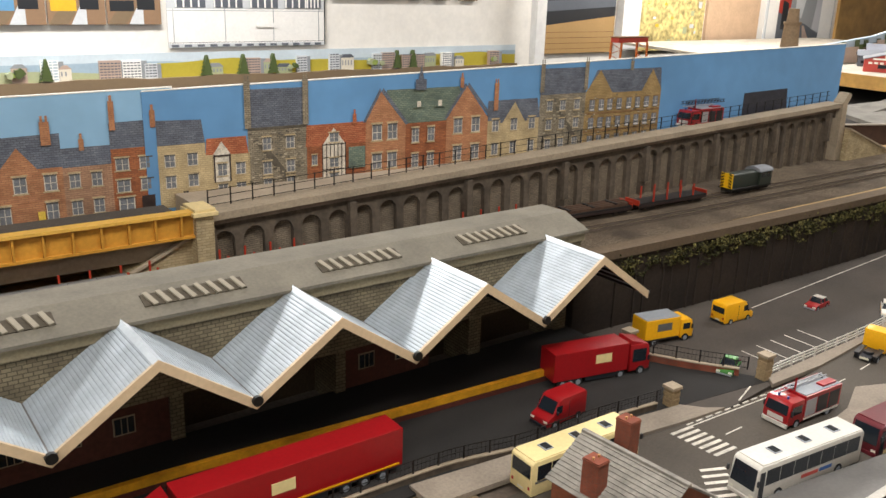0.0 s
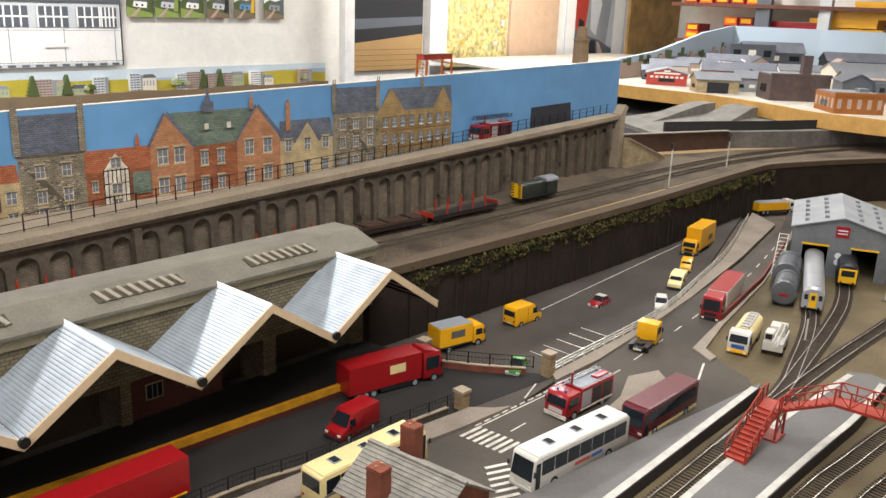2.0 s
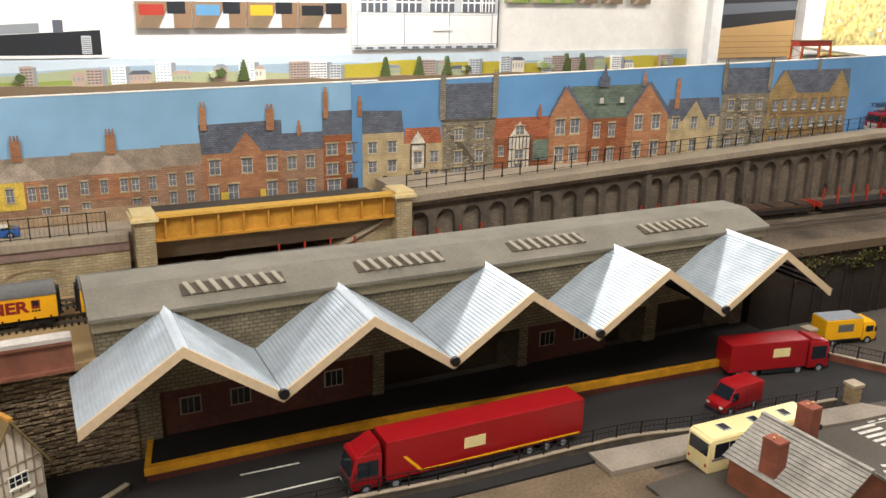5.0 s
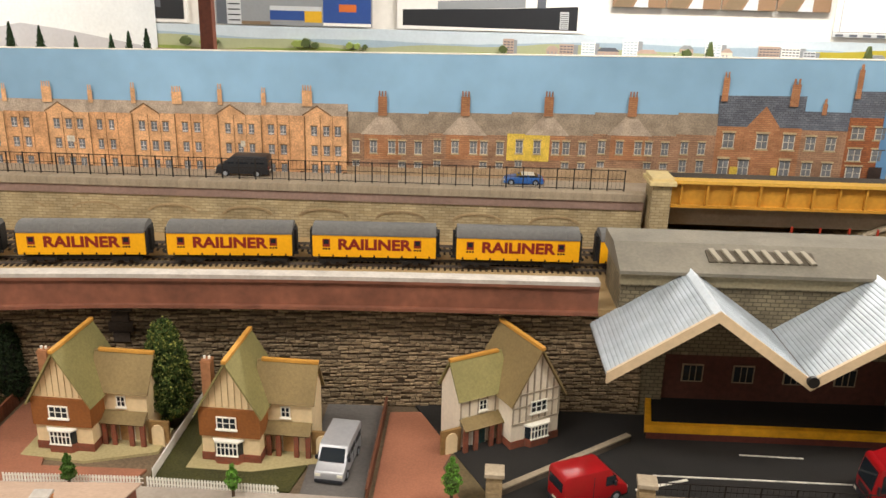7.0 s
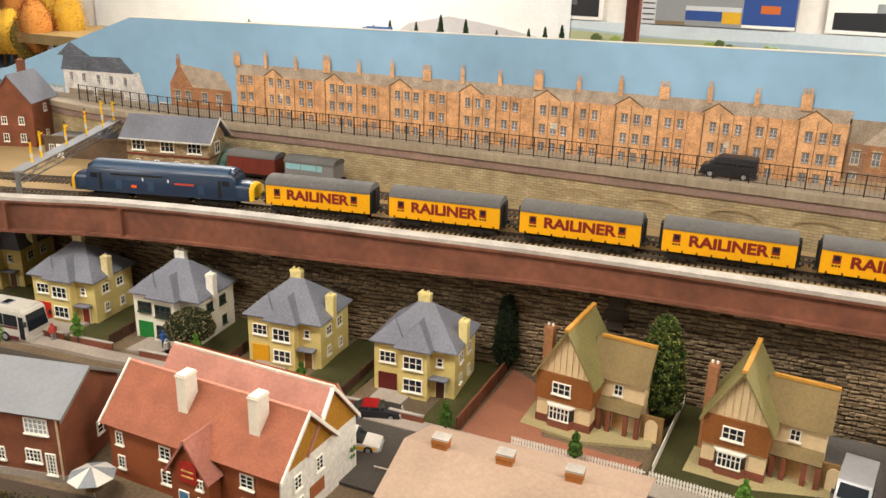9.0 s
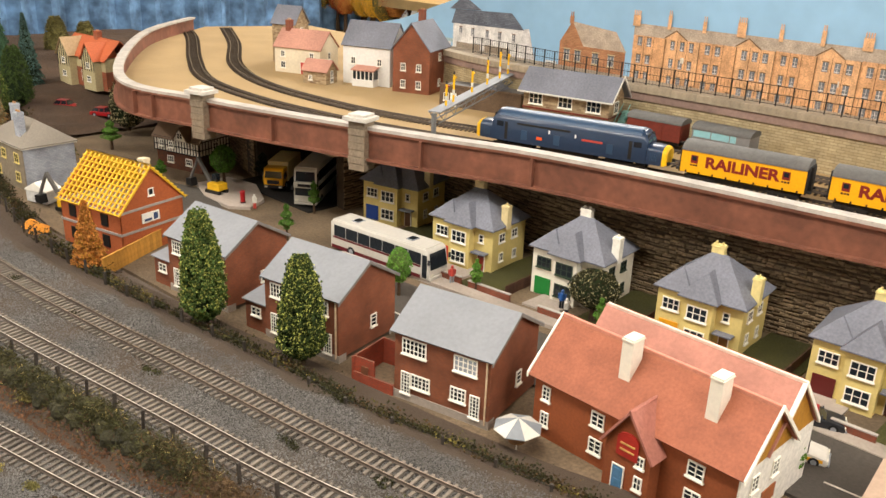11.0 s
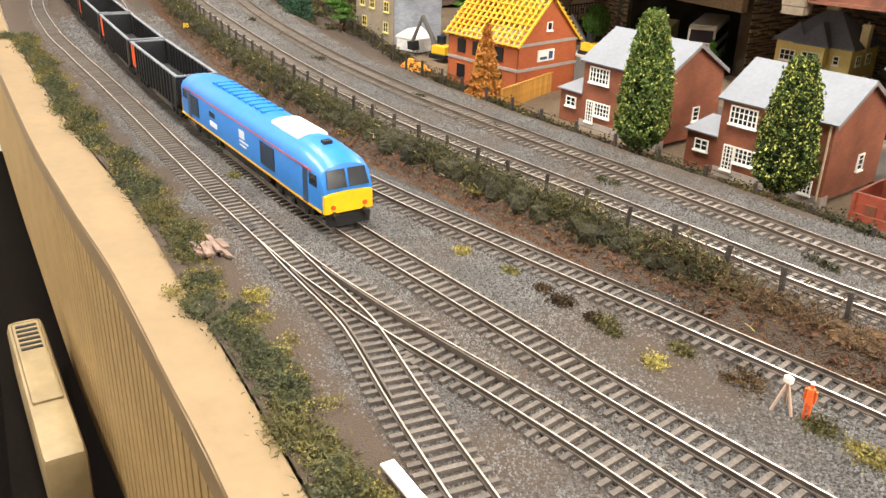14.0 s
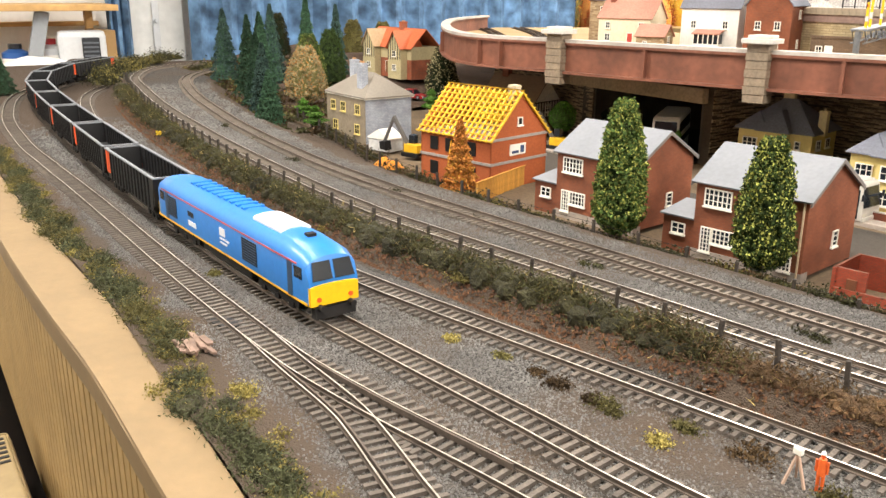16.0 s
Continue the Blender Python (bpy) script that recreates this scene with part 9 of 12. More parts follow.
# the upper street
van(-.49, 1.03, .2182, 180, VDARK, "black van on the upper street", L=.066, W=.025, H=.027, windows=True)
car(-.137, 1.03, .2182, 180, VBLUE, "blue and white sports car on the upper street", L=.05, H=.014, roof=VWHITE)
root = fire_engine(1.372, 1.018, .2625, 180, "red fire engine with long ladder on the upper street")
for k in (-.006, .006):
    for z in (.047, .052):
        part("long_ladder_rail", bx(B(), -.062, .056, k - .0006, k + .0006, z, z + .0011), VDARK, root)
    for i in range(12):
        part("ladder_strut", bx(B(), -.060 + i * .010, -.0588 + i * .010, k - .0005, k + .0005, .0475, .0525), VDARK, root)
for u, yy, r in ((-2.16, .63, 30), (-2.27, .60, 40)):
    car(u, yy, .046, r, VRED, "red car parked by the farmhouse")

# ---- station, depot and yard ----
MARK = mat("road_paint", "#cfc8ba", .7, .15, 300, .2, stain=.35, sscale=60)
BRIDGER = mat("footbridge_red", "#9a3422", .55, .1, 250, .15, stain=.25, sscale=60)
DEPW = mat("depot_grey_wall", "#6f7173", .7, .1, 250, .2, stain=.25)
DEPR = mat("depot_grey_roof", "#8f9192", .6, .08, 250, .2, stain=.2)
PSIDE = mat("platform_side", "#39332d", .85, .2, 250, .4, stain=.3)
PEDGE = mat("platform_white_edge", "#bdb8ae", .65, .08, 300, .15, stain=.2, sscale=60)
PTOP = .058


def platform(name, pts, edges, label, zs=None):
    root = thing(name, 0, 0, 0, 0, label, "platform", "platforms")
    zs = zs or [PTOP] * len(pts)
    for nm, lo, hi, m in (("wall", None, -.002, PSIDE), ("surface", -.002, 0, GREYPLAT)):
        b = B()
        up = [b.verts.new((p[0], p[1], z + hi)) for p, z in zip(pts, zs)]
        dn = [b.verts.new((p[0], p[1], G - .002 if lo is None else z + lo)) for p, z in zip(pts, zs)]
        b.faces.new(up)
        b.faces.new(dn[::-1])
        for i in range(len(pts)):
            j = (i + 1) % len(pts)
            b.faces.new((dn[i], dn[j], up[j], up[i]))
        bmesh.ops.triangulate(b, faces=[f for f in b.faces if len(f.verts) > 4])
        part(nm, b, m, root)
    for line, w in edges:
        q, t = smoothline(line, .02)
        b = B()
        ribbon(b, q * (1, 1, 0), t, 0, w, PTOP - .0008, PTOP + .0006)
        part("white_edge", b, PEDGE, root, "white painted edge")
    return root


platform("platform", [(.44, .303), (1.062, .303), (1.085, .309), (.803, .349), (.62, .39), (.44, .42)], [([(.44, .3032), (.75, .3032), (1.062, .3032)], .009)], "grey station platform with a white edge beside the road", [PTOP, PTOP, .056, .0455, .0455, .0455])
platform("platform", [(.44, .258), (.85, .256), (1.02, .249), (1.21, .233), (1.225, .21), (1.215, .184), (1.07, .179), (.9, .188), (.44, .205)],
         [([(.44, .249), (.85, .2475), (1.02, .2405), (1.205, .2245)], .008), ([(.44, .2055), (.9, .1885), (1.07, .1795), (1.21, .184)], .008)], "grey island platform with white edges under a footbridge")
SLD = mat("oily_sleeper", "#453a30", .85, .2, 600, .3, rnd=.15)
for ln in ([(.35, .279), (.7, .28), (.95, .281), (1.12, .289), (1.22, .308), (1.39, .348), (1.55, .402), (1.9, .52)],
           [(1.08, .284), (1.2, .298), (1.42, .325), (1.587, .356), (1.8, .423)],
           [(.9, .279), (1.08, .279), (1.31, .271), (1.48, .261), (1.8, .246), (2.3, .24)],
           [(.35, .185), (.84, .172), (.98, .160), (1.14, .140), (1.4, .09), (1.8, .0)],
           [(.35, .135), (.84, .122), (.98, .110), (1.14, .09), (1.4, .04), (1.8, -.06)],
           [(1.15, .14), (1.30, .155), (1.5, .20), (1.75, .25)]):
    track("railway_track", ln, G + .0006, 0, 0, "station track with bright rails on dark sleepers", pieces=False, sleeper=SLD)

# footbridge
root = thing("footbridge", 0, 0, 0, 0, "red painted lattice footbridge with stairs on the island platform", "footbridge")


def flight(p0, p1, w, name="stair"):
    """A flight or span between two floor points, with lattice railings on both sides."""
    a, c = Vector(p0), Vector(p1)
    d = c - a
    L = math.hypot(d.x, d.y)
    dirv, nrm = Vector((d.x, d.y, 0)) / L, Vector((-d.y, d.x, 0)) / L
    st = part(name, loft(B(), [[a + nrm * s * w + Vector((0, 0, h)) for s, h in ((-1, -.003), (1, -.003), (1, 0), (-1, 0))], [c + nrm * s * w + Vector((0, 0, h)) for s, h in ((-1, -.003), (1, -.003), (1, 0), (-1, 0))]]), BRIDGER, root)
    n = int(L / .006)
    for i in range(n):
        if abs(d.z) < .01:
            break
        p = a + d * ((i + .5) / n)
        m = Matrix.Translation(p) @ Matrix.Rotation(math.atan2(dirv.y, dirv.x), 4, "Z")
        part("tread", bx(B(), -.0025, .0025, -w, w, 0, .0016, m), BRIDGER, st)
    k = max(2, int(round(L / .016)))
    for s in (-1, 1):
        o = nrm * s * w
        for h in (.0, .018):
            part("handrail", loft(B(), [[e + o + nrm * u + Vector((0, 0, h + v)) for u, v in ((-.0007, -.0007), (.0007, -.0007), (.0007, .0007), (-.0007, .0007))] for e in (a, c)]), BRIDGER, st)
        for i in range(k + 1):
            e = a + d * (i / k) + o
            part("upright", bx(B(), e.x - .0007, e.x + .0007, e.y - .0007, e.y + .0007, e.z, e.z + .018), BRIDGER, st)
            if i < k:
                f_ = a + d * ((i + 1) / k) + o
                lo, hi = (e, f_) if i % 2 else (f_, e)
                part("brace", loft(B(), [[lo + dirv * u + nrm * v for u, v in ((-.0006, -.0004), (.0006, -.0004), (.0006, .0004), (-.0006, .0004))], [hi + Vector((0, 0, .018)) + dirv * u + nrm * v for u, v in ((-.0006, -.0004), (.0006, -.0004), (.0006, .0004), (-.0006, .0004))]]), BRIDGER, st)
    return st


flight((.856, .247, PTOP), (.93, .243, .098), .0115)
flight((.93, .243, .098), (.957, .243, .098), .0135, "landing")
flight((.945, .231, .098), (.948, .178, .124), .011)
flight((.948, .178, .124), (.955, -.02, .124), .012, "span")
b = B()
for dx in (-.012, .012):
    for dy in (-.011, .011):
        bx(b, .944 + dx - .0012, .944 + dx + .0012, .243 + dy - .0012, .243 + dy + .0012, PTOP, .096)
for dy in (-.011, .011):
    for q in (((.932, .062), (.956, .092)), ((.956, .062), (.932, .092))):
        (xa, za), (xb, zb) = q
        loft(b, [[Vector((xa + u, .243 + dy + v, za)) for u, v in ((-.001, -.0006), (.001, -.0006), (.001, .0006), (-.001, .0006))], [Vector((xb + u, .243 + dy + v, zb)) for u, v in ((-.001, -.0006), (.001, -.0006), (.001, .0006), (-.001, .0006))]])
part("trestle", b, BRIDGER, root)
part("foot_frame", bx(B(), .929, .959, .229, .257, PTOP, PTOP + .002), BRIDGER, root)

# engine depot
root = thing("engine_shed", 1.69, .495, G, 18.8 - 90, "grey model engine shed with vented roof and red sign", "shed")
W, D, E_, R_ = .175, .25, .096, .120
fw = lambda s: E_ + (R_ - E_) * (1 - abs(s - W / 2) / (W / 2))
b = B()
for s0, s1, lo in ((0, .02, 0), (.02, .066, .062), (.066, .108, 0), (.108, .154, .062), (.154, W, 0)):
    p = [(s0, lo), (s1, lo), (s1, fw(s1))]
    if s0 < W / 2 < s1:
        p.append((W / 2, R_))
    prism(b, p + [(s0, fw(s0))], -.002, .002, "y")
part("front_wall", b, DEPW, root)
part("side_wall", bx(B(), 0, .004, .002, D, 0, E_ - .002), DEPW, root)
part("side_wall", bx(B(), W - .004, W, .002, D, 0, E_ - .002), DEPW, root)
part("back_wall", prism(B(), [(0, 0), (W, 0), (W, E_), (W / 2, R_), (0, E_)], D, D + .004, "y"), DEPW, root)
for s in (0, 1):
    b = B()
    e = -.006 if s == 0 else W + .006
    slab(b, (e, -.006, E_ - .001), (W / 2, -.006, R_ + .002), (W / 2, D + .006, R_ + .002), (e, D + .006, E_ - .001), .002)
    rf = part("roof", b, DEPR, root)
    for i in range(5):
        for j in range(2):
            u = (.25 + .4 * j) * W / 2
            xx = u if s == 0 else W - u
            zz = fw(u) + .002
            part("roof_vent", bx(B(), xx - .004, xx + .004, .02 + i * .046, .032 + i * .046, zz - .002, zz + .004), PALEROOF, rf, bevel=.0006)
for s0 in (.02, .108):
    part("door_lintel", bx(B(), s0 - .002, s0 + .048, -.0035, -.002, .061, .0645), LOCOY, root, "yellow lintel")
part("sign", bx(B(), W / 2 - .012, W / 2 + .012, -.0035, -.002, .082, .104), VRED, root, "red square sign")
for i in (-1, 1):
    part("sign_bar", bx(B(), W / 2 - .009, W / 2 + .009, -.0042, -.0035, .093 + i * .003 - .001, .093 + i * .003 + .001), HATCH, root, "white bar emblem")
for h in (.045, .032):
    part("clock_disc", cyl(B(), W / 2 - .002, h, -.004, -.002, .006, 20, axis="y"), HATCH, root, "round pale notice")
root = thing("access_ladder", 1.69, .515, G, 16, "white latticed stair beside the engine shed", "ladder")
for s in (-1, 1):
    part("stringer", prism(B(), [(-.05, 0), (-.044, 0), (.05, .062), (.044, .062)], s * .0085 - .0006, s * .0085 + .0006, "y"), VWHITE, root)
for i in range(11):
    part("rung", bx(B(), -.045 + i * .009, -.043 + i * .009, -.0085, .0085, .002 + i * .006, .003 + i * .006), VWHITE, root)


def dmu(x, y, rz, L, body, endc, label):
    """Front looks along -x."""
    root = thing("railcar", x, y, G + .003, rz, label, "train carriage", "depot trains")
    part("body", shell([(0, .0165, .009, .034, .043), (.004, .0178, .009, .036, .0475), (L, .0178, .009, .036, .0475)]), body, root, smooth=True)
    part("roof", shell([(.006, .0165, .0375, .038, .0484), (L, .0165, .0375, .038, .0484)]), VDARK if endc else VSIL, root, smooth=True)
    if endc:
        part("cab_end", bx(B(), -.0012, .0005, -.0155, .0155, .0095, .037), LOCOY, root, "yellow cab end", bevel=.0006)
        part("windscreen", bx(B(), -.0018, -.001, -.0115, .0115, .0225, .034), GLASS, root)
    else:
        part("gangway_door", bx(B(), -.0012, .0005, -.006, .006, .0105, .036), LOCOY, root, "yellow end door")
        part("door_window", bx(B(), -.0018, -.001, -.003, .003, .024, .032), GLASS, root)
        for s in (-1, 1):
            part("end_window", bx(B(), -.0008, .0004, s * .0115 - .0028, s * .0115 + .0028, .024, .033), GLASS, root)
    for s in (-1, 1):
        n = int(L / .02)
        for i in range(n):
            part("side_window", bx(B(), .012 + i * .02, .027 + i * .02, s * .0178 - .0003, s * .0178 + .0003, .023, .032), GLASS, root)
        part("side_band", bx(B(), .006, L, s * .0178 - .0003, s * .0178 + .0002, .0345, .0362), VDARK, root)
        part("buffer", cyl(B(), s * .0105, .011, -.006, 0, .0018, 10, axis="x"), UNDER, root)
    bogie(root, .035, .017)
    bogie(root, L - .035, .017)


dmu(1.46, .3705, 18.8, .27, VSIL, False, "silver carriage with a yellow end door leaving the shed")
dmu(1.655, .3735, 18.8, .19, VDARK, True, "dark railcar with yellow cab front in the shed")

# road markings
root = thing("road_marking", 0, 0, G, 0, "worn white painted road lines", "road marking", kind="structure")


def dash(x0, y0, x1, y1, w=.0016, z=.0036):
    a = math.atan2(y1 - y0, x1 - x0)
    L = math.hypot(x1 - x0, y1 - y0)
    part("line", bx(B(), 0, L, -w / 2, w / 2, z - .001, z, pose(x0, y0, 0, 0, 0, math.degrees(a))), MARK, root)


for i in range(5):
    dash(.972 + i * .0345, .608, .970 + i * .0345, .557, z=.0028)
dash(1.13, .700, 1.75, .735, z=.0028)
for i in range(16):
    u = .755 + i * .075
    yy = float(np.interp(u, [.7, 1.0, 1.3, 1.6, 2.05], [.478, .478, .503, .535, .618]))
    y2 = float(np.interp(u + .03, [.7, 1.0, 1.3, 1.6, 2.05], [.478, .478, .503, .535, .618]))
    dash(u, yy, u + .03, y2)
for i in range(11):
    dash(.735 + i * .017, .5165 - i * .0006, .746 + i * .017, .516 - i * .0006, .0022)
dash(.735, .512, .92, .503)
for i in range(7):
    dash(.703 + i * .0005, .512 - i * .0092, .738 + i * .0005, .5105 - i * .0092, .0045)
for i in range(6):
    dash(.628 + i * .008, .402 + i * .009, .655 + i * .008, .390 + i * .009, .0045)
dash(.84, .52, .885, .535)
dash(1.12, .405, 1.06, .385, .003)
dash(-.03, .66, .30, .655)
dash(.06, .70, .12, .698)
dash(-.05, .636, .0, .655, .003)
for i in range(16):
    u = -1.15 + i * .075
    yy = float(np.interp(u, [-1.2, -.75, -.3, .1], [.468, .523, .54, .508]))
    dash(u, yy, u + .03, yy + .002, z=.0034)

# pavements with kerbs
for nm, pts in (("pavement_yard", [(.91, .520), (1.015, .517), (1.148, .527), (1.37, .549), (1.70, .594), (2.04, .655), (2.12, .745), (2.06, .728), (1.70, .625), (1.362, .561), (1.187, .540), (.925, .537)]),
                ("pavement_gate", [(.40, .55), (.62, .536), (.728, .522), (.805, .515), (.785, .528), (.765, .550), (.62, .568), (.40, .59)]),
                ("pavement_bus", [(.80, .415), (.93, .432), (.994, .457), (1.043, .437), (1.02, .41), (.96, .392), (.82, .395)]),
                ("pavement_depot", [(1.13, .40), (1.157, .441), (1.274, .4585), (1.57, .502), (2.018, .606), (2.018, .597), (1.57, .494), (1.28, .449), (1.17, .426), (1.15, .40)])):
    solid(nm, prism(B(), pts, G, G + .0062), mat("kerb_pavement", "#8f8374", .8, .12, 300, .3, stain=.25), "pale worn pavement with a raised kerb", "pavement", bevel=.0005)
solid("wall_depot", prism(B(), [(1.30, .459), (1.57, .497), (1.9, .573), (1.9, .577), (1.57, .501), (1.30, .463)], G, G + .017), OXIDE, "low brown wall between road and depot", "wall")


# fences, gate piers
def pier(x, y, top, w=.014):
    root = thing("gate_pier", x, y, G, random.uniform(-8, 8), "buff stone gate pier with a flat cap", "gate pier", "gate piers")
    n = 6
    for i in range(n):
        h = (top - G - .004) / n
        d = .0004 * (i % 2)
        part("stone", bx(B(), -w / 2 + d, w / 2 - d, -w / 2 + d, w / 2 - d, i * h, (i + 1) * h - .0003), BUFF, root)
    part("cap", bx(B(), -w / 2 - .0015, w / 2 + .0015, -w / 2 - .0015, w / 2 + .0015, top - G - .004, top - G), COPE, root, bevel=.0006)


for p in ((.92, .54, .078), (.76, .56, .069), (-.177, .613, .074), (-.047, .612, .070), (.83, .69, .078)):
    pier(*p)


def low_wall(pts, h, label, rail=.016, m=None):
    q, t = smoothline(pts, .02)
    b = B()
    ribbon(b, q * (1, 1, 0), t, -.002, .002, G, G + h)
    solid("wall_yard", b, m or GREYW, label, "wall")
    b = B()
    ribbon(b, q * (1, 1, 0), t, -.003, .003, G + h, G + h + .0015)
    solid("wall_coping", b, COPE, "pale coping of a low yard wall", "wall")
    if rail:
        railing("yard_railing", [(p[0], p[1]) for p in pts], G + h + .001, rail, .03, "dark iron railings on a low wall")


low_wall([(.823, .68), (.865, .61), (.912, .548)], .012, "low red brick wall below dark railings", .018, BRICKR)
low_wall([(-.04, .615), (.13, .609), (.243, .600), (.436, .596), (.537, .578), (.637, .574), (.753, .562)], .010, "low stone wall between street and depot forecourt", .016)
low_wall([(-.17, .622), (-.10, .675), (-.03, .728)], .009, "low grey wall beside the timbered cottage", 0)
# white rail fence
root = thing("rail_fence", 0, 0, G + .006, 0, "white post and rail fence along the pavement", "fence")
fq, ft = smoothline([(.925, .538), (1.187, .541), (1.33, .556), (1.362, .562), (1.70, .627), (2.06, .730)], .028)
for i in range(len(fq)):
    part("post", bx(B(), -.0009, .0009, -.0009, .0009, 0, .014, Matrix.Translation((fq[i][0], fq[i][1], 0))), VWHITE, root)
for h in (.004, .008, .0125):
    b = B()
    ribbon(b, fq * (1, 1, 0), ft, -.0005, .0005, h - .0008, h + .0008)
    part("rail", b, VWHITE, root)

# grey-roofed house with two stacks by the road
root = thing("house", .545, .437, G, 4, "brick house with pale grey tiled roof and two stacks", "house")
b = B()
gable(b, -.046, .046, -.056, .056, 0, .036, .029, "y")
part("wall", b, BROWNB, root)
ROOFG = mat("pale_tile_roof", "#8a847a", .75, .12, 300, .4, 500, stain=.3, sscale=60)
for s in (-1, 1):
    b = B()
    slab(b, (s * .051, -.06, .0335), (0, -.06, .067), (0, .06, .067), (s * .051, .06, .0335), .0016)
    rf = part("roof", b, ROOFG, root)
    n = 13
    for i in range(n):
        u0, u1 = i / n, (i + .96) / n
        pa, pb = Vector((s * .0515 * (1 - u0), 0, .0335 + .0335 * u0)), Vector((s * .0515 * (1 - u1), 0, .0335 + .0335 * u1))
        nn = Vector((s * .55, 0, .83)) * .0011
        part("tile_course", loft(B(), [[pa + Vector((0, yy, 0)), pb + Vector((0, yy, 0)), pb + nn * .1 + Vector((0, yy, 0)), pa + nn + Vector((0, yy, 0))] for yy in (-.0605, .0605)]), ROOFG, rf)
part("ridge", bx(B(), -.0025, .0025, -.061, .061, .0655, .069), ROOFG, root, bevel=.0008)
chimney(root, .032, .032, .04, .082, .015, .018, BRICKR, 2)
chimney(root, -.040, .012, .035, .074, .015, .018, BRICKR, 2)
window(root, -.018, -.056, .012, .014, .015, 2, 2, "s")
window(root, .018, -.056, .012, .014, .015, 2, 2, "s")

car(.905, .582, G + .0006, 200, VGREEN, "green car behind the low brick wall", L=.045)


# railway signals
def signal(x, y, z, h, label, arms=2):
    root = thing("railway_signal", x, y, z, 0, label, "signal", "railway signals")
    part("post", cyl(B(), 0, 0, 0, h, .0009, 8), VWHITE, root)
    part("base", bx(B(), -.005, .005, -.005, .005, 0, .0015), VDARK, root)
    part("head", bx(B(), -.0028, .0028, -.002, .002, h - .012, h), VDARK, root)
    for i in range(arms):
        part("lens", cyl(B(), 0, h - .004 - i * .005, -.0026, -.002, .0014, 10, axis="y"), TAILR if i else VGREEN, root)
    part("ladder", bx(B(), .002, .0028, -.0012, .0012, 0, h - .013), VWHITE, root)


signal(1.70, .777, UP, .098, "tall white signal post beside the upper line", 2)
signal(2.05, .80, UP, .08, "white signal post beside the upper line", 2)
signal(1.33, .335, G, .05, "short signal post beside the depot track", 2)
signal(1.64, .30, G, .055, "short signal post beside the depot track", 2)

# ---- trees ----
TRUNK = mat("trunk_bark", "#4a3826", .9, .25, 300, .5)


def crown_points(rng, n, h, prof, z0):
    """Points near the outside of a turned shape; prof gives the radius at 0..1 of its height."""
    u = rng.uniform(0, 1, n)
    rr = np.array([prof(v) for v in u])
    a = rng.uniform(0, 2 * math.pi, n)
    k = rng.uniform(.82, 1.04, n) * (1 + .04 * np.sin(3 * a + 9 * u) + .03 * np.sin(7 * a - 15 * u))
    return np.stack([rr * k * np.cos(a), rr * k * np.sin(a), z0 + u * h], 1)


def core(prof, h, z0, f=.82):
    b = B()
    rings = []
    for i in range(9):
        u = .02 + .96 * i / 8
        rings.append([Vector((prof(u) * f * math.cos(2 * math.pi * k / 10), prof(u) * f * math.sin(2 * math.pi * k / 10), z0 + u * h)) for k in range(10)])
    return loft(b, rings)


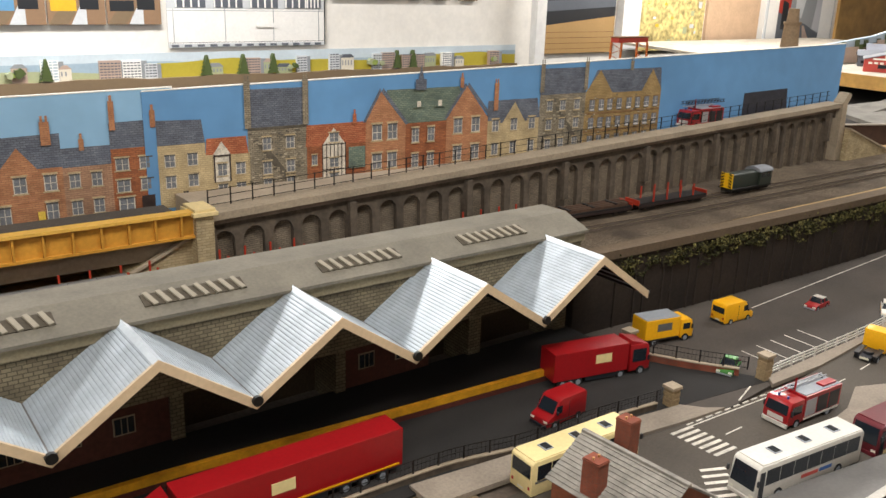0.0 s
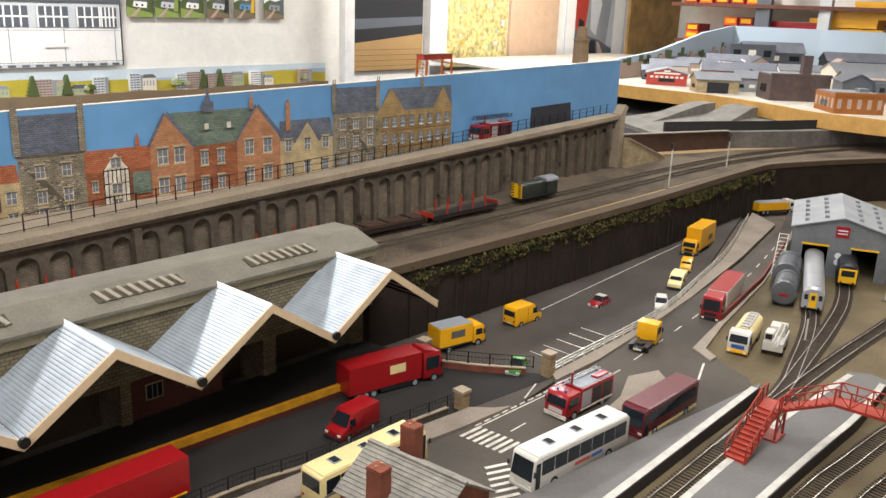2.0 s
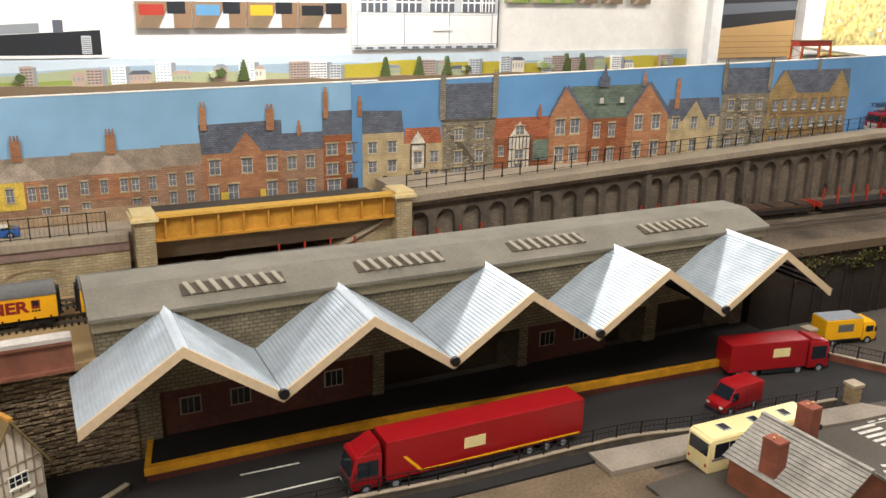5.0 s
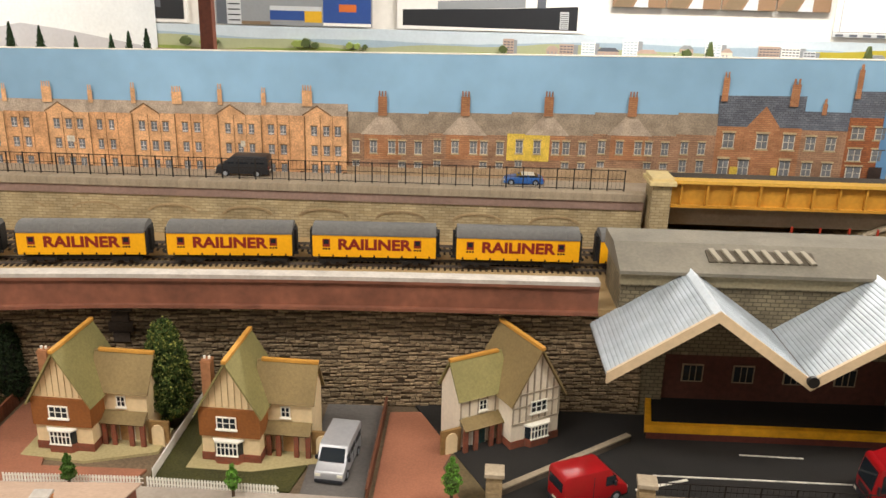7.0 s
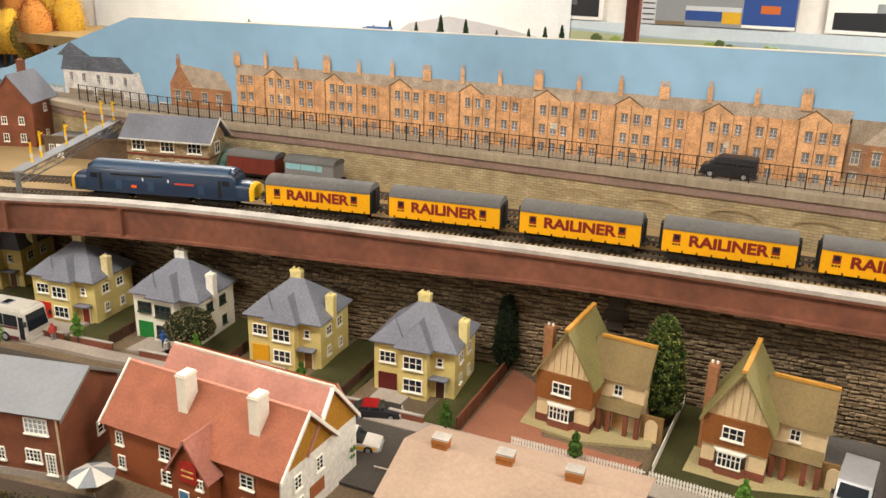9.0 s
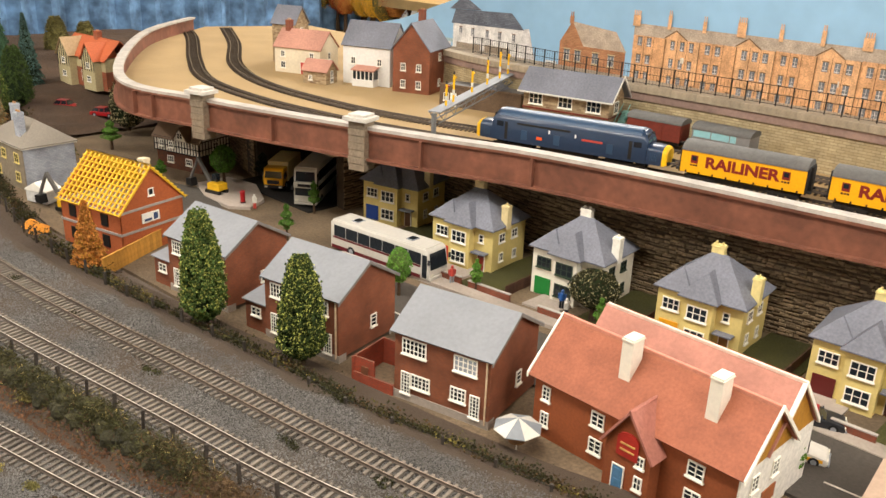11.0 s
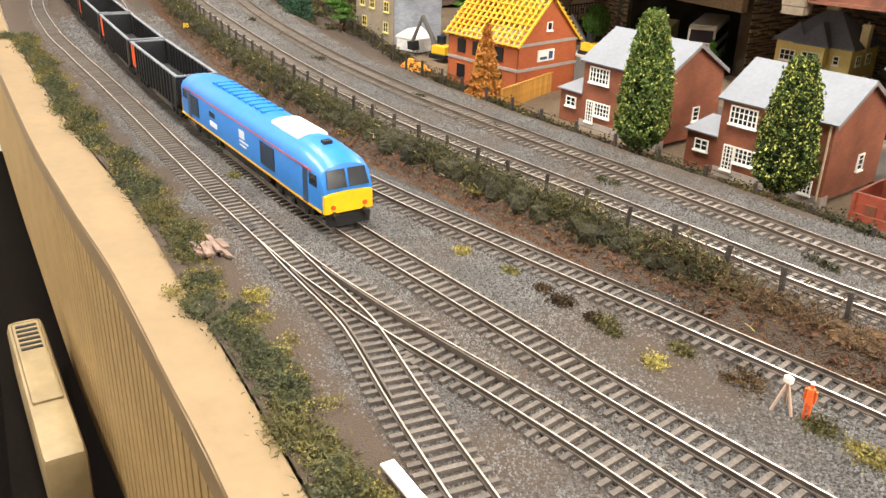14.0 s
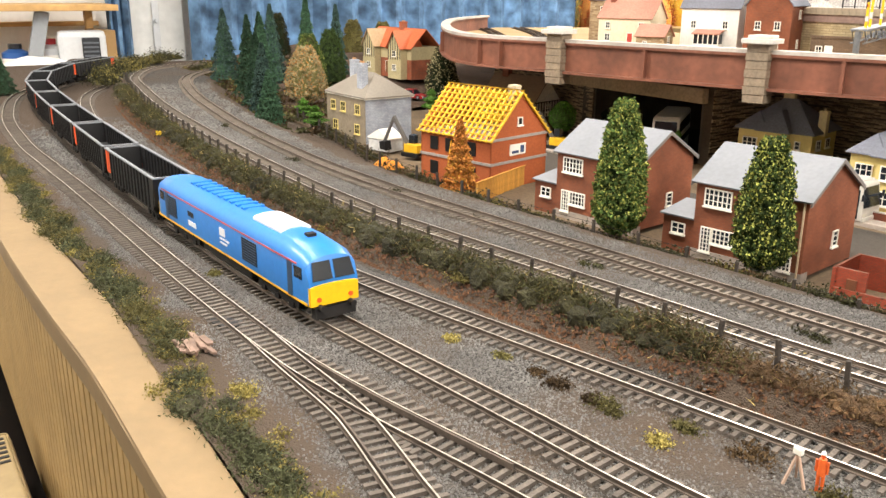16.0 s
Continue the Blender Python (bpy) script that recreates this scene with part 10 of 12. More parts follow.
def tree(x, y, z, h, r, kind, label, seed=1, n=1500):
    """kind: cone, pine, round."""
    rng = np.random.default_rng(seed)
    root = thing("tree", x, y, z, seed * 37 % 360, label, "tree", "trees")
    t0 = {"cone": .07, "pine": .06, "round": .32}[kind[0]] * h
    tr = part("trunk", cyl(B(), 0, 0, 0, h * .7, r * .12 + .0006, 8, r * .04 + .0002), TRUNK, root, smooth=True)
    for i in range(4 if kind[0] == "round" else 0):
        a = i * 1.7 + seed
        e = Vector((math.cos(a) * r * .7, math.sin(a) * r * .7, t0 + (h - t0) * .4))
        s = Vector((0, 0, t0 * .8))
        part("limb", loft(B(), [[s + Vector((math.cos(k * 2.1), math.sin(k * 2.1), 0)) * r * .05 for k in range(3)], [e + Vector((math.cos(k * 2.1), math.sin(k * 2.1), 0)) * r * .02 for k in range(3)]]), TRUNK, tr)
    if kind[0] == "cone":
        prof = lambda u: r * min(1, (u / .16) ** .6) * max(.02, 1 - max(0, u - .12) ** 2.1 * 1.05) ** .8
    elif kind[0] == "pine":
        prof = lambda u: r * (1.04 - u) * (.72 + .34 * (1 - (u * 7) % 1)) + .0008
    elif h < .056:
        prof = lambda u: r * (1.05 - u) ** .7 * min(1, .35 + u * 3) * (.75 + .3 * math.sin(u * 19 + seed))
    else:
        prof = lambda u: r * max(.05, math.sin(math.pi * min(1, u * .94 + .05))) ** .6
    ch = h - t0
    # Mostly a darker colour than the leaves, for the shade between clumps.
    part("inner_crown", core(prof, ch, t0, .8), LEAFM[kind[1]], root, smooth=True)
    size = {"cone": .0024, "pine": .0032, "round": .0026}[kind[0]] * (h / .1) ** .4
    out = crown_points(rng, int(n * (.62 if kind[0] == "cone" else 2.9)), ch, prof, t0)
    if kind[0] == "cone":
        away = out * (1, 1, 0) / (np.linalg.norm(out[:, :2], axis=1)[:, None] + 1e-6)
        c = np.repeat(out, 10, 0) + rng.normal(size=(len(out) * 10, 3)) * size * .55
        leaves("crown", c, size * .95, LEAFM[kind[2]], root, seed, kind="", up=.5)
        if len(kind) > 3:
            # Paler leaves on the clumps' outer tops colour in the light from above.
            c = np.repeat(out + away * size * .35 + (0, 0, size * .35), 3, 0) + rng.normal(size=(len(out) * 3, 3)) * size * .4
            leaves("blossom", c, size * .75, LEAFM[kind[3]], root, seed + 5, kind="", up=1.2)
    else:
        leaves("crown", out, size, LEAFM[kind[2]], root, seed, kind="", up=-.2 if kind[0] == "pine" else .3)
        if len(kind) > 3:
            leaves("blossom", crown_points(rng, n, ch, lambda u: prof(u) * 1.03, t0), size * .62, LEAFM[kind[3]], root, seed + 5, kind="")
    return root


tree(-1.222, .309, .046, .118, .0205, ("cone", "deep", "green", "lit_leaf"), "tall green conical tree in a garden with leaf tips coloured as lit", 3, 2600)
tree(-1.097, .335, .046, .104, .0205, ("cone", "deep", "green", "lit_leaf"), "tall green conical tree in a garden with leaf tips coloured as lit", 4, 2600)
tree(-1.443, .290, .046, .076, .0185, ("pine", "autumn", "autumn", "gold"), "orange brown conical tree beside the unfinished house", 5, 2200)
tree(-.495, .722, G, .110, .0235, ("cone", "deep", "green", "lit_leaf"), "tall dark tree between two cottages with leaf tips coloured as lit", 6, 1800)
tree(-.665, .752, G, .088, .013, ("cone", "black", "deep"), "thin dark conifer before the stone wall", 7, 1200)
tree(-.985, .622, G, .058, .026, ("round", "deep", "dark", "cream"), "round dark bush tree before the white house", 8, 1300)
for i, (x, y, h) in enumerate(((-1.115, .583, .034), (-.962, .603, .034), (-.832, .609, .03), (-.666, .600, .032), (-.543, .606, .032), (-.719, .513, .032), (-.213, .603, .043), (-.40, .603, .03), (-1.38, .515, .042), (-1.160, .508, .05), (-1.445, .605, .04))):
    tree(x, y, G + .001, h * 1.15, h * .27, ("round", "green", "bright"), "small bright green street tree on the pavement", 20 + i, 420)
for i, (x, y, h, r) in enumerate(((-1.638, .580, .06, .019), (-1.883, .312, .042, .021), (-1.929, .538, .05, .02), (-1.72, .52, .03, .012), (-2.03, .352, .035, .018))):
    tree(x, y, G + .002, h, r, ("round", "green", "bright"), "bright green bushy tree with loose foliage", 40 + i, 900)
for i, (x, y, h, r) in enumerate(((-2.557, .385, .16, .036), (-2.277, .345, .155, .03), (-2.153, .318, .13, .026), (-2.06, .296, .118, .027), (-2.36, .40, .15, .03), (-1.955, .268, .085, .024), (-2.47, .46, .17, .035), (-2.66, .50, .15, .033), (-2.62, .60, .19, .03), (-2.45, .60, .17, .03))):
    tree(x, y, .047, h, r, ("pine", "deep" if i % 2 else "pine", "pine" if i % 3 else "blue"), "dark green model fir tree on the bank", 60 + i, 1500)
for i, (x, y, h, r, k) in enumerate(((-2.135, .40, .105, .037, ("cone", "olive", "cream", "autumn")), (-2.24, .45, .12, .032, ("cone", "dark", "green", "lit_leaf")), (-2.30, .52, .125, .030, ("cone", "deep", "green")), (-2.02, .612, .105, .030, ("cone", "deep", "dark", "cream")), (-2.75, .78, .125, .034, ("cone", "olive", "olive", "yellow")), (-2.62, .80, .125, .034, ("cone", "olive", "olive", "yellow")), (-2.86, .62, .14, .03, ("cone", "deep", "dark")), (-1.60, .625, .045, .016, ("round", "black", "deep")), (-2.18, .33, .06, .025, ("cone", "deep", "blue")))):
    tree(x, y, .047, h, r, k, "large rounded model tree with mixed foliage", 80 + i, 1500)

# scrub bank behind the curve
rng = np.random.default_rng(11)
b = B()
NX, NY = 30, 18
vv = {}
for i in range(NX + 1):
    for j in range(NY + 1):
        x = -3.05 + 1.0 * i / NX
        u = j / NY
        y = yB2(max(x, -2.84)) + .05 + u * .75
        z = .044 + .05 * min(1, max(0, (-x - 2.15) / .5)) * min(1, u * 2.2) + noise.noise(Vector((x * 30, y * 30, 0))) * .004 + noise.noise(Vector((x * 90, y * 90, 3))) * .002
        vv[i, j] = b.verts.new((x, y, z))
for i in range(NX):
    for j in range(NY):
        b.faces.new((vv[i, j], vv[i + 1, j], vv[i + 1, j + 1], vv[i, j + 1]))
solid("ground_bank", b, EARTH, "brown earth bank with scrub behind the railway curve", "ground", smooth=True)
for m, n, sd in (("olive", 60, 1), ("brown", 50, 2), ("dark", 70, 3), ("yellow", 22, 4)):
    r2 = np.random.default_rng(sd)

    def spot():
        x = r2.uniform(-2.9, -1.85)
        u = r2.uniform(.0, .35)
        y = yB2(x) + .055 + u * .6
        return np.array((x, y, .046 + .05 * min(1, max(0, (-x - 2.15) / .5)) * min(1, u * 2.2)))
    o = leaves("scrub", clumps(r2, n, spot, (.012, .012, .007), 55), .0052, LEAFM[m], None, sd)
    tagged(o, "rough scrub plants on the earth bank", "plants", kind="stuff")

r2 = np.random.default_rng(40)
for key, n, sd in (("dark", 46, 1), ("olive", 40, 2), ("lichen", 14, 3)):
    def brow():
        u = r2.uniform()
        return np.array((np.interp(u, (0, .3, .6, 1), (-2.55, -2.74, -2.93, -3.06)) + r2.normal() * .012, np.interp(u, (0, .3, .6, 1), (.125, .175, .27, .41)) + r2.normal() * .010, .058 + .012 * u))
    tagged(leaves("brow_scrub", clumps(r2, n, brow, (.016, .014, .009), 160), .0036, LEAFM[key], None, sd), "olive scrub along the brow of the far bank", "plants", kind="stuff")
tree(-2.57, -.056, .046, .088, .032, ("pine", "deep", "pine"), "dark fir tree at the far board corner", 97, 1500)

# ---- under the railway bridge ----
stone_wall("wall_bridge_west", [(-2.1, .78), (-1.90, .72), (-1.70, .655), (-1.642, .640)], G, .136, "dark stone abutment under the bridge", seed=8)
solid("wall_bridge_lintel", bx(B(), -1.70, -1.436, .632, .642, .118, .136), STONEW, "stone lintel over the road opening", "wall", bevel=.001)
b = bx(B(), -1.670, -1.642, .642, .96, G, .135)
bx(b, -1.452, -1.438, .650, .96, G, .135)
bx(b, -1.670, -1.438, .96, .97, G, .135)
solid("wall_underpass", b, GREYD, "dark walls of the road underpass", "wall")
sheet("road_underpass", [(-1.642, .60), (-1.452, .60), (-1.452, .96), (-1.642, .96)], G + .0026, ASPH, "dark road running under the bridge", "road")
solid("pavement_island", prism(B(), [(-1.66, .545), (-1.60, .525), (-1.535, .524), (-1.512, .545), (-1.53, .58), (-1.60, .612), (-1.66, .60)], G, G + .005), PAVE, "pale rounded pavement before the underpass", "pavement", bevel=.0006)
root = thing("letter_box", -1.535, .548, G + .005, 0, "small red letter box on the pavement", "letter box")
part("body", cyl(B(), 0, 0, 0, .016, .0035, 12), VRED, root)
part("cap", cyl(B(), 0, 0, .016, .018, .0042, 12, .002), VRED, root)
part("base", cyl(B(), 0, 0, 0, .002, .004, 12), VDARK, root)

# dark quoin stones set in the retaining wall
for k in range(4):
    w_ = .0125 if k % 2 else .0085
    o = part("quoin", bx(B(), -w_, w_, -.0042, .002, 0, .0105), mat("quoin_stone", "#4a4038", .9, .2, 300, .5), bpy.data.objects["wall_retaining"], "dark grey quoin stone", bevel=.0006)
    o.matrix_basis = pose(-.553, .7672, .108 + k * .0112, 0, 0, 4)

# ---- upper level: signal box, gantry, houses ----

SBST = brickmat("signal_box_stone", "#b39c7a", "#80664b", "#968468", .0062, .0030)
TEAL = mat("blue_green_paint", "#6d9a90", .6, .08, 250, .1)
root = thing("signal_box", -1.234, .893, UP, 12, "stone model signal box with slate roof and white windows", "signal box")
b = B()
gable(b, -.064, .064, -.024, .024, 0, .056, .022, "x")
part("wall", b, SBST, root)
b = B()
slab(b, (-.071, -.031, .0515), (.071, -.031, .0515), (.071, 0, .081), (-.071, 0, .081))
part("roof_slope", b, SLATE, root)
b = B()
slab(b, (-.071, .031, .0515), (.071, .031, .0515), (.071, 0, .081), (-.071, 0, .081))
part("roof_slope", b, SLATE, root)
part("string_course", bx(B(), -.0645, .0645, -.0255, .0245, .0275, .0295), OXIDE, root)
part("gutter", bx(B(), -.071, .071, -.0325, -.0305, .0495, .0515), VWHITE, root, "white gutter")
for u in (-.045, 0, .042):
    window(root, u, -.024, .034, .021, .0155, 3, 2, "s")
for u in (-.048, -.018, .014, .044):
    window(root, u, -.024, .008, .007, .013, 1, 2, "s")
window(root, .064, 0, .033, .014, .016, 2, 2, "e")
for s in (-1, 1):
    q = [Vector((.0715, s * .032, .0505)), Vector((.0715, s * .032, .0535)), Vector((.0715, 0, .084)), Vector((.0715, 0, .0805))]
    part("bargeboard", loft(B(), [q, [v + Vector((.001, 0, 0)) for v in q]]), VWHITE, root)
st = part("stair", loft(B(), [[Vector((.067, -.02, .001)), Vector((.077, -.02, .001)), Vector((.077, -.02, .004)), Vector((.067, -.02, .004))], [Vector((.067, .018, .030)), Vector((.077, .018, .030)), Vector((.077, .018, .033)), Vector((.067, .018, .033))]]), TEAL, root, "blue green stair")
for i in range(9):
    part("tread", bx(B(), .067, .077, -.019 + i * .0042, -.0155 + i * .0042, .0045 + i * .0033, .0055 + i * .0033), TEAL, st)
for xx in (.067, .077):
    part("handrail", loft(B(), [[Vector((xx + u, -.02, .014 + v)) for u, v in ((-.0005, 0), (.0005, 0), (.0005, .001), (-.0005, .001))], [Vector((xx + u, .018, .043 + v)) for u, v in ((-.0005, 0), (.0005, 0), (.0005, .001), (-.0005, .001))]]), TEAL, st)
part("landing", bx(B(), .065, .079, .018, .03, .031, .033), TEAL, root)

root = thing("signal_gantry", 0, 0, 0, 0, "grey lattice signal gantry with yellow semaphore posts over the tracks", "signal gantry")
ga, gb = Vector((-1.249, .640, .212)), Vector((-1.392, .945, .212))
gd = (gb - ga).normalized()
gn = Vector((-gd.y, gd.x, 0))
STEELG = mat("gantry_grey", "#6b6c6c", .6, .1, 250, .15, stain=.25)
for e, z0 in ((ga, .176), (gb, UP)):
    part("column", bx(B(), e.x - .0022, e.x + .0022, e.y - .0022, e.y + .0022, z0, .212), STEELG, root)
    part("base", bx(B(), e.x - .005, e.x + .005, e.y - .005, e.y + .005, z0, z0 + .002), STEELG, root)
for h in (.200, .212):
    for s in (-1, 1):
        part("beam", loft(B(), [[e + gn * (s * .006 + u) + Vector((0, 0, h - .212 + v)) for u, v in ((-.0007, -.0007), (.0007, -.0007), (.0007, .0007), (-.0007, .0007))] for e in (ga, gb)]), STEELG, root)
for i in range(18):
    p, q = ga + (gb - ga) * (i / 18), ga + (gb - ga) * ((i + 1) / 18)
    for s in (-1, 1):
        lo, hi = (p, q) if i % 2 else (q, p)
        part("brace", loft(B(), [[lo + gn * (s * .006 + u) + gd * v + Vector((0, 0, -.012)) for u, v in ((-.0004, -.0005), (.0004, -.0005), (.0004, .0005), (-.0004, .0005))], [hi + gn * (s * .006 + u) + gd * v for u, v in ((-.0004, -.0005), (.0004, -.0005), (.0004, .0005), (-.0004, .0005))]]), STEELG, root)
part("walkway", loft(B(), [[e + gn * u + Vector((0, 0, v)) for u, v in ((-.008, .0008), (.008, .0008), (.008, .002), (-.008, .002))] for e in (ga, gb)]), PALEROOF, root)
for i, (u, h) in enumerate(((.12, .026), (.2, .034), (.42, .028), (.62, .034), (.8, .038), (.93, .03))):
    p = ga + (gb - ga) * u
    ps = part("semaphore_post", bx(B(), p.x - .001, p.x + .001, p.y - .001, p.y + .001, .214, .214 + h), LOCOY, root, "yellow signal post")
    part("post_band", bx(B(), p.x - .0012, p.x + .0012, p.y - .0012, p.y + .0012, .214 + h * .25, .214 + h * .45), VWHITE, ps)
    part("arm", bx(B(), -.001, .012, -.0004, .0004, -.0012, .0012, Matrix.Translation((p.x, p.y - .0014, .214 + h * .86)) @ Matrix.Rotation(math.atan2(gd.y, gd.x), 4, "Z")), VRED if i % 3 == 0 else LOCOY, ps)
    part("finial", bx(B(), p.x - .0006, p.x + .0006, p.y - .0006, p.y + .0006, .214 + h, .214 + h + .004), VDARK, ps)


def upper_house(name, x, y, rz, w, d, eave, rise, wallm, roofm, label, axis="x", wins_=(), stack_=None, doorm=None):
    root = thing(name, x, y, UP, rz, label, "house", "upper houses")
    b = B()
    gable(b, -w / 2, w / 2, -d / 2, d / 2, 0, eave, rise, axis)
    part("wall", b, wallm, root)
    b = B()
    gableroof(b, -w / 2, w / 2, -d / 2, d / 2, eave, rise, axis)
    part("roof", b, roofm, root)
    for u, z, ww, hh in wins_:
        window(root, u, -d / 2, z, ww, hh, 2, 2, "s")
    for z in (.01, eave - .02):
        window(root, w / 2, 0, z, .009, .012, 2, 2, "e")
    if stack_:
        chimney(root, stack_[0], stack_[1], eave, eave + rise + .016, .009, .012, BRICKR, 2)
    if doorm:
        door(root, w * .12, -d / 2, 0, .009, .021, doorm, "s")
    return root


PINKR = mat("pink_tile_roof", "#b98673", .75, .12, 300, .35, 600, stain=.25)
CREAMH = mat("cream_render", "#dccfb4", .75, .08, 250, .2, stain=.15)
WHITER = mat("white_render", "#dedbd4", .7, .06, 250, .2, stain=.12)
upper_house("house", -1.825, .872, 22, .095, .062, .046, .028, CREAMH, PINKR, "cream rendered house with pink tiled roof", wins_=((-.03, .028, .009, .011), (.03, .028, .009, .011), (-.03, .008, .010, .012), (.035, .008, .012, .012)), stack_=(-.035, 0), doorm=NAMEP)
upper_house("house", -1.67, .905, 22, .09, .065, .066, .036, WHITER, SLATE, "tall white house with dark slate roof", wins_=((.025, .034, .009, .012), (-.025, .034, .009, .012)))
upper_house("house", -1.575, .925, 22, .066, .08, .072, .04, BROWNB, SLATE, "brown brick house with slate roof and white windows", "y", wins_=((-.014, .036, .009, .012), (.014, .036, .009, .012), (-.014, .008, .009, .013), (.014, .008, .009, .013)), stack_=(-.014, .03))
upper_house("cottage", -1.722, .825, 22, .046, .036, .022, .016, SBST, PINKR, "small stone outhouse with tiled roof", wins_=((-.008, .006, .007, .008),))
upper_house("house", -1.935, .915, 22, .05, .05, .075, .03, SBST, SLATE, "tall narrow stone house", wins_=((0, .05, .009, .012), (0, .02, .009, .012)))
root = thing("sun_room", -1.652, .868, UP, 22, "white glazed sun room beside the white house", "building")
part("wall", bx(B(), -.02, .02, -.01, .01, 0, .012), WHITER, root)
part("roof", prism(B(), [(-.012, .026), (.012, .032), (.012, .034), (-.012, .028)], -.022, .022, "x"), PINKR, root)
for i in range(6):
    part("post", bx(B(), -.02 + i * .0078, -.0188 + i * .0078, -.0105, -.0093, .012, .0275), CREAMW, root)
part("glazing", bx(B(), -.0195, .0195, -.009, .009, .012, .0265), GLASS, root)
WSH = brickmat("workshop_brick", "#75604b", "#66523f", "#54463a")
root = thing("workshop", -1.405, .905, UP, 14, "long low brown brick building with flat dark roof", "building")
part("wall", bx(B(), -.07, .07, -.025, .025, 0, .030), WSH, root)
part("roof", bx(B(), -.066, .066, -.021, .021, .030, .0312), VANR, root)
part("parapet", bx(B(), -.071, .071, -.026, -.0225, .0302, .0335), WSH, root)
part("dormer", prism(B(), [(-.01, .0312), (.03, .0312), (.01, .042)], -.015, .018, "y"), SLATE, root)
door(root, -.045, -.025, 0, .009, .02, CREAMW, "s")
window(root, -.058, -.025, .008, .009, .012, 2, 2, "s")
root = thing("buffer_stop", -1.315, .862, UP, 10, "small dark timber buffer stop beside the signal box", "buffer stop")
for s in (-1, 1):
    part("post", bx(B(), .004, .006, s * .006 - .001, s * .006 + .001, 0, .013), IRON, root)
    part("strut", prism(B(), [(-.018, 0), (-.015, 0), (.005, .012), (.003, .012)], s * .006 - .0008, s * .006 + .0008, "y"), IRON, root)
part("beam", bx(B(), .003, .007, -.011, .011, .009, .013), IRON, root)

# ---- small things about the town ----
GREYC = mat("umbrella_grey", "#7f8387", .7, .08, 250, .1)


def parasol(x, y, z, h, r):
    root = thing("parasol", x, y, z, 12, "white and grey striped parasol over a pub table", "parasol", "parasols")
    part("pole", cyl(B(), 0, 0, 0, h, .0006, 8), VWHITE, root)
    for k in range(8):
        a0, a1 = math.pi * k / 4, math.pi * (k + 1) / 4
        p = [Vector((0, 0, h)), Vector((r * math.cos(a0), r * math.sin(a0), h - r * .42)), Vector((r * math.cos(a1), r * math.sin(a1), h - r * .42))]
        part("panel", loft(B(), [p, [v - Vector((0, 0, .0006)) for v in p]]), VWHITE if k % 2 else GREYC, root)
    part("table", cyl(B(), 0, 0, .0085, .0095, .007, 14), WOODB, root)


parasol(-.884, .385, G + .001, .029, .0195)
for x, y, rz, tp, lg, lb in ((-1.022, .618, 20, VBLUE, VDARK, "tiny painted figure in blue on the drive"), (-1.005, .604, 90, VWHITE, VDARK, "tiny painted figure in white by the wall"), (-1.145, .575, 60, NAMEP, VGREY, "tiny painted figure in red on the pavement"), (-1.505, .548, 10, VWHITE, NAMEP, "tiny painted figure on the pavement")):
    figure(x, y, G + .004, rz, tp, lg, lb)

# ---- far wall of the room: prints, photographs, posts ----
def paint(k, c, **kw):
    return mat("picture_" + k, c, .5, .04, 90, .0, stain=.05, sscale=14, **kw)


PC = {k: paint(k, c) for k, c in dict(sky="#c3ced4", sky2="#dfe3e4", hill="#8a9a4e", hill2="#a6ab86", blueh="#9db0bd", town="#b39c8d", cream="#d9d0bd", brick="#96685a", tree="#4f5b32", earth="#7d6a52", paper="#e9e6e0", black="#26272a", grey="#8e9193", pale="#c6c8c9", navy="#2c4c8e", orange="#c9682c", yellow="#d9a92a", rail="#8b6f55", teal="#5f8fb3", wood="#a98858", brown="#70492f", slate="#5b5f66", white="#f2efe9", autumn="#c9922c", rust="#b05f22", ygreen="#b4a53a", red="#a63a2c", mount="#b9b9bd").items()}


class Picture:
    """A flat print on the far wall, built of thin layers in x and z."""
    def __init__(self, name, x0, x1, z0, z1, ground, label, y=3.008, edge=None):
        self.r = thing(name, 0, y, 0, 0, label, "picture", "wall pictures")
        self.k = 0
        self.box = (x0, x1, z0, z1)
        if edge:
            part("frame", bx(B(), x0 - .012, x1 + .012, .0, .012, z0 - .012, z1 + .012), edge, self.r)
        part("sheet", bx(B(), x0, x1, -.001, .0015 if not edge else -.0002, z0, z1), ground, self.r)

    def poly(self, pts, m):
        self.k += 1
        x0, x1, z0, z1 = self.box
        q = [(min(max(x, x0), x1), min(max(z, z0), z1)) for x, z in pts]
        y = -.001 - .00007 * self.k
        part("layer", prism(B(), q, y, -.0009, "y"), m, self.r)
        return self

    def box_(self, x0, x1, z0, z1, m):
        return self.poly([(x0, z0), (x1, z0), (x1, z1), (x0, z1)], m)


rg = random.Random(21)
# long painted landscape
p = Picture("landscape_backscene", -1.30, 2.64, .10, .246, PC["sky"], "long printed landscape strip with hills and town")


def ridge(x0, x1, z, a, f, m, ph=0.):
    n = max(6, int((x1 - x0) / .04))
    top = [(x0 + (x1 - x0) * i / n, z + a * math.sin(f * (x0 + (x1 - x0) * i / n) + ph) + a * .5 * math.sin(2.7 * f * (x0 + (x1 - x0) * i / n)) + rg.uniform(-.1, .1) * a) for i in range(n + 1)]
    p.poly([(x0, .10)] + [(x1, .10)] + top[::-1], m)


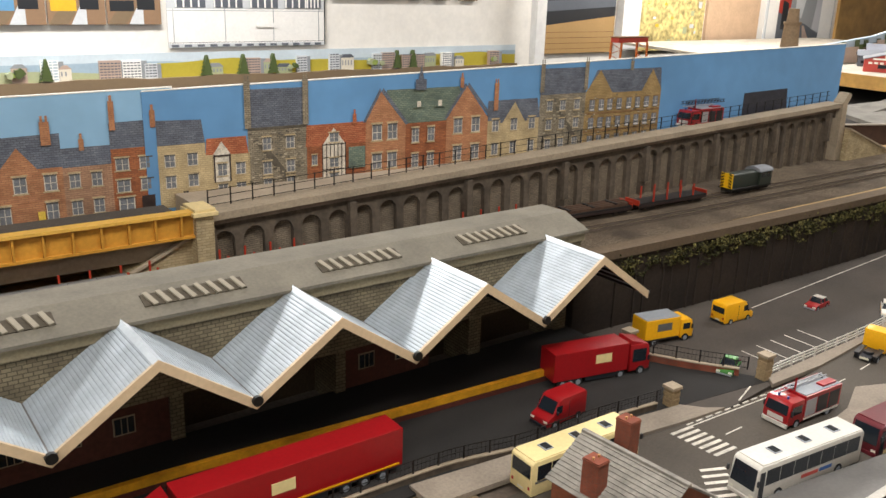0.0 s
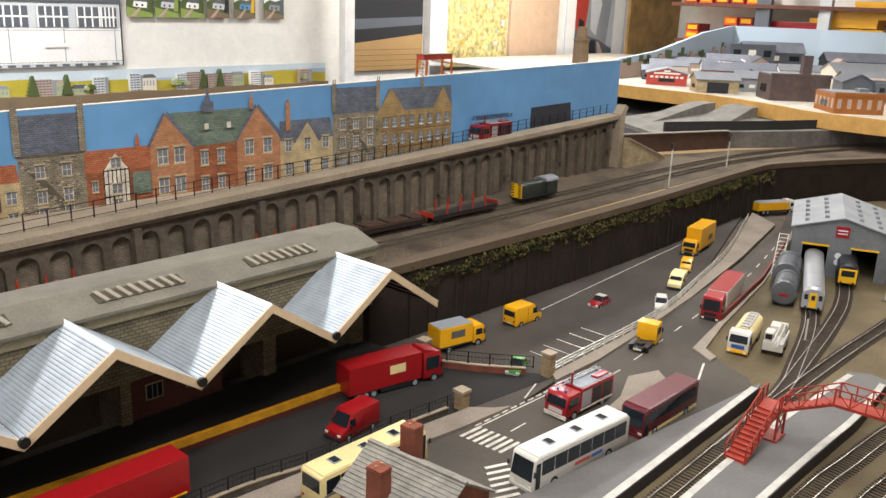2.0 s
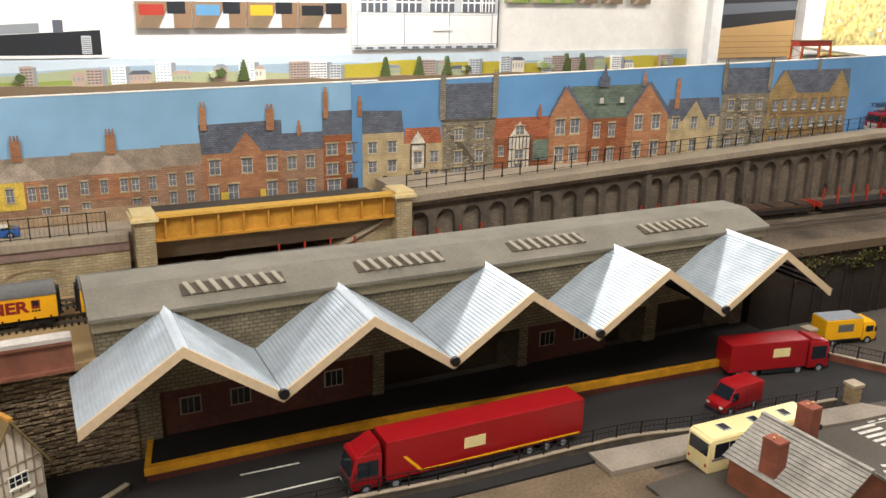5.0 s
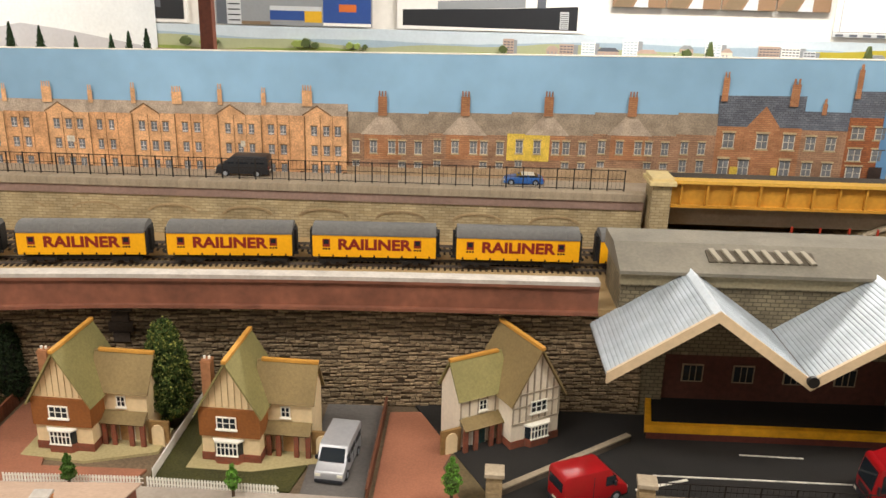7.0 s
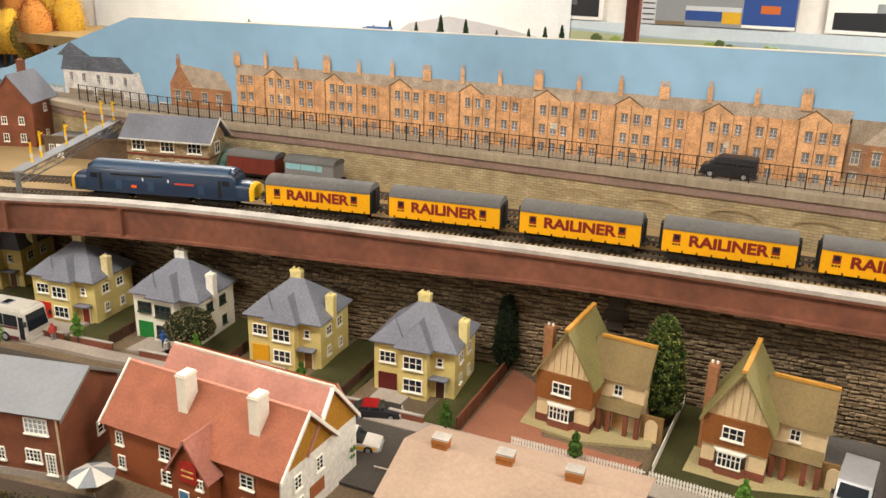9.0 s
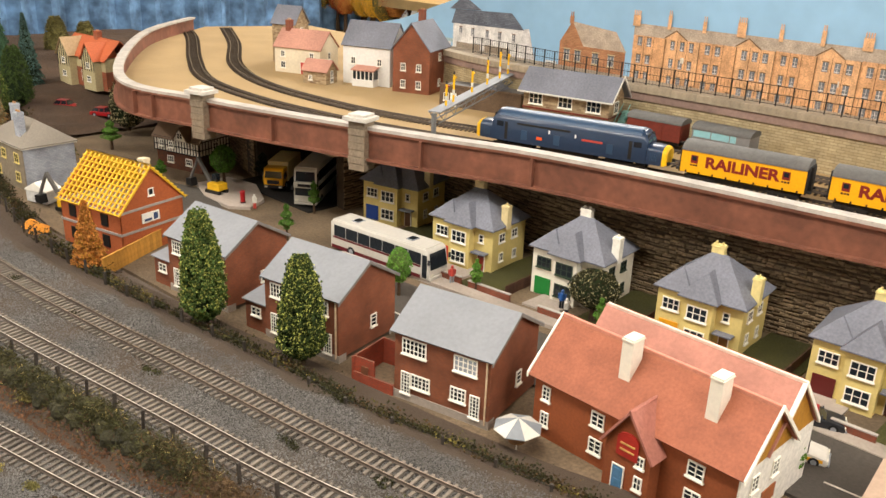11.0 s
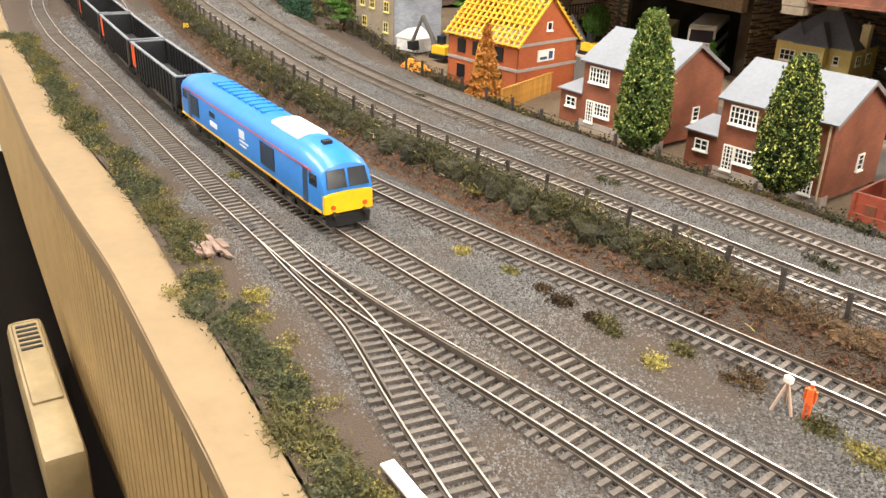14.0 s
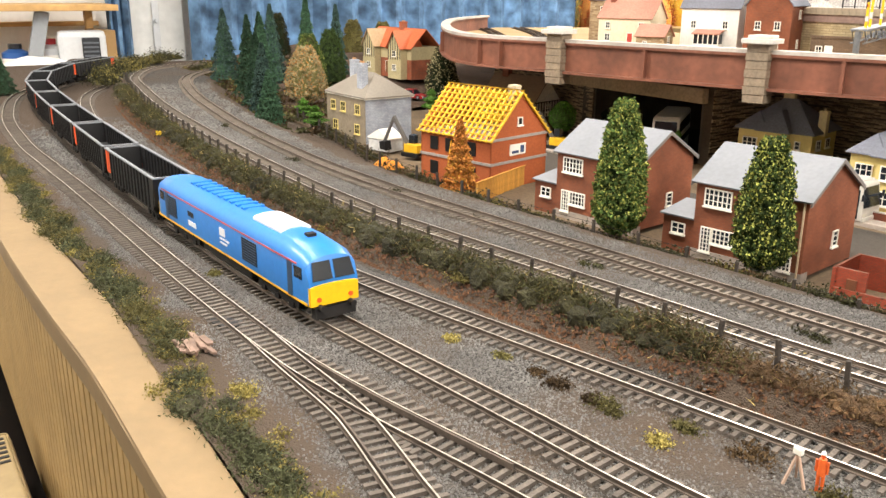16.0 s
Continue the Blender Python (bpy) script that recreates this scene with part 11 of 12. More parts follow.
ridge(-1.3, 2.64, .212, .008, 3, PC["blueh"])
ridge(-1.3, 2.64, .198, .010, 5, PC["hill2"], 1)
ridge(-1.3, .4, .172, .006, 9, PC["hill"], 2)
ridge(.9, 2.64, .211, .008, 6, PC["ygreen"], .5)
for i in range(38):
    u = -.1 + 2.65 * (i + rg.uniform(-.3, .3)) / 38
    kind = rg.choice(["block", "block", "hall", "house", "house", "gap"])
    w, z = rg.uniform(.035, .075), .160
    if kind == "block":
        h = rg.uniform(.050, .078)
        wall = rg.choice(["paper", "white", "pale", "town"])
        p.box_(u, u + w, z, z + h, PC[wall]).box_(u + w, u + w * 1.3, z, z + h * .95, PC["grey"])
        for j in range(int(h / .0095)):
            p.box_(u + .003, u + w - .003, z + .006 + j * .0095, z + .010 + j * .0095, PC["blueh" if wall == "white" else "slate"])
        for j in range(1, int(w / .012)):
            p.box_(u + j * .012, u + j * .012 + .003, z, z + h, PC[wall])
    elif kind != "gap":
        h = rg.uniform(.022, .034) if kind == "house" else rg.uniform(.040, .052)
        p.box_(u, u + w, z, z + h, PC[rg.choice(["town", "cream", "hill2"])])
        p.poly([(u - .003, z + h), (u + w + .003, z + h), (u + w - .012, z + h + .013), (u + .012, z + h + .013)], PC[rg.choice(["grey", "town", "slate"])])
        for j in range(int(w / .013)):
            p.box_(u + .004 + j * .013, u + .009 + j * .013, z + h * .45, z + h * .8, PC["grey"])
for u in (.62, 1.16, 1.30, 1.42, 1.98, 2.06):
    for j in range(5):
        r_ = .024 - j * .004
        p.poly([(u - r_, .166 + j * .013), (u + r_ * .9, .164 + j * .013), (u + r_ * .35, .184 + j * .013), (u - r_ * .3, .182 + j * .013)], PC["tree"])
ridge(-1.3, 2.64, .163, .003, 14, PC["earth"], 3)
for i in range(26):
    u = rg.choice([-1.24, -1.1, -.78, -.62, -.55, -.1, .5, 1.5, 1.9, 2.2, 2.5]) + rg.uniform(-.05, .05)
    r_ = rg.uniform(.009, .019)
    z = .175 + r_
    p.poly([(u + r_ * rg.uniform(.7, 1.15) * math.cos(a * .628), z + r_ * rg.uniform(.6, 1.1) * math.sin(a * .628)) for a in range(10)], PC[rg.choice(["tree", "hill", "hill2"])])

# photographs and posters
p = Picture("poster", -1.09, -.545, .250, .43, PC["grey"], "poster of a blue and yellow locomotive", edge=None)
p.box_(-1.085, -1.03, .25, .34, PC["slate"]).box_(-1.05, -1.0, .25, .40, PC["pale"]).box_(-.90, -.72, .268, .31, PC["navy"]).box_(-.78, -.72, .262, .30, PC["yellow"]).box_(-.90, -.72, .30, .315, PC["pale"])
p.box_(-.715, -.55, .262, .40, PC["navy"]).box_(-.66, -.60, .30, .325, PC["orange"]).box_(-.715, -.55, .252, .262, PC["white"]).box_(-1.0, -.9, .25, .262, PC["earth"])
for i in range(7):
    p.box_(-1.045, -1.004, .262 + i * .018, .266 + i * .018, PC["black"])
p = Picture("poster", -.46, .19, .25, .50, PC["paper"], "photograph of a long dark industrial building")
p.poly([(-.44, .262), (.16, .258), (.16, .338), (-.1, .325), (-.44, .315)], PC["black"]).poly([(-.32, .318), (-.02, .33), (-.02, .36), (-.32, .345)], PC["grey"]).box_(.1, .13, .262, .32, PC["pale"]).box_(.02, .05, .33, .37, PC["slate"])
for i in range(8):
    p.box_(.102, .128, .266 + i * .0065, .268 + i * .0065, PC["black"])
for i, x in enumerate((.275, .46, .645, .83)):
    p = Picture("photograph", x, x + .18, .342, .47, PC["rail"], "photograph of trains at a station")
    p.poly([(x, .342), (x + .06, .342), (x + .1, .40), (x + .04, .40)], PC["earth"]).poly([(x + .07, .342), (x + .12, .342), (x + .12, .40), (x + .1, .40)], PC["pale"])
    p.box_(x + .01, x + .09, .385, .42, PC[("red", "teal", "yellow", "black")[i]]).box_(x + .1, x + .16, .39, .43, PC["black"]).box_(x, x + .18, .43, .47, PC["sky2"])
p = Picture("poster", 1.03, 1.65, .262, .55, PC["pale"], "black and white photograph of a timber signal box")
p.box_(1.03, 1.645, .275, .395, PC["paper"]).box_(1.645, 1.65, .262, .49, PC["black"]).box_(1.03, 1.645, .278, .2795, PC["black"]).box_(1.03, 1.645, .388, .390, PC["grey"])
for i in range(13):
    p.box_(1.04 + i * .047, 1.067 + i * .047, .264, .272, PC["slate"])
for x in (1.05, 1.24, 1.43, 1.62):
    p.box_(x, x + .002, .28, .395, PC["grey"])
for i, x in enumerate((1.06, 1.20, 1.34, 1.48, 1.57)):
    w = .11 if i < 4 else .06
    p.box_(x, x + w, .40, .47, PC["slate"])
    for j in range(4):
        p.box_(x + w * j / 4, x + w * j / 4 + .006, .40, .47, PC["white"])
    p.box_(x, x + w, .432, .438, PC["white"])
p.box_(1.03, 1.65, .485, .55, PC["slate"]).box_(1.36, 1.44, .33, .345, PC["paper"])
for i, x in enumerate((1.675, 1.79, 1.90, 2.02, 2.15, 2.30)):
    p = Picture("photograph", x, x + .105, .437, .55, PC["tree"], "small colour photograph of a train in a landscape")
    p.poly([(x, .437), (x + .105, .437), (x + .105, .452), (x, .475)], PC["hill"] if i < 3 else PC["earth"]).poly([(x + .01, .437), (x + .03, .437), (x + .075, .49), (x + .068, .49)], PC["town"])
    p.poly([(x + .025, .476), (x + .09, .470), (x + .09, .492), (x + .03, .496)], PC[("white", "pale", "white", "pale", "teal", "grey")[i]]).poly([(x + .03, .496), (x + .09, .492), (x + .085, .504), (x + .04, .506)], PC["slate"]).box_(x + .038, x + .045, .478, .486, PC["black"]).box_(x + .06, x + .068, .477, .485, PC["black"])
    p.poly([(x, .50), (x + .03, .515), (x + .06, .508), (x + .105, .52), (x + .105, .55), (x, .55)], PC["sky2"]).poly([(x + .08, .46), (x + .1, .46), (x + .102, .53), (x + .09, .54)], PC[("tree", "hill", "tree", "black", "yellow", "slate")[i]])
p = Picture("framed_picture", -1.68, -1.20, .262, .60, PC["black"], "dark picture in a pale frame", edge=PC["paper"])
p.box_(-1.60, -1.28, .30, .5, PC["slate"])
p = Picture("framed_picture", 2.755, 3.29, .20, .75, PC["black"], "dark landscape picture above a wooden board")
p.poly([(2.755, .20), (3.29, .20), (3.29, .375), (2.755, .325)], PC["wood"]).poly([(2.755, .39), (3.29, .42), (3.29, .46), (2.755, .44)], PC["slate"])
for i in range(4):
    p.box_(2.755, 3.29, .22 + i * .026, .222 + i * .026, PC["brown"])
p = Picture("wall_poster", 3.46, 4.0, .20, .80, mat("mottled_map", "#d0bd7c", .55, .55, 42, .0, stain=.45, sscale=13), "yellow mottled map sheet pinned to the wall")
for i in range(30):
    u, z, w = rg.uniform(3.47, 3.96), rg.uniform(.21, .78), rg.uniform(.008, .035)
    p.box_(u, u + w, z, z + w * rg.uniform(.5, 1.4), PC[rg.choice(["ygreen", "yellow", "paper", "hill2", "pale"])])
solid("wall_panel", bx(B(), 4.02, 4.5, 3.0, 3.019, -.9, 1.2), mat("beige_panel", "#c8a98a", .7, .05, 80, .1, stain=.1), "plain beige panel beside the poster", "wall")
p = Picture("framed_picture", 4.60, 5.30, .15, .76, PC["white"], "street painting in a white frame", edge=PC["pale"])
p.box_(4.70, 5.16, .19, .70, PC["grey"]).poly([(4.70, .36), (4.82, .42), (4.86, .70), (4.70, .70)], PC["red"]).poly([(4.88, .40), (4.95, .36), (5.0, .56), (4.93, .70), (4.86, .70)], PC["pale"]).poly([(4.70, .19), (5.16, .19), (5.16, .27), (5.0, .33), (4.85, .36), (4.70, .40)], PC["slate"]).poly([(5.08, .30), (5.16, .28), (5.16, .66), (5.12, .60)], PC["mount"]).poly([(4.74, .30), (4.80, .30), (4.80, .45), (4.74, .47)], PC["black"]).poly([(4.86, .24), (4.96, .24), (4.95, .33), (4.88, .34)], PC["black"]).poly([(5.0, .19), (5.1, .19), (4.99, .32), (4.97, .32)], PC["town"])
solid("wall_panel_plywood", bx(B(), 5.36, 6.09, 3.0, 3.019, -.9, 1.3), mat("plywood_panel", "#a8834c", .6, .3, 9, .1, stain=.35, sscale=5), "brown plywood panel beside the picture", "wall")
solid("post_white", bx(B(), 2.664, 2.724, 2.90, 2.94, -.9, 1.5), mat("white_post_paint", "#e4e2de", .5, .03, 80, .05), "white painted square post before the far wall", "post", bevel=.004)
solid("trim_post", bx(B(), 3.31, 3.44, 2.97, 3.018, -.9, 1.5), MATS["white_post_paint"], "white painted upright between pictures", "trim", bevel=.003)
solid("post_brown", bx(B(), -.955, -.918, 2.38, 2.415, -.2, .6), mat("red_brown_post", "#6d3a28", .6, .15, 90, .15), "red-brown timber post behind the backscene", "post", bevel=.003)
solid("post_stub", bx(B(), -.80, -.775, 2.40, 2.425, -.2, .20), MATS["red_brown_post"], "short brown timber post behind the backscene", "post", bevel=.003)

# second layout board along the far wall, with pines and mountain
solid("board_far", bx(B(), -3.6, -1.30, 2.55, 3.0, .06, .10), HARDB, "long baseboard along the far wall", "shelf")
p = Picture("landscape_backscene", -3.6, -1.30, .10, .42, PC["sky2"], "pale printed sky with a distant mountain", y=3.004)
p.poly([(-2.1, .10), (-1.3, .10), (-1.36, .17), (-1.62, .215), (-1.78, .235), (-1.95, .20)], PC["mount"])
for i, (u, h) in enumerate(((-2.02, .10), (-1.95, .12), (-1.98, .07), (-1.86, .09), (-1.84, .12), (-1.74, .15), (-1.64, .14), (-1.52, .11), (-1.40, .12), (-1.34, .13), (-1.28, .14), (-2.6, .09), (-2.35, .08), (-2.2, .08))):
    tree(u, 2.85, .10, h, h * .2, ("pine", "deep", "pine"), "small dark pine on the far baseboard", 120 + i, 420)
tree(-2.62, 2.75, .10, .085, .035, ("round", "green", "green"), "round green tree on the far baseboard", 140, 500)
root = thing("lattice_bridge", -1.93, 2.72, .12, 8, "small blue girder footbridge on the far baseboard", "bridge")
part("deck", bx(B(), -.05, .05, -.02, .02, .055, .065), VBLUE, root)
part("stair", prism(B(), [(-.13, 0), (-.12, 0), (-.05, .056), (-.05, .066)], -.02, .02, "y"), VBLUE, root)
part("stair", prism(B(), [(.13, 0), (.12, 0), (.05, .056), (.05, .066)], -.02, .02, "y"), VBLUE, root)
for s in (-1, 1):
    part("railing", bx(B(), -.05, .05, s * .02 - .002, s * .02 + .002, .065, .085), VBLUE, root)
    part("pier", bx(B(), s * .045 - .004, s * .045 + .004, -.015, .015, -.02, .056), VBLUE, root)
root = thing("long_shed", -2.35, 2.8, .10, 0, "long pale shed on the far baseboard", "building")
part("wall", bx(B(), -.22, .22, -.04, .04, 0, .06), PC["cream"], root)
part("roof", prism(B(), [(-.045, .06), (.045, .06), (0, .085)], -.225, .225, "x"), PALEROOF, root)
# autumn trees in the far corner
for i in range(16):
    u = -4.12 + (i % 8) * .085 + rg.uniform(-.02, .02)
    k = (("round", "gold", "gold", "cream"), ("round", "autumn", "red", "autumn"), ("round", "olive", "gold", "lichen"))[i * 7 % 5 % 3]
    tree(u, 2.60 + .17 * (i // 8) + rg.uniform(-.03, .03), -.10, .30 + .07 * (i // 8) + rg.uniform(-.03, .05), .085, k, "golden autumn tree in the far corner", 160 + i, 900)
solid("board_corner", bx(B(), -4.19, -3.45, 2.45, 3.0, -.14, -.10), HARDB, "low baseboard under the autumn trees", "shelf")

# ---- second level at the east: curved board with its own town ----
OCHREB = mat("ochre_board_edge", "#c79a52", .6, .08, 60, .15, stain=.15)
TOPB = mat("pale_town_ground", "#b9b1a2", .85, .12, 60, .2, stain=.25)
BZ = .252
cq, ct = smoothline([(2.95, 1.75), (2.905, 1.55), (2.87, 1.22), (2.76, .95), (2.68, .80), (2.66, .5)], .05)
pts = [(q[0], q[1]) for q in cq] + [(5.05, .5), (5.05, 2.95), (3.3, 2.95)]
solid("board_upper", prism(B(), pts, BZ - .012, BZ), TOPB, "pale upper baseboard with a second town", "shelf")
b = B()
ribbon(b, cq * (1, 1, 0), ct, -.006, .002, BZ - .042, BZ + .004)
solid("trim_board", b, OCHREB, "curved ochre timber edge of the upper baseboard", "trim")
SKYP = mat("upper_printed_sky", "#b4c3d0", .5, .06, 6, .0, stain=.2, sscale=3)
b = loft(B(), [[Vector((x, y, BZ)), Vector((x, y, zt)), Vector((x + .012, y + .02, zt)), Vector((x + .012, y + .02, BZ))] for x, y, zt in ((3.02, 1.80, .318), (3.6, 1.84, .355), (4.2, 1.90, .435), (4.62, 1.93, .468), (4.70, 1.5, .468), (4.74, .4, .468))])
solid("backdrop_upper", b, SKYP, "pale blue printed sky behind the upper town", "backdrop")


def town_print(name, m, top, seed, label):
    """A printed band of far roofs and trees along the upper backdrop."""
    rr = random.Random(seed)
    line = [(3.02, 1.797), (3.6, 1.837), (4.2, 1.897), (4.60, 1.925)]
    b = B()
    for i in range(40):
        u0, u1 = i / 40, (i + 1) / 40
        h = top * (.55 + .45 * u0) * rr.uniform(.55, 1.1)
        c = [(3.02 + 1.58 * u, float(np.interp(3.02 + 1.58 * u, [q[0] for q in line], [q[1] for q in line]))) for u in (u0, u1)]
        prism(b, [c[0], c[1], (c[1][0], c[1][1] - .001 * seed), (c[0][0], c[0][1] - .001 * seed)], BZ, BZ + h)
    solid(name, b, m, label, "backdrop")


town_print("backdrop_woods", PC["tree"], .135, 1, "printed far trees on the upper backdrop")
town_print("backdrop_roofs", PC["town"], .110, 2, "printed far roofs on the upper backdrop")


def block(x, y, rz, w, d, h, wallm, roofm, label, kind="gable", nw=3, name="building"):
    root = thing(name, x, y, BZ, rz, label, "building", "upper town buildings")
    if kind == "gable":
        b = B()
        gable(b, -w / 2, w / 2, -d / 2, d / 2, 0, h, h * .45, "x")
        part("wall", b, wallm, root)
        b = B()
        gableroof(b, -w / 2, w / 2, -d / 2, d / 2, h, h * .45, "x", .006, .003)
        part("roof", b, roofm, root)
    else:
        part("wall", bx(B(), -w / 2, w / 2, -d / 2, d / 2, 0, h), wallm, root)
        part("roof", bx(B(), -w / 2 + .004, w / 2 - .004, -d / 2 + .004, d / 2 - .004, h, h + .003), roofm, root)
        part("parapet", bx(B(), -w / 2 - .002, w / 2 + .002, -d / 2 - .002, -d / 2 + .004, h - .004, h + .006), wallm, root)
    for i in range(nw):
        u = -w / 2 + w * (i + .5) / nw
        for z in ([.3] if h < .06 else [.18, .58]):
            part("window", bx(B(), u - w / nw * .25, u + w / nw * .25, -d / 2 - .0015, -d / 2 + .001, h * z, h * (z + .25)), CREAMW if i % 2 else GLASS, root)
    for s in (-1, 1):
        part("side_window", bx(B(), s * w / 2 - .0015, s * w / 2 + .0015, -d * .2, d * .2, h * .3, h * .6), GLASS, root)
    return root


r = block(3.17, 1.56, 28, .13, .155, .044, NAMEP, PALEROOF, "red clad garage with grey roof on the upper board", nw=0)
part("sign", bx(B(), -.0675, -.0655, -.05, .05, .043, .049), WHITE, r, "white sign bar")
part("emblem", bx(B(), -.0675, -.0655, -.012, .012, .051, .058), WHITE, r, "plain white emblem shape")
for i in range(7):
    part("pennant", bx(B(), -.0675, -.0655, -.063 + i * .019, -.051 + i * .019, .028, .035), WHITE, r)
r = block(3.04, 1.30, -52, .15, .11, .047, BUFFW, PALEROOF, "buff brick shed with grey roof on the upper board", nw=0)
# No opening is cut; a black plate paints the dark interior.
part("doorway", bx(B(), -.038, .038, -.0570, -.0545, 0, .038), PC["black"], r, "black plate for the shade in an open doorway")
block(3.22, 1.24, -58, .12, .10, .05, PC["grey"], PALEROOF, "grey shed on the upper board")
fm = mat("dark_factory", "#574844", .85, .15, 60, .2, stain=.3)
r = block(3.05, 1.02, -50, .20, .14, .085, fm, PALEROOF, "dark brown factory with a square stack", "flat", 0)
part("chimney", bx(B(), .02, .05, -.02, .01, .085, .15), fm, r)
r = block(2.83, .765, -50, .15, .15, .058, mat("orange_brick", "#96452c", .8, .12, 200, .3, stain=.15), PALEROOF, "orange-red brick flat-roofed factory with tall pale windows", "flat", 0)
for i in range(5):
    u = -.060 + i * .030
    part("window", bx(B(), u - .006, u + .006, -.0765, -.0745, .016, .044), PC["town"], r)
    part("window", bx(B(), -.0765, -.0745, u - .006, u + .006, .016, .044), PC["town"], r)
part("roof_box", bx(B(), .02, .05, -.015, .015, .055, .072), PALEROOF, r)
for i, (x, y, w, d, h, m, rf, kd) in enumerate(((3.55, 1.75, .16, .1, .05, "cream", SLATE, "gable"), (3.75, 1.6, .16, .1, .055, "pale", SLATE, "gable"), (3.5, 1.35, .16, .1, .06, "cream", SLATE, "gable"), (3.9, 1.3, .18, .12, .05, "paper", PALEROOF, "gable"), (4.35, 1.72, .22, .12, .13, "slate", SLATE, "flat"), (4.45, 1.65, .3, .12, .10, "slate", SLATE, "gable"), (4.1, 1.72, .2, .12, .06, "paper", SLATE, "gable"), (4.5, 1.2, .4, .14, .08, "black", SLATE, "gable"), (3.8, 1.0, .3, .16, .07, "cream", PALEROOF, "gable"), (3.5, .9, .2, .14, .06, "wood", PALEROOF, "gable"), (4.2, .95, .3, .16, .06, "paper", PALEROOF, "gable"), (3.85, 1.78, .22, .1, .05, "town", SLATE, "gable"))):
    block(x, y, -60 + 5 * (i % 3), w, d, h, PC[m], rf, ("cream rendered", "pale grey", "weathered", "plain")[i % 4] + " model building of the upper town", kd)
rt = random.Random(8)
for i in range(22):
    x, y = 3.30 + 1.25 * ((i * 7) % 22) / 22 + rt.uniform(-.03, .03), .72 + 1.05 * (i % 6) / 6 + rt.uniform(-.05, .05)
    w_, h_ = rt.uniform(.09, .2), rt.uniform(.03, .075)
    block(x, y, rt.choice((-64, -58, 28, 32)), w_, rt.uniform(.07, .12), h_, PC[rt.choice(("cream", "town", "brick", "grey", "slate", "paper"))], rt.choice((SLATE, PALEROOF, PC["slate"], PC["town"])), rt.choice(("low", "small", "long", "tall")) + " workshop with a weathered roof in the upper town", rt.choice(("gable", "gable", "flat")), 3)
block(3.35, 1.70, -60, .12, .10, .04, PC["slate"], PC["slate"], "factory with dark glazed sawtooth roof")
solid("chimney_stack", cyl(cyl(cyl(B(), 2.875, 1.78, BZ, .405, .036, 14, .027), 2.875, 1.78, .405, .416, .030, 14, .032), 2.875, 1.78, .416, .462, .022, 14, .018), mat("stack_brick", "#8a7358", .8, .15, 120, .3), "tall brown brick factory chimney", "chimney", kind="")
for i, (x, y, c) in enumerate(((3.16, 1.33, VRED), (3.14, 1.27, VYEL))):
    car(x, y, BZ, 40, c, ("red", "yellow")[i] + " model car on the upper board", L=.055)
r = thing("travelling_crane", 2.61, 2.3, .21, 0, "small rusty red lattice gantry crane behind the backscene", "gantry crane")
part("beam", bx(B(), -.085, .085, -.02, .02, .10, .118), PC["red"], r)
part("rail", bx(B(), -.09, .09, -.022, .022, .118, .122), PC["brown"], r)
for s_ in (-1, 1):
    for d_ in (-1, 1):
        part("leg", prism(B(), [(s_ * .078 - .004, 0), (s_ * .078 + .004, 0), (s_ * .074 + .004, .10), (s_ * .074 - .004, .10)], d_ * .026 - .003, d_ * .026 + .003, "y"), PC["rust"], r)
    for k in range(4):
        part("brace", prism(B(), [(-.028 if k % 2 else .026, .01 + k * .022), (-.024 if k % 2 else .030, .01 + k * .022), (.030 if k % 2 else -.024, .03 + k * .022), (.026 if k % 2 else -.028, .03 + k * .022)], s_ * .076 - .002, s_ * .076 + .002, "x"), PC["rust"], r)
solid("shelf_crane", bx(B(), 2.2, 3.3, 2.2, 2.4, .195, .21), HARDB, "pale board behind the backscene", "shelf")
# under the upper board
CONC = mat("concrete_ramp", "#77736b", .85, .12, 90, .3, stain=.3)
DK = .207
sheet("ground_under_board", [(2.13, 1.035), (2.362, .938), (2.602, .80), (2.9, .672), (3.1, .562), (3.6, .56), (3.6, 1.30), (2.36, 1.30), (2.30, 1.27)], DK, CONC, "grey concrete roadway below the upper board", t=.01)
solid("ramp_concrete", prism(B(), [(2.36, DK), (2.80, DK), (2.80, .2395), (2.70, .2395)], 1.18, 1.24, "y"), CONC, "grey concrete ramp below the upper board", "ramp")
solid("ramp_concrete_east", prism(B(), [(2.57, DK), (3.0, DK), (3.0, .2395), (2.75, .2395)], 1.03, 1.13, "y"), CONC, "grey concrete ramp below the upper board", "ramp")
q_, t_ = smoothline([(2.20, 1.056), (2.375, .962), (2.58, .845), (2.92, .70), (3.2, .60)], .05)
b = B()
ribbon(b, q_ * (1, 1, 0), t_, -.003, .003, DK, DK + .027)
solid("fence_dark", b, mat("dark_board_fence", "#2f2d2c", .8, .15, 90, .2), "long dark board fence behind the upper railway", "fence")
o = solid("wall_brown_girder", prism(B(), [(1.99, 1.094), (2.36, .934), (2.363, .940), (1.993, 1.100)], UP, .2095), mat("brown_girder", "#4a352a", .75, .2, 60, .2, stain=.3), "dark brown girder wall beside the upper railway", "wall")
part("top_flange", prism(B(), [(1.988, 1.090), (2.358, .930), (2.364, .943), (1.994, 1.103)], .2095, .2125), mat("girder_top", "#8d8375", .8, .15), o)
q_, t_ = smoothline([(2.37, .932), (2.60, .797), (2.9, .668), (3.1, .558)], .05)
b = B()
ribbon(b, q_ * (1, 1, 0), t_, -.003, .003, UP, .2075)
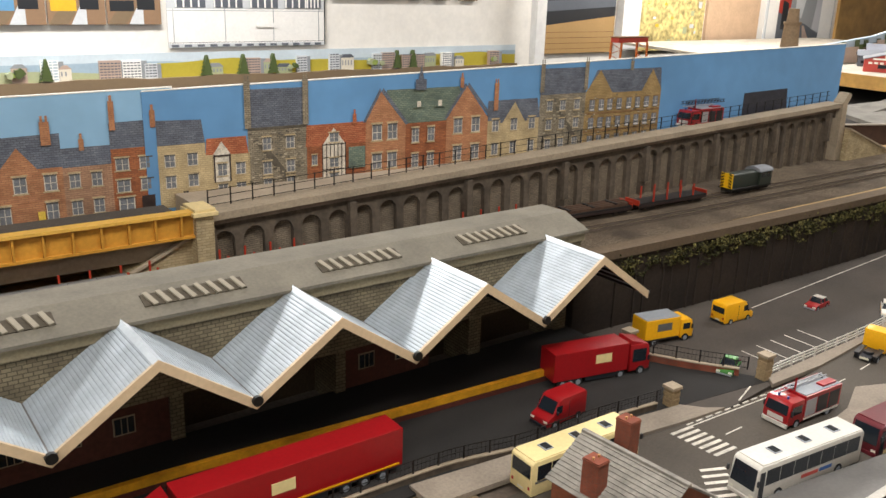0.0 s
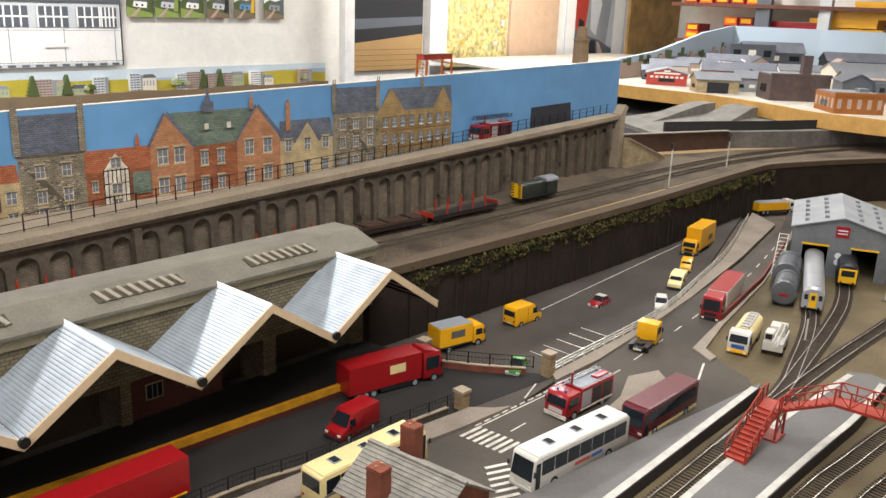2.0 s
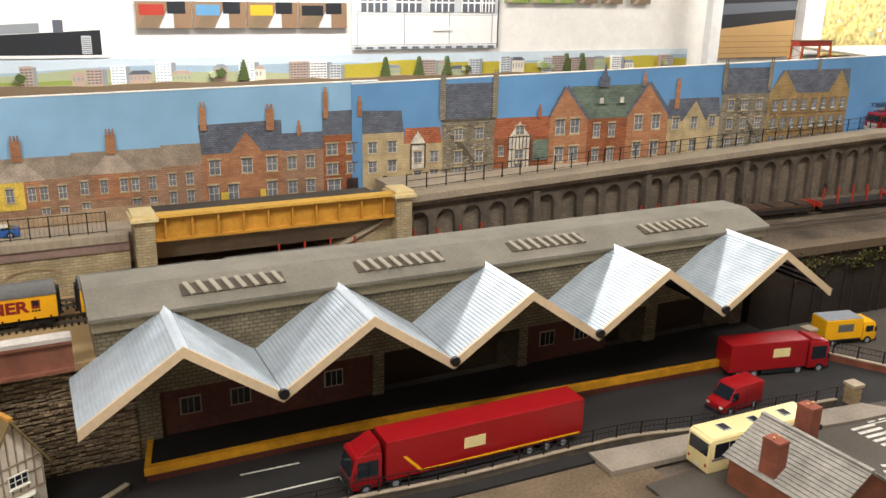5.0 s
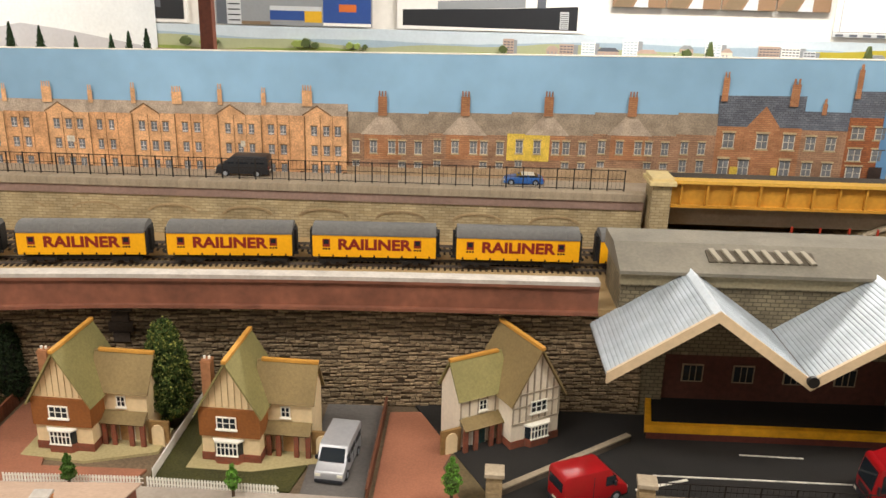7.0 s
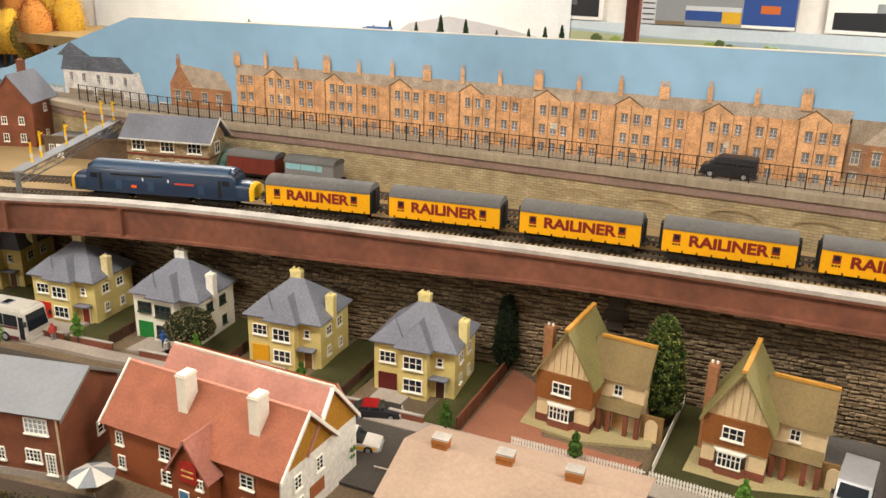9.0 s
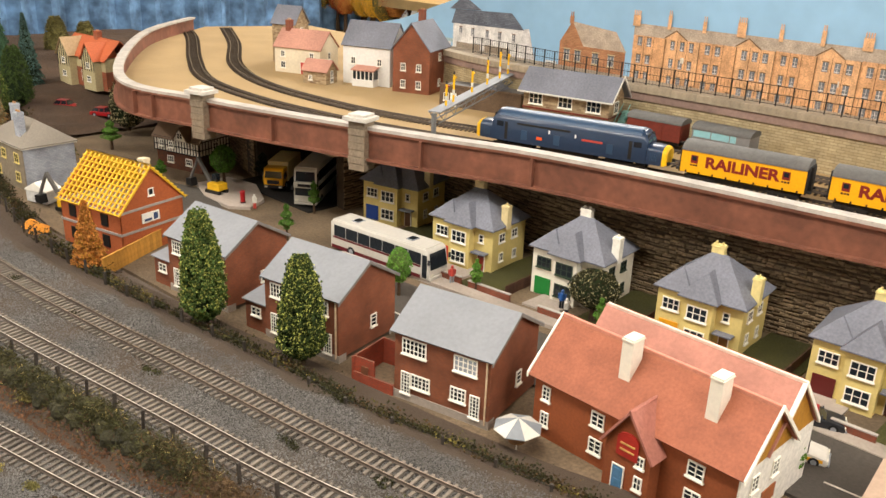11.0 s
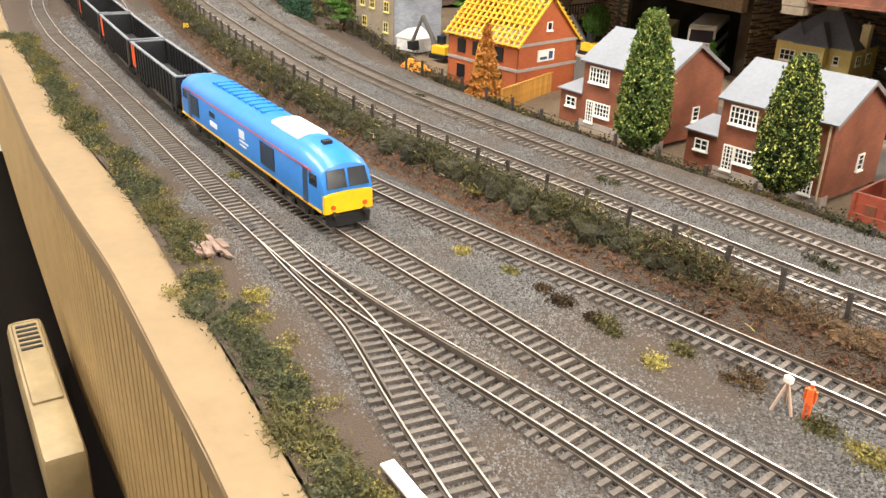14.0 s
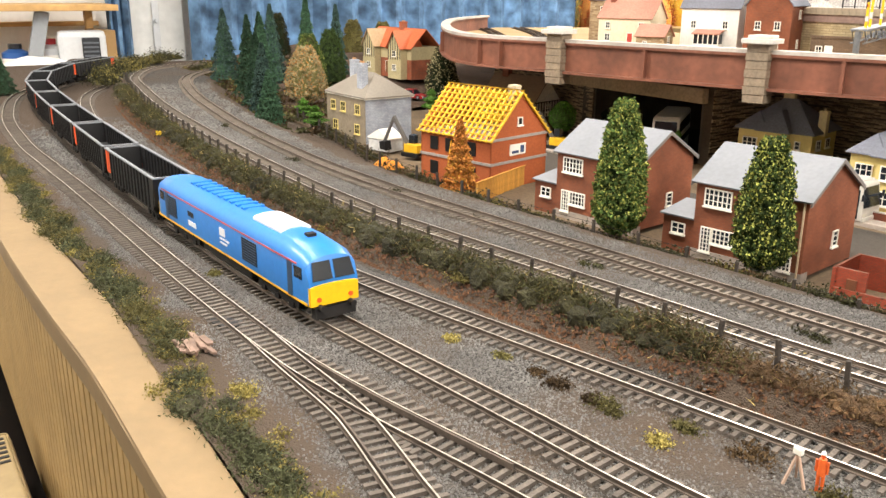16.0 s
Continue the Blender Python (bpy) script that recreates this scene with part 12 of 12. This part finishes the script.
solid("wall_grey_low", b, mat("grey_render_wall", "#75706a", .85, .15, 90, .25, stain=.35), "low grey rendered wall behind the upper railway", "wall")
# stone wing wall at the end of the viaduct
o = solid("wall_wing_east", prism(B(), [(1.835, UP), (2.04, UP), (2.04, .164), (1.835, .232)], -.006, .006, "y"), BUFFW, "sloping stone wing wall at the viaduct end", "wall")
o.matrix_basis = Matrix.Translation((1.835, .966, 0)) @ Matrix.Rotation(math.radians(1), 4, "Z") @ Matrix.Translation((-1.835, 0, 0))
part("wing_coping", prism(B(), [(1.835, .232), (2.04, .164), (2.044, .1665), (1.835, .2355)], -.008, .008, "y"), COPE, o)
# Panel and floor are near-black: their colour gives the shade below the board.
solid("wall_under_board", prism(B(), [(3.6, 1.9), (3.62, .5), (3.66, .5), (3.64, 1.9)], -.9, BZ - .012), mat("under_board_shade", "#3a342e", .9), "panel under the upper baseboard, coloured dark as shade", "wall")
solid("ground_far_east", bx(B(), 2.3, 3.6, 1.12, 1.9, .12, UP - .002), mat("shade_coloured_floor", "#2c2824", .9), "floor below the upper board, coloured dark as shade", "ground")

# shelves with boxes on the east wall
solid("shelf_upper", bx(B(), 4.78, 5.08, .4, YSH, .565, .585), mat("shelf_brown", "#5d3527", .6, .15, 60, .1), "brown wooden shelf on the east wall", "shelf")
solid("shelf_lower", bx(B(), 4.86, 5.08, .4, YSH, .36, .38), MATS["shelf_brown"], "brown wooden shelf on the east wall", "shelf")
solid("post_shelf", bx(B(), 4.80, 4.84, 1.82, 1.90, -.2, 1.4), PC["slate"], "dark slotted shelf upright", "post")
solid("post_shelf_pale", bx(B(), 4.80, 4.84, 1.50, 1.56, -.2, 1.4), PC["pale"], "pale slotted shelf upright", "post")
for z0, ys in ((.585, np.arange(1.95, YSH - .03, .095)), (.38, np.array((1.98, 2.07, 2.16, 2.30)))):
    for i, y in enumerate(ys):
        n = rg.choice((1, 2, 2, 3))
        for j in range(n):
            root = thing("model_box", 4.95, float(y), z0 + j * .045, rg.uniform(-4, 4), "small red and yellow cardboard box on a shelf", "box", "shelf boxes")
            part("carton", bx(B(), -.07, .07, -.04, .04, 0, .043), VRED if (i + j) % 3 else WAGO, root, bevel=.001)
            part("label", bx(B(), -.0712, -.0698, -.03, .03, .010, .034), VYEL, root, "yellow end label")
for i, (y0, y1, z0, c) in enumerate(((1.55, 1.85, .475, VRED), (1.28, 1.62, .50, VYEL), (1.1, 1.5, .545, VYEL), (1.0, 1.4, .59, VYEL), (1.25, 1.5, .45, VYEL))):
    root = thing("long_box", 4.93, (y0 + y1) / 2, z0 - .02, 0, "long " + ("red" if c is VRED else "yellow") + " cardboard box on a shelf", "box", "shelf boxes")
    part("carton", bx(B(), -.07, .07, -(y1 - y0) / 2, (y1 - y0) / 2, 0, .042), c, root, bevel=.001)
    part("lid", bx(B(), -.073, .073, -(y1 - y0) / 2 - .003, (y1 - y0) / 2 + .003, .026, .045), c, root, bevel=.001)

# ---- west end of the room: curtain, shelf, bottles ----
CURT = mat("blue_white_curtain", "#5f7fa0", .85, .5, 22, .3, 60, stain=.55, sscale=9)


def curtain(y0, y1, x, z0, z1, m, label, waves=9):
    q = [(x + .02 * math.sin(i * math.pi / 2.), y0 + (y1 - y0) * i / (waves * 4), 0) for i in range(waves * 4 + 1)]
    qq, tt = smoothline(q, .02)
    b = B()
    ribbon(b, qq * (1, 1, 0), tt, -.003, .003, z0, z1)
    o = solid("curtain", b, m, label, "curtain", kind="", smooth=True)
    return o


curtain(.405, .492, -4.0, -.5, 1.2, CURT, "blue and white patterned curtain", 3)
curtain(.695, 3.0, -4.0, -.5, 1.2, CURT, "blue and white patterned curtain", 22)
solid("door_west", bx(B(), -4.12, -4.08, .496, .692, -.9, 1.3), mat("white_door_paint", "#dcdcd8", .5, .04, 40, .05), "white painted door at the end of the room", "door", bevel=.003)
root = thing("door_hinge", -4.08, .589, .10, 0, "long white metal door bolt", "bolt")
part("plate", bx(B(), 0, .008, -.012, .012, -.08, .10), PC["pale"], root, bevel=.002)
part("knob", cyl(B(), 0, .03, .008, .03, .008, 10, axis="x"), PC["pale"], root)
PINE = mat("pine_shelf", "#c59c62", .6, .12, 30, .1, stain=.15)
solid("shelf_west", bx(B(), -4.1, -3.75, -1.6, .40, .174, .194), PINE, "pale pine shelf at the end of the room", "shelf", bevel=.003)
solid("shelf_west_low", bx(B(), -4.1, -3.70, -1.6, .44, -.055, -.03), PINE, "pale pine shelf at the end of the room", "shelf", bevel=.003)
o = solid("shelf_bracket", bx(B(), -.012, .012, -.022, .022, 0, .21), PC["grey"], "grey weathered plank propped under the shelf", "bracket", bevel=.003)
o.matrix_basis = pose(-3.80, .122, -.03, -14)
solid("shelf_rail", bx(B(), -4.19, -4.15, -1.6, .40, .112, .128), PINE, "thin pine rail on the wall below the shelf", "rail", bevel=.002)
solid("shelf_post", bx(B(), -4.06, -4.02, .335, .36, -.03, .174), PINE, "short pine post under the shelf", "post", bevel=.002)


def bottle(x, y, z, r, h, body, cap, label):
    root = thing("bottle", x, y, z, 0, label, "bottle", "shelf bottles")
    part("body", cyl(cyl(B(), 0, 0, 0, h * .72, r, 18), 0, 0, h * .72, h * .84, r, 18, r * .45), body, root, smooth=True)
    part("cap", cyl(B(), 0, 0, h * .84, h, r * .5, 14), cap, root)
    part("label", cyl(B(), 0, 0, h * .2, h * .55, r * 1.02, 18), PC["paper"], root)


bottle(-3.85, .192, -.03, .034, .115, PC["pale"], VRED, "clear bottle with red cap on a shelf")
bottle(-3.86, .085, -.03, .042, .10, VBLUE, VDARK, "blue bottle with dark cap on a shelf")
bottle(-3.84, -.2, -.03, .045, .14, PC["paper"], VBLUE, "white bottle with blue cap on a shelf")
bottle(-3.84, -.45, -.03, .05, .15, PC["grey"], VDARK, "grey bottle on a shelf")
root = thing("heater", -3.82, .285, -.03, -8, "grey and black electric appliance on the shelf", "appliance")
part("body", bx(B(), -.05, .05, -.075, .075, 0, .14), PC["pale"], root, bevel=.018)
part("front", bx(B(), .048, .056, .0, .055, .02, .12), PC["black"], root, bevel=.004)
for i in range(6):
    part("slat", bx(B(), .056, .058, .004, .051, .03 + i * .014, .036 + i * .014), PC["slate"], root)
root = thing("cloth_bundle", -3.74, .13, -.03, 10, "crumpled white cloth on the shelf", "cloth")
b = B()
bmesh.ops.create_icosphere(b, subdivisions=3, radius=1)
for v in b.verts:
    k = 1 + .3 * noise.noise(v.co * 2.3)
    v.co = Vector((v.co.x * .04 * k, v.co.y * .11 * k, .03 + max(v.co.z, -.9) * .034 * k))
part("fabric", b, PC["paper"], root, smooth=True)
root = thing("cardboard_box", -3.97, .375, -.03, 5, "brown cardboard box on the shelf", "box")
part("carton", bx(B(), -.05, .05, -.035, .035, 0, .135), PC["wood"], root, bevel=.003)
part("flap", bx(B(), -.05, .05, -.035, 0, .135, .138), PC["wood"], root)
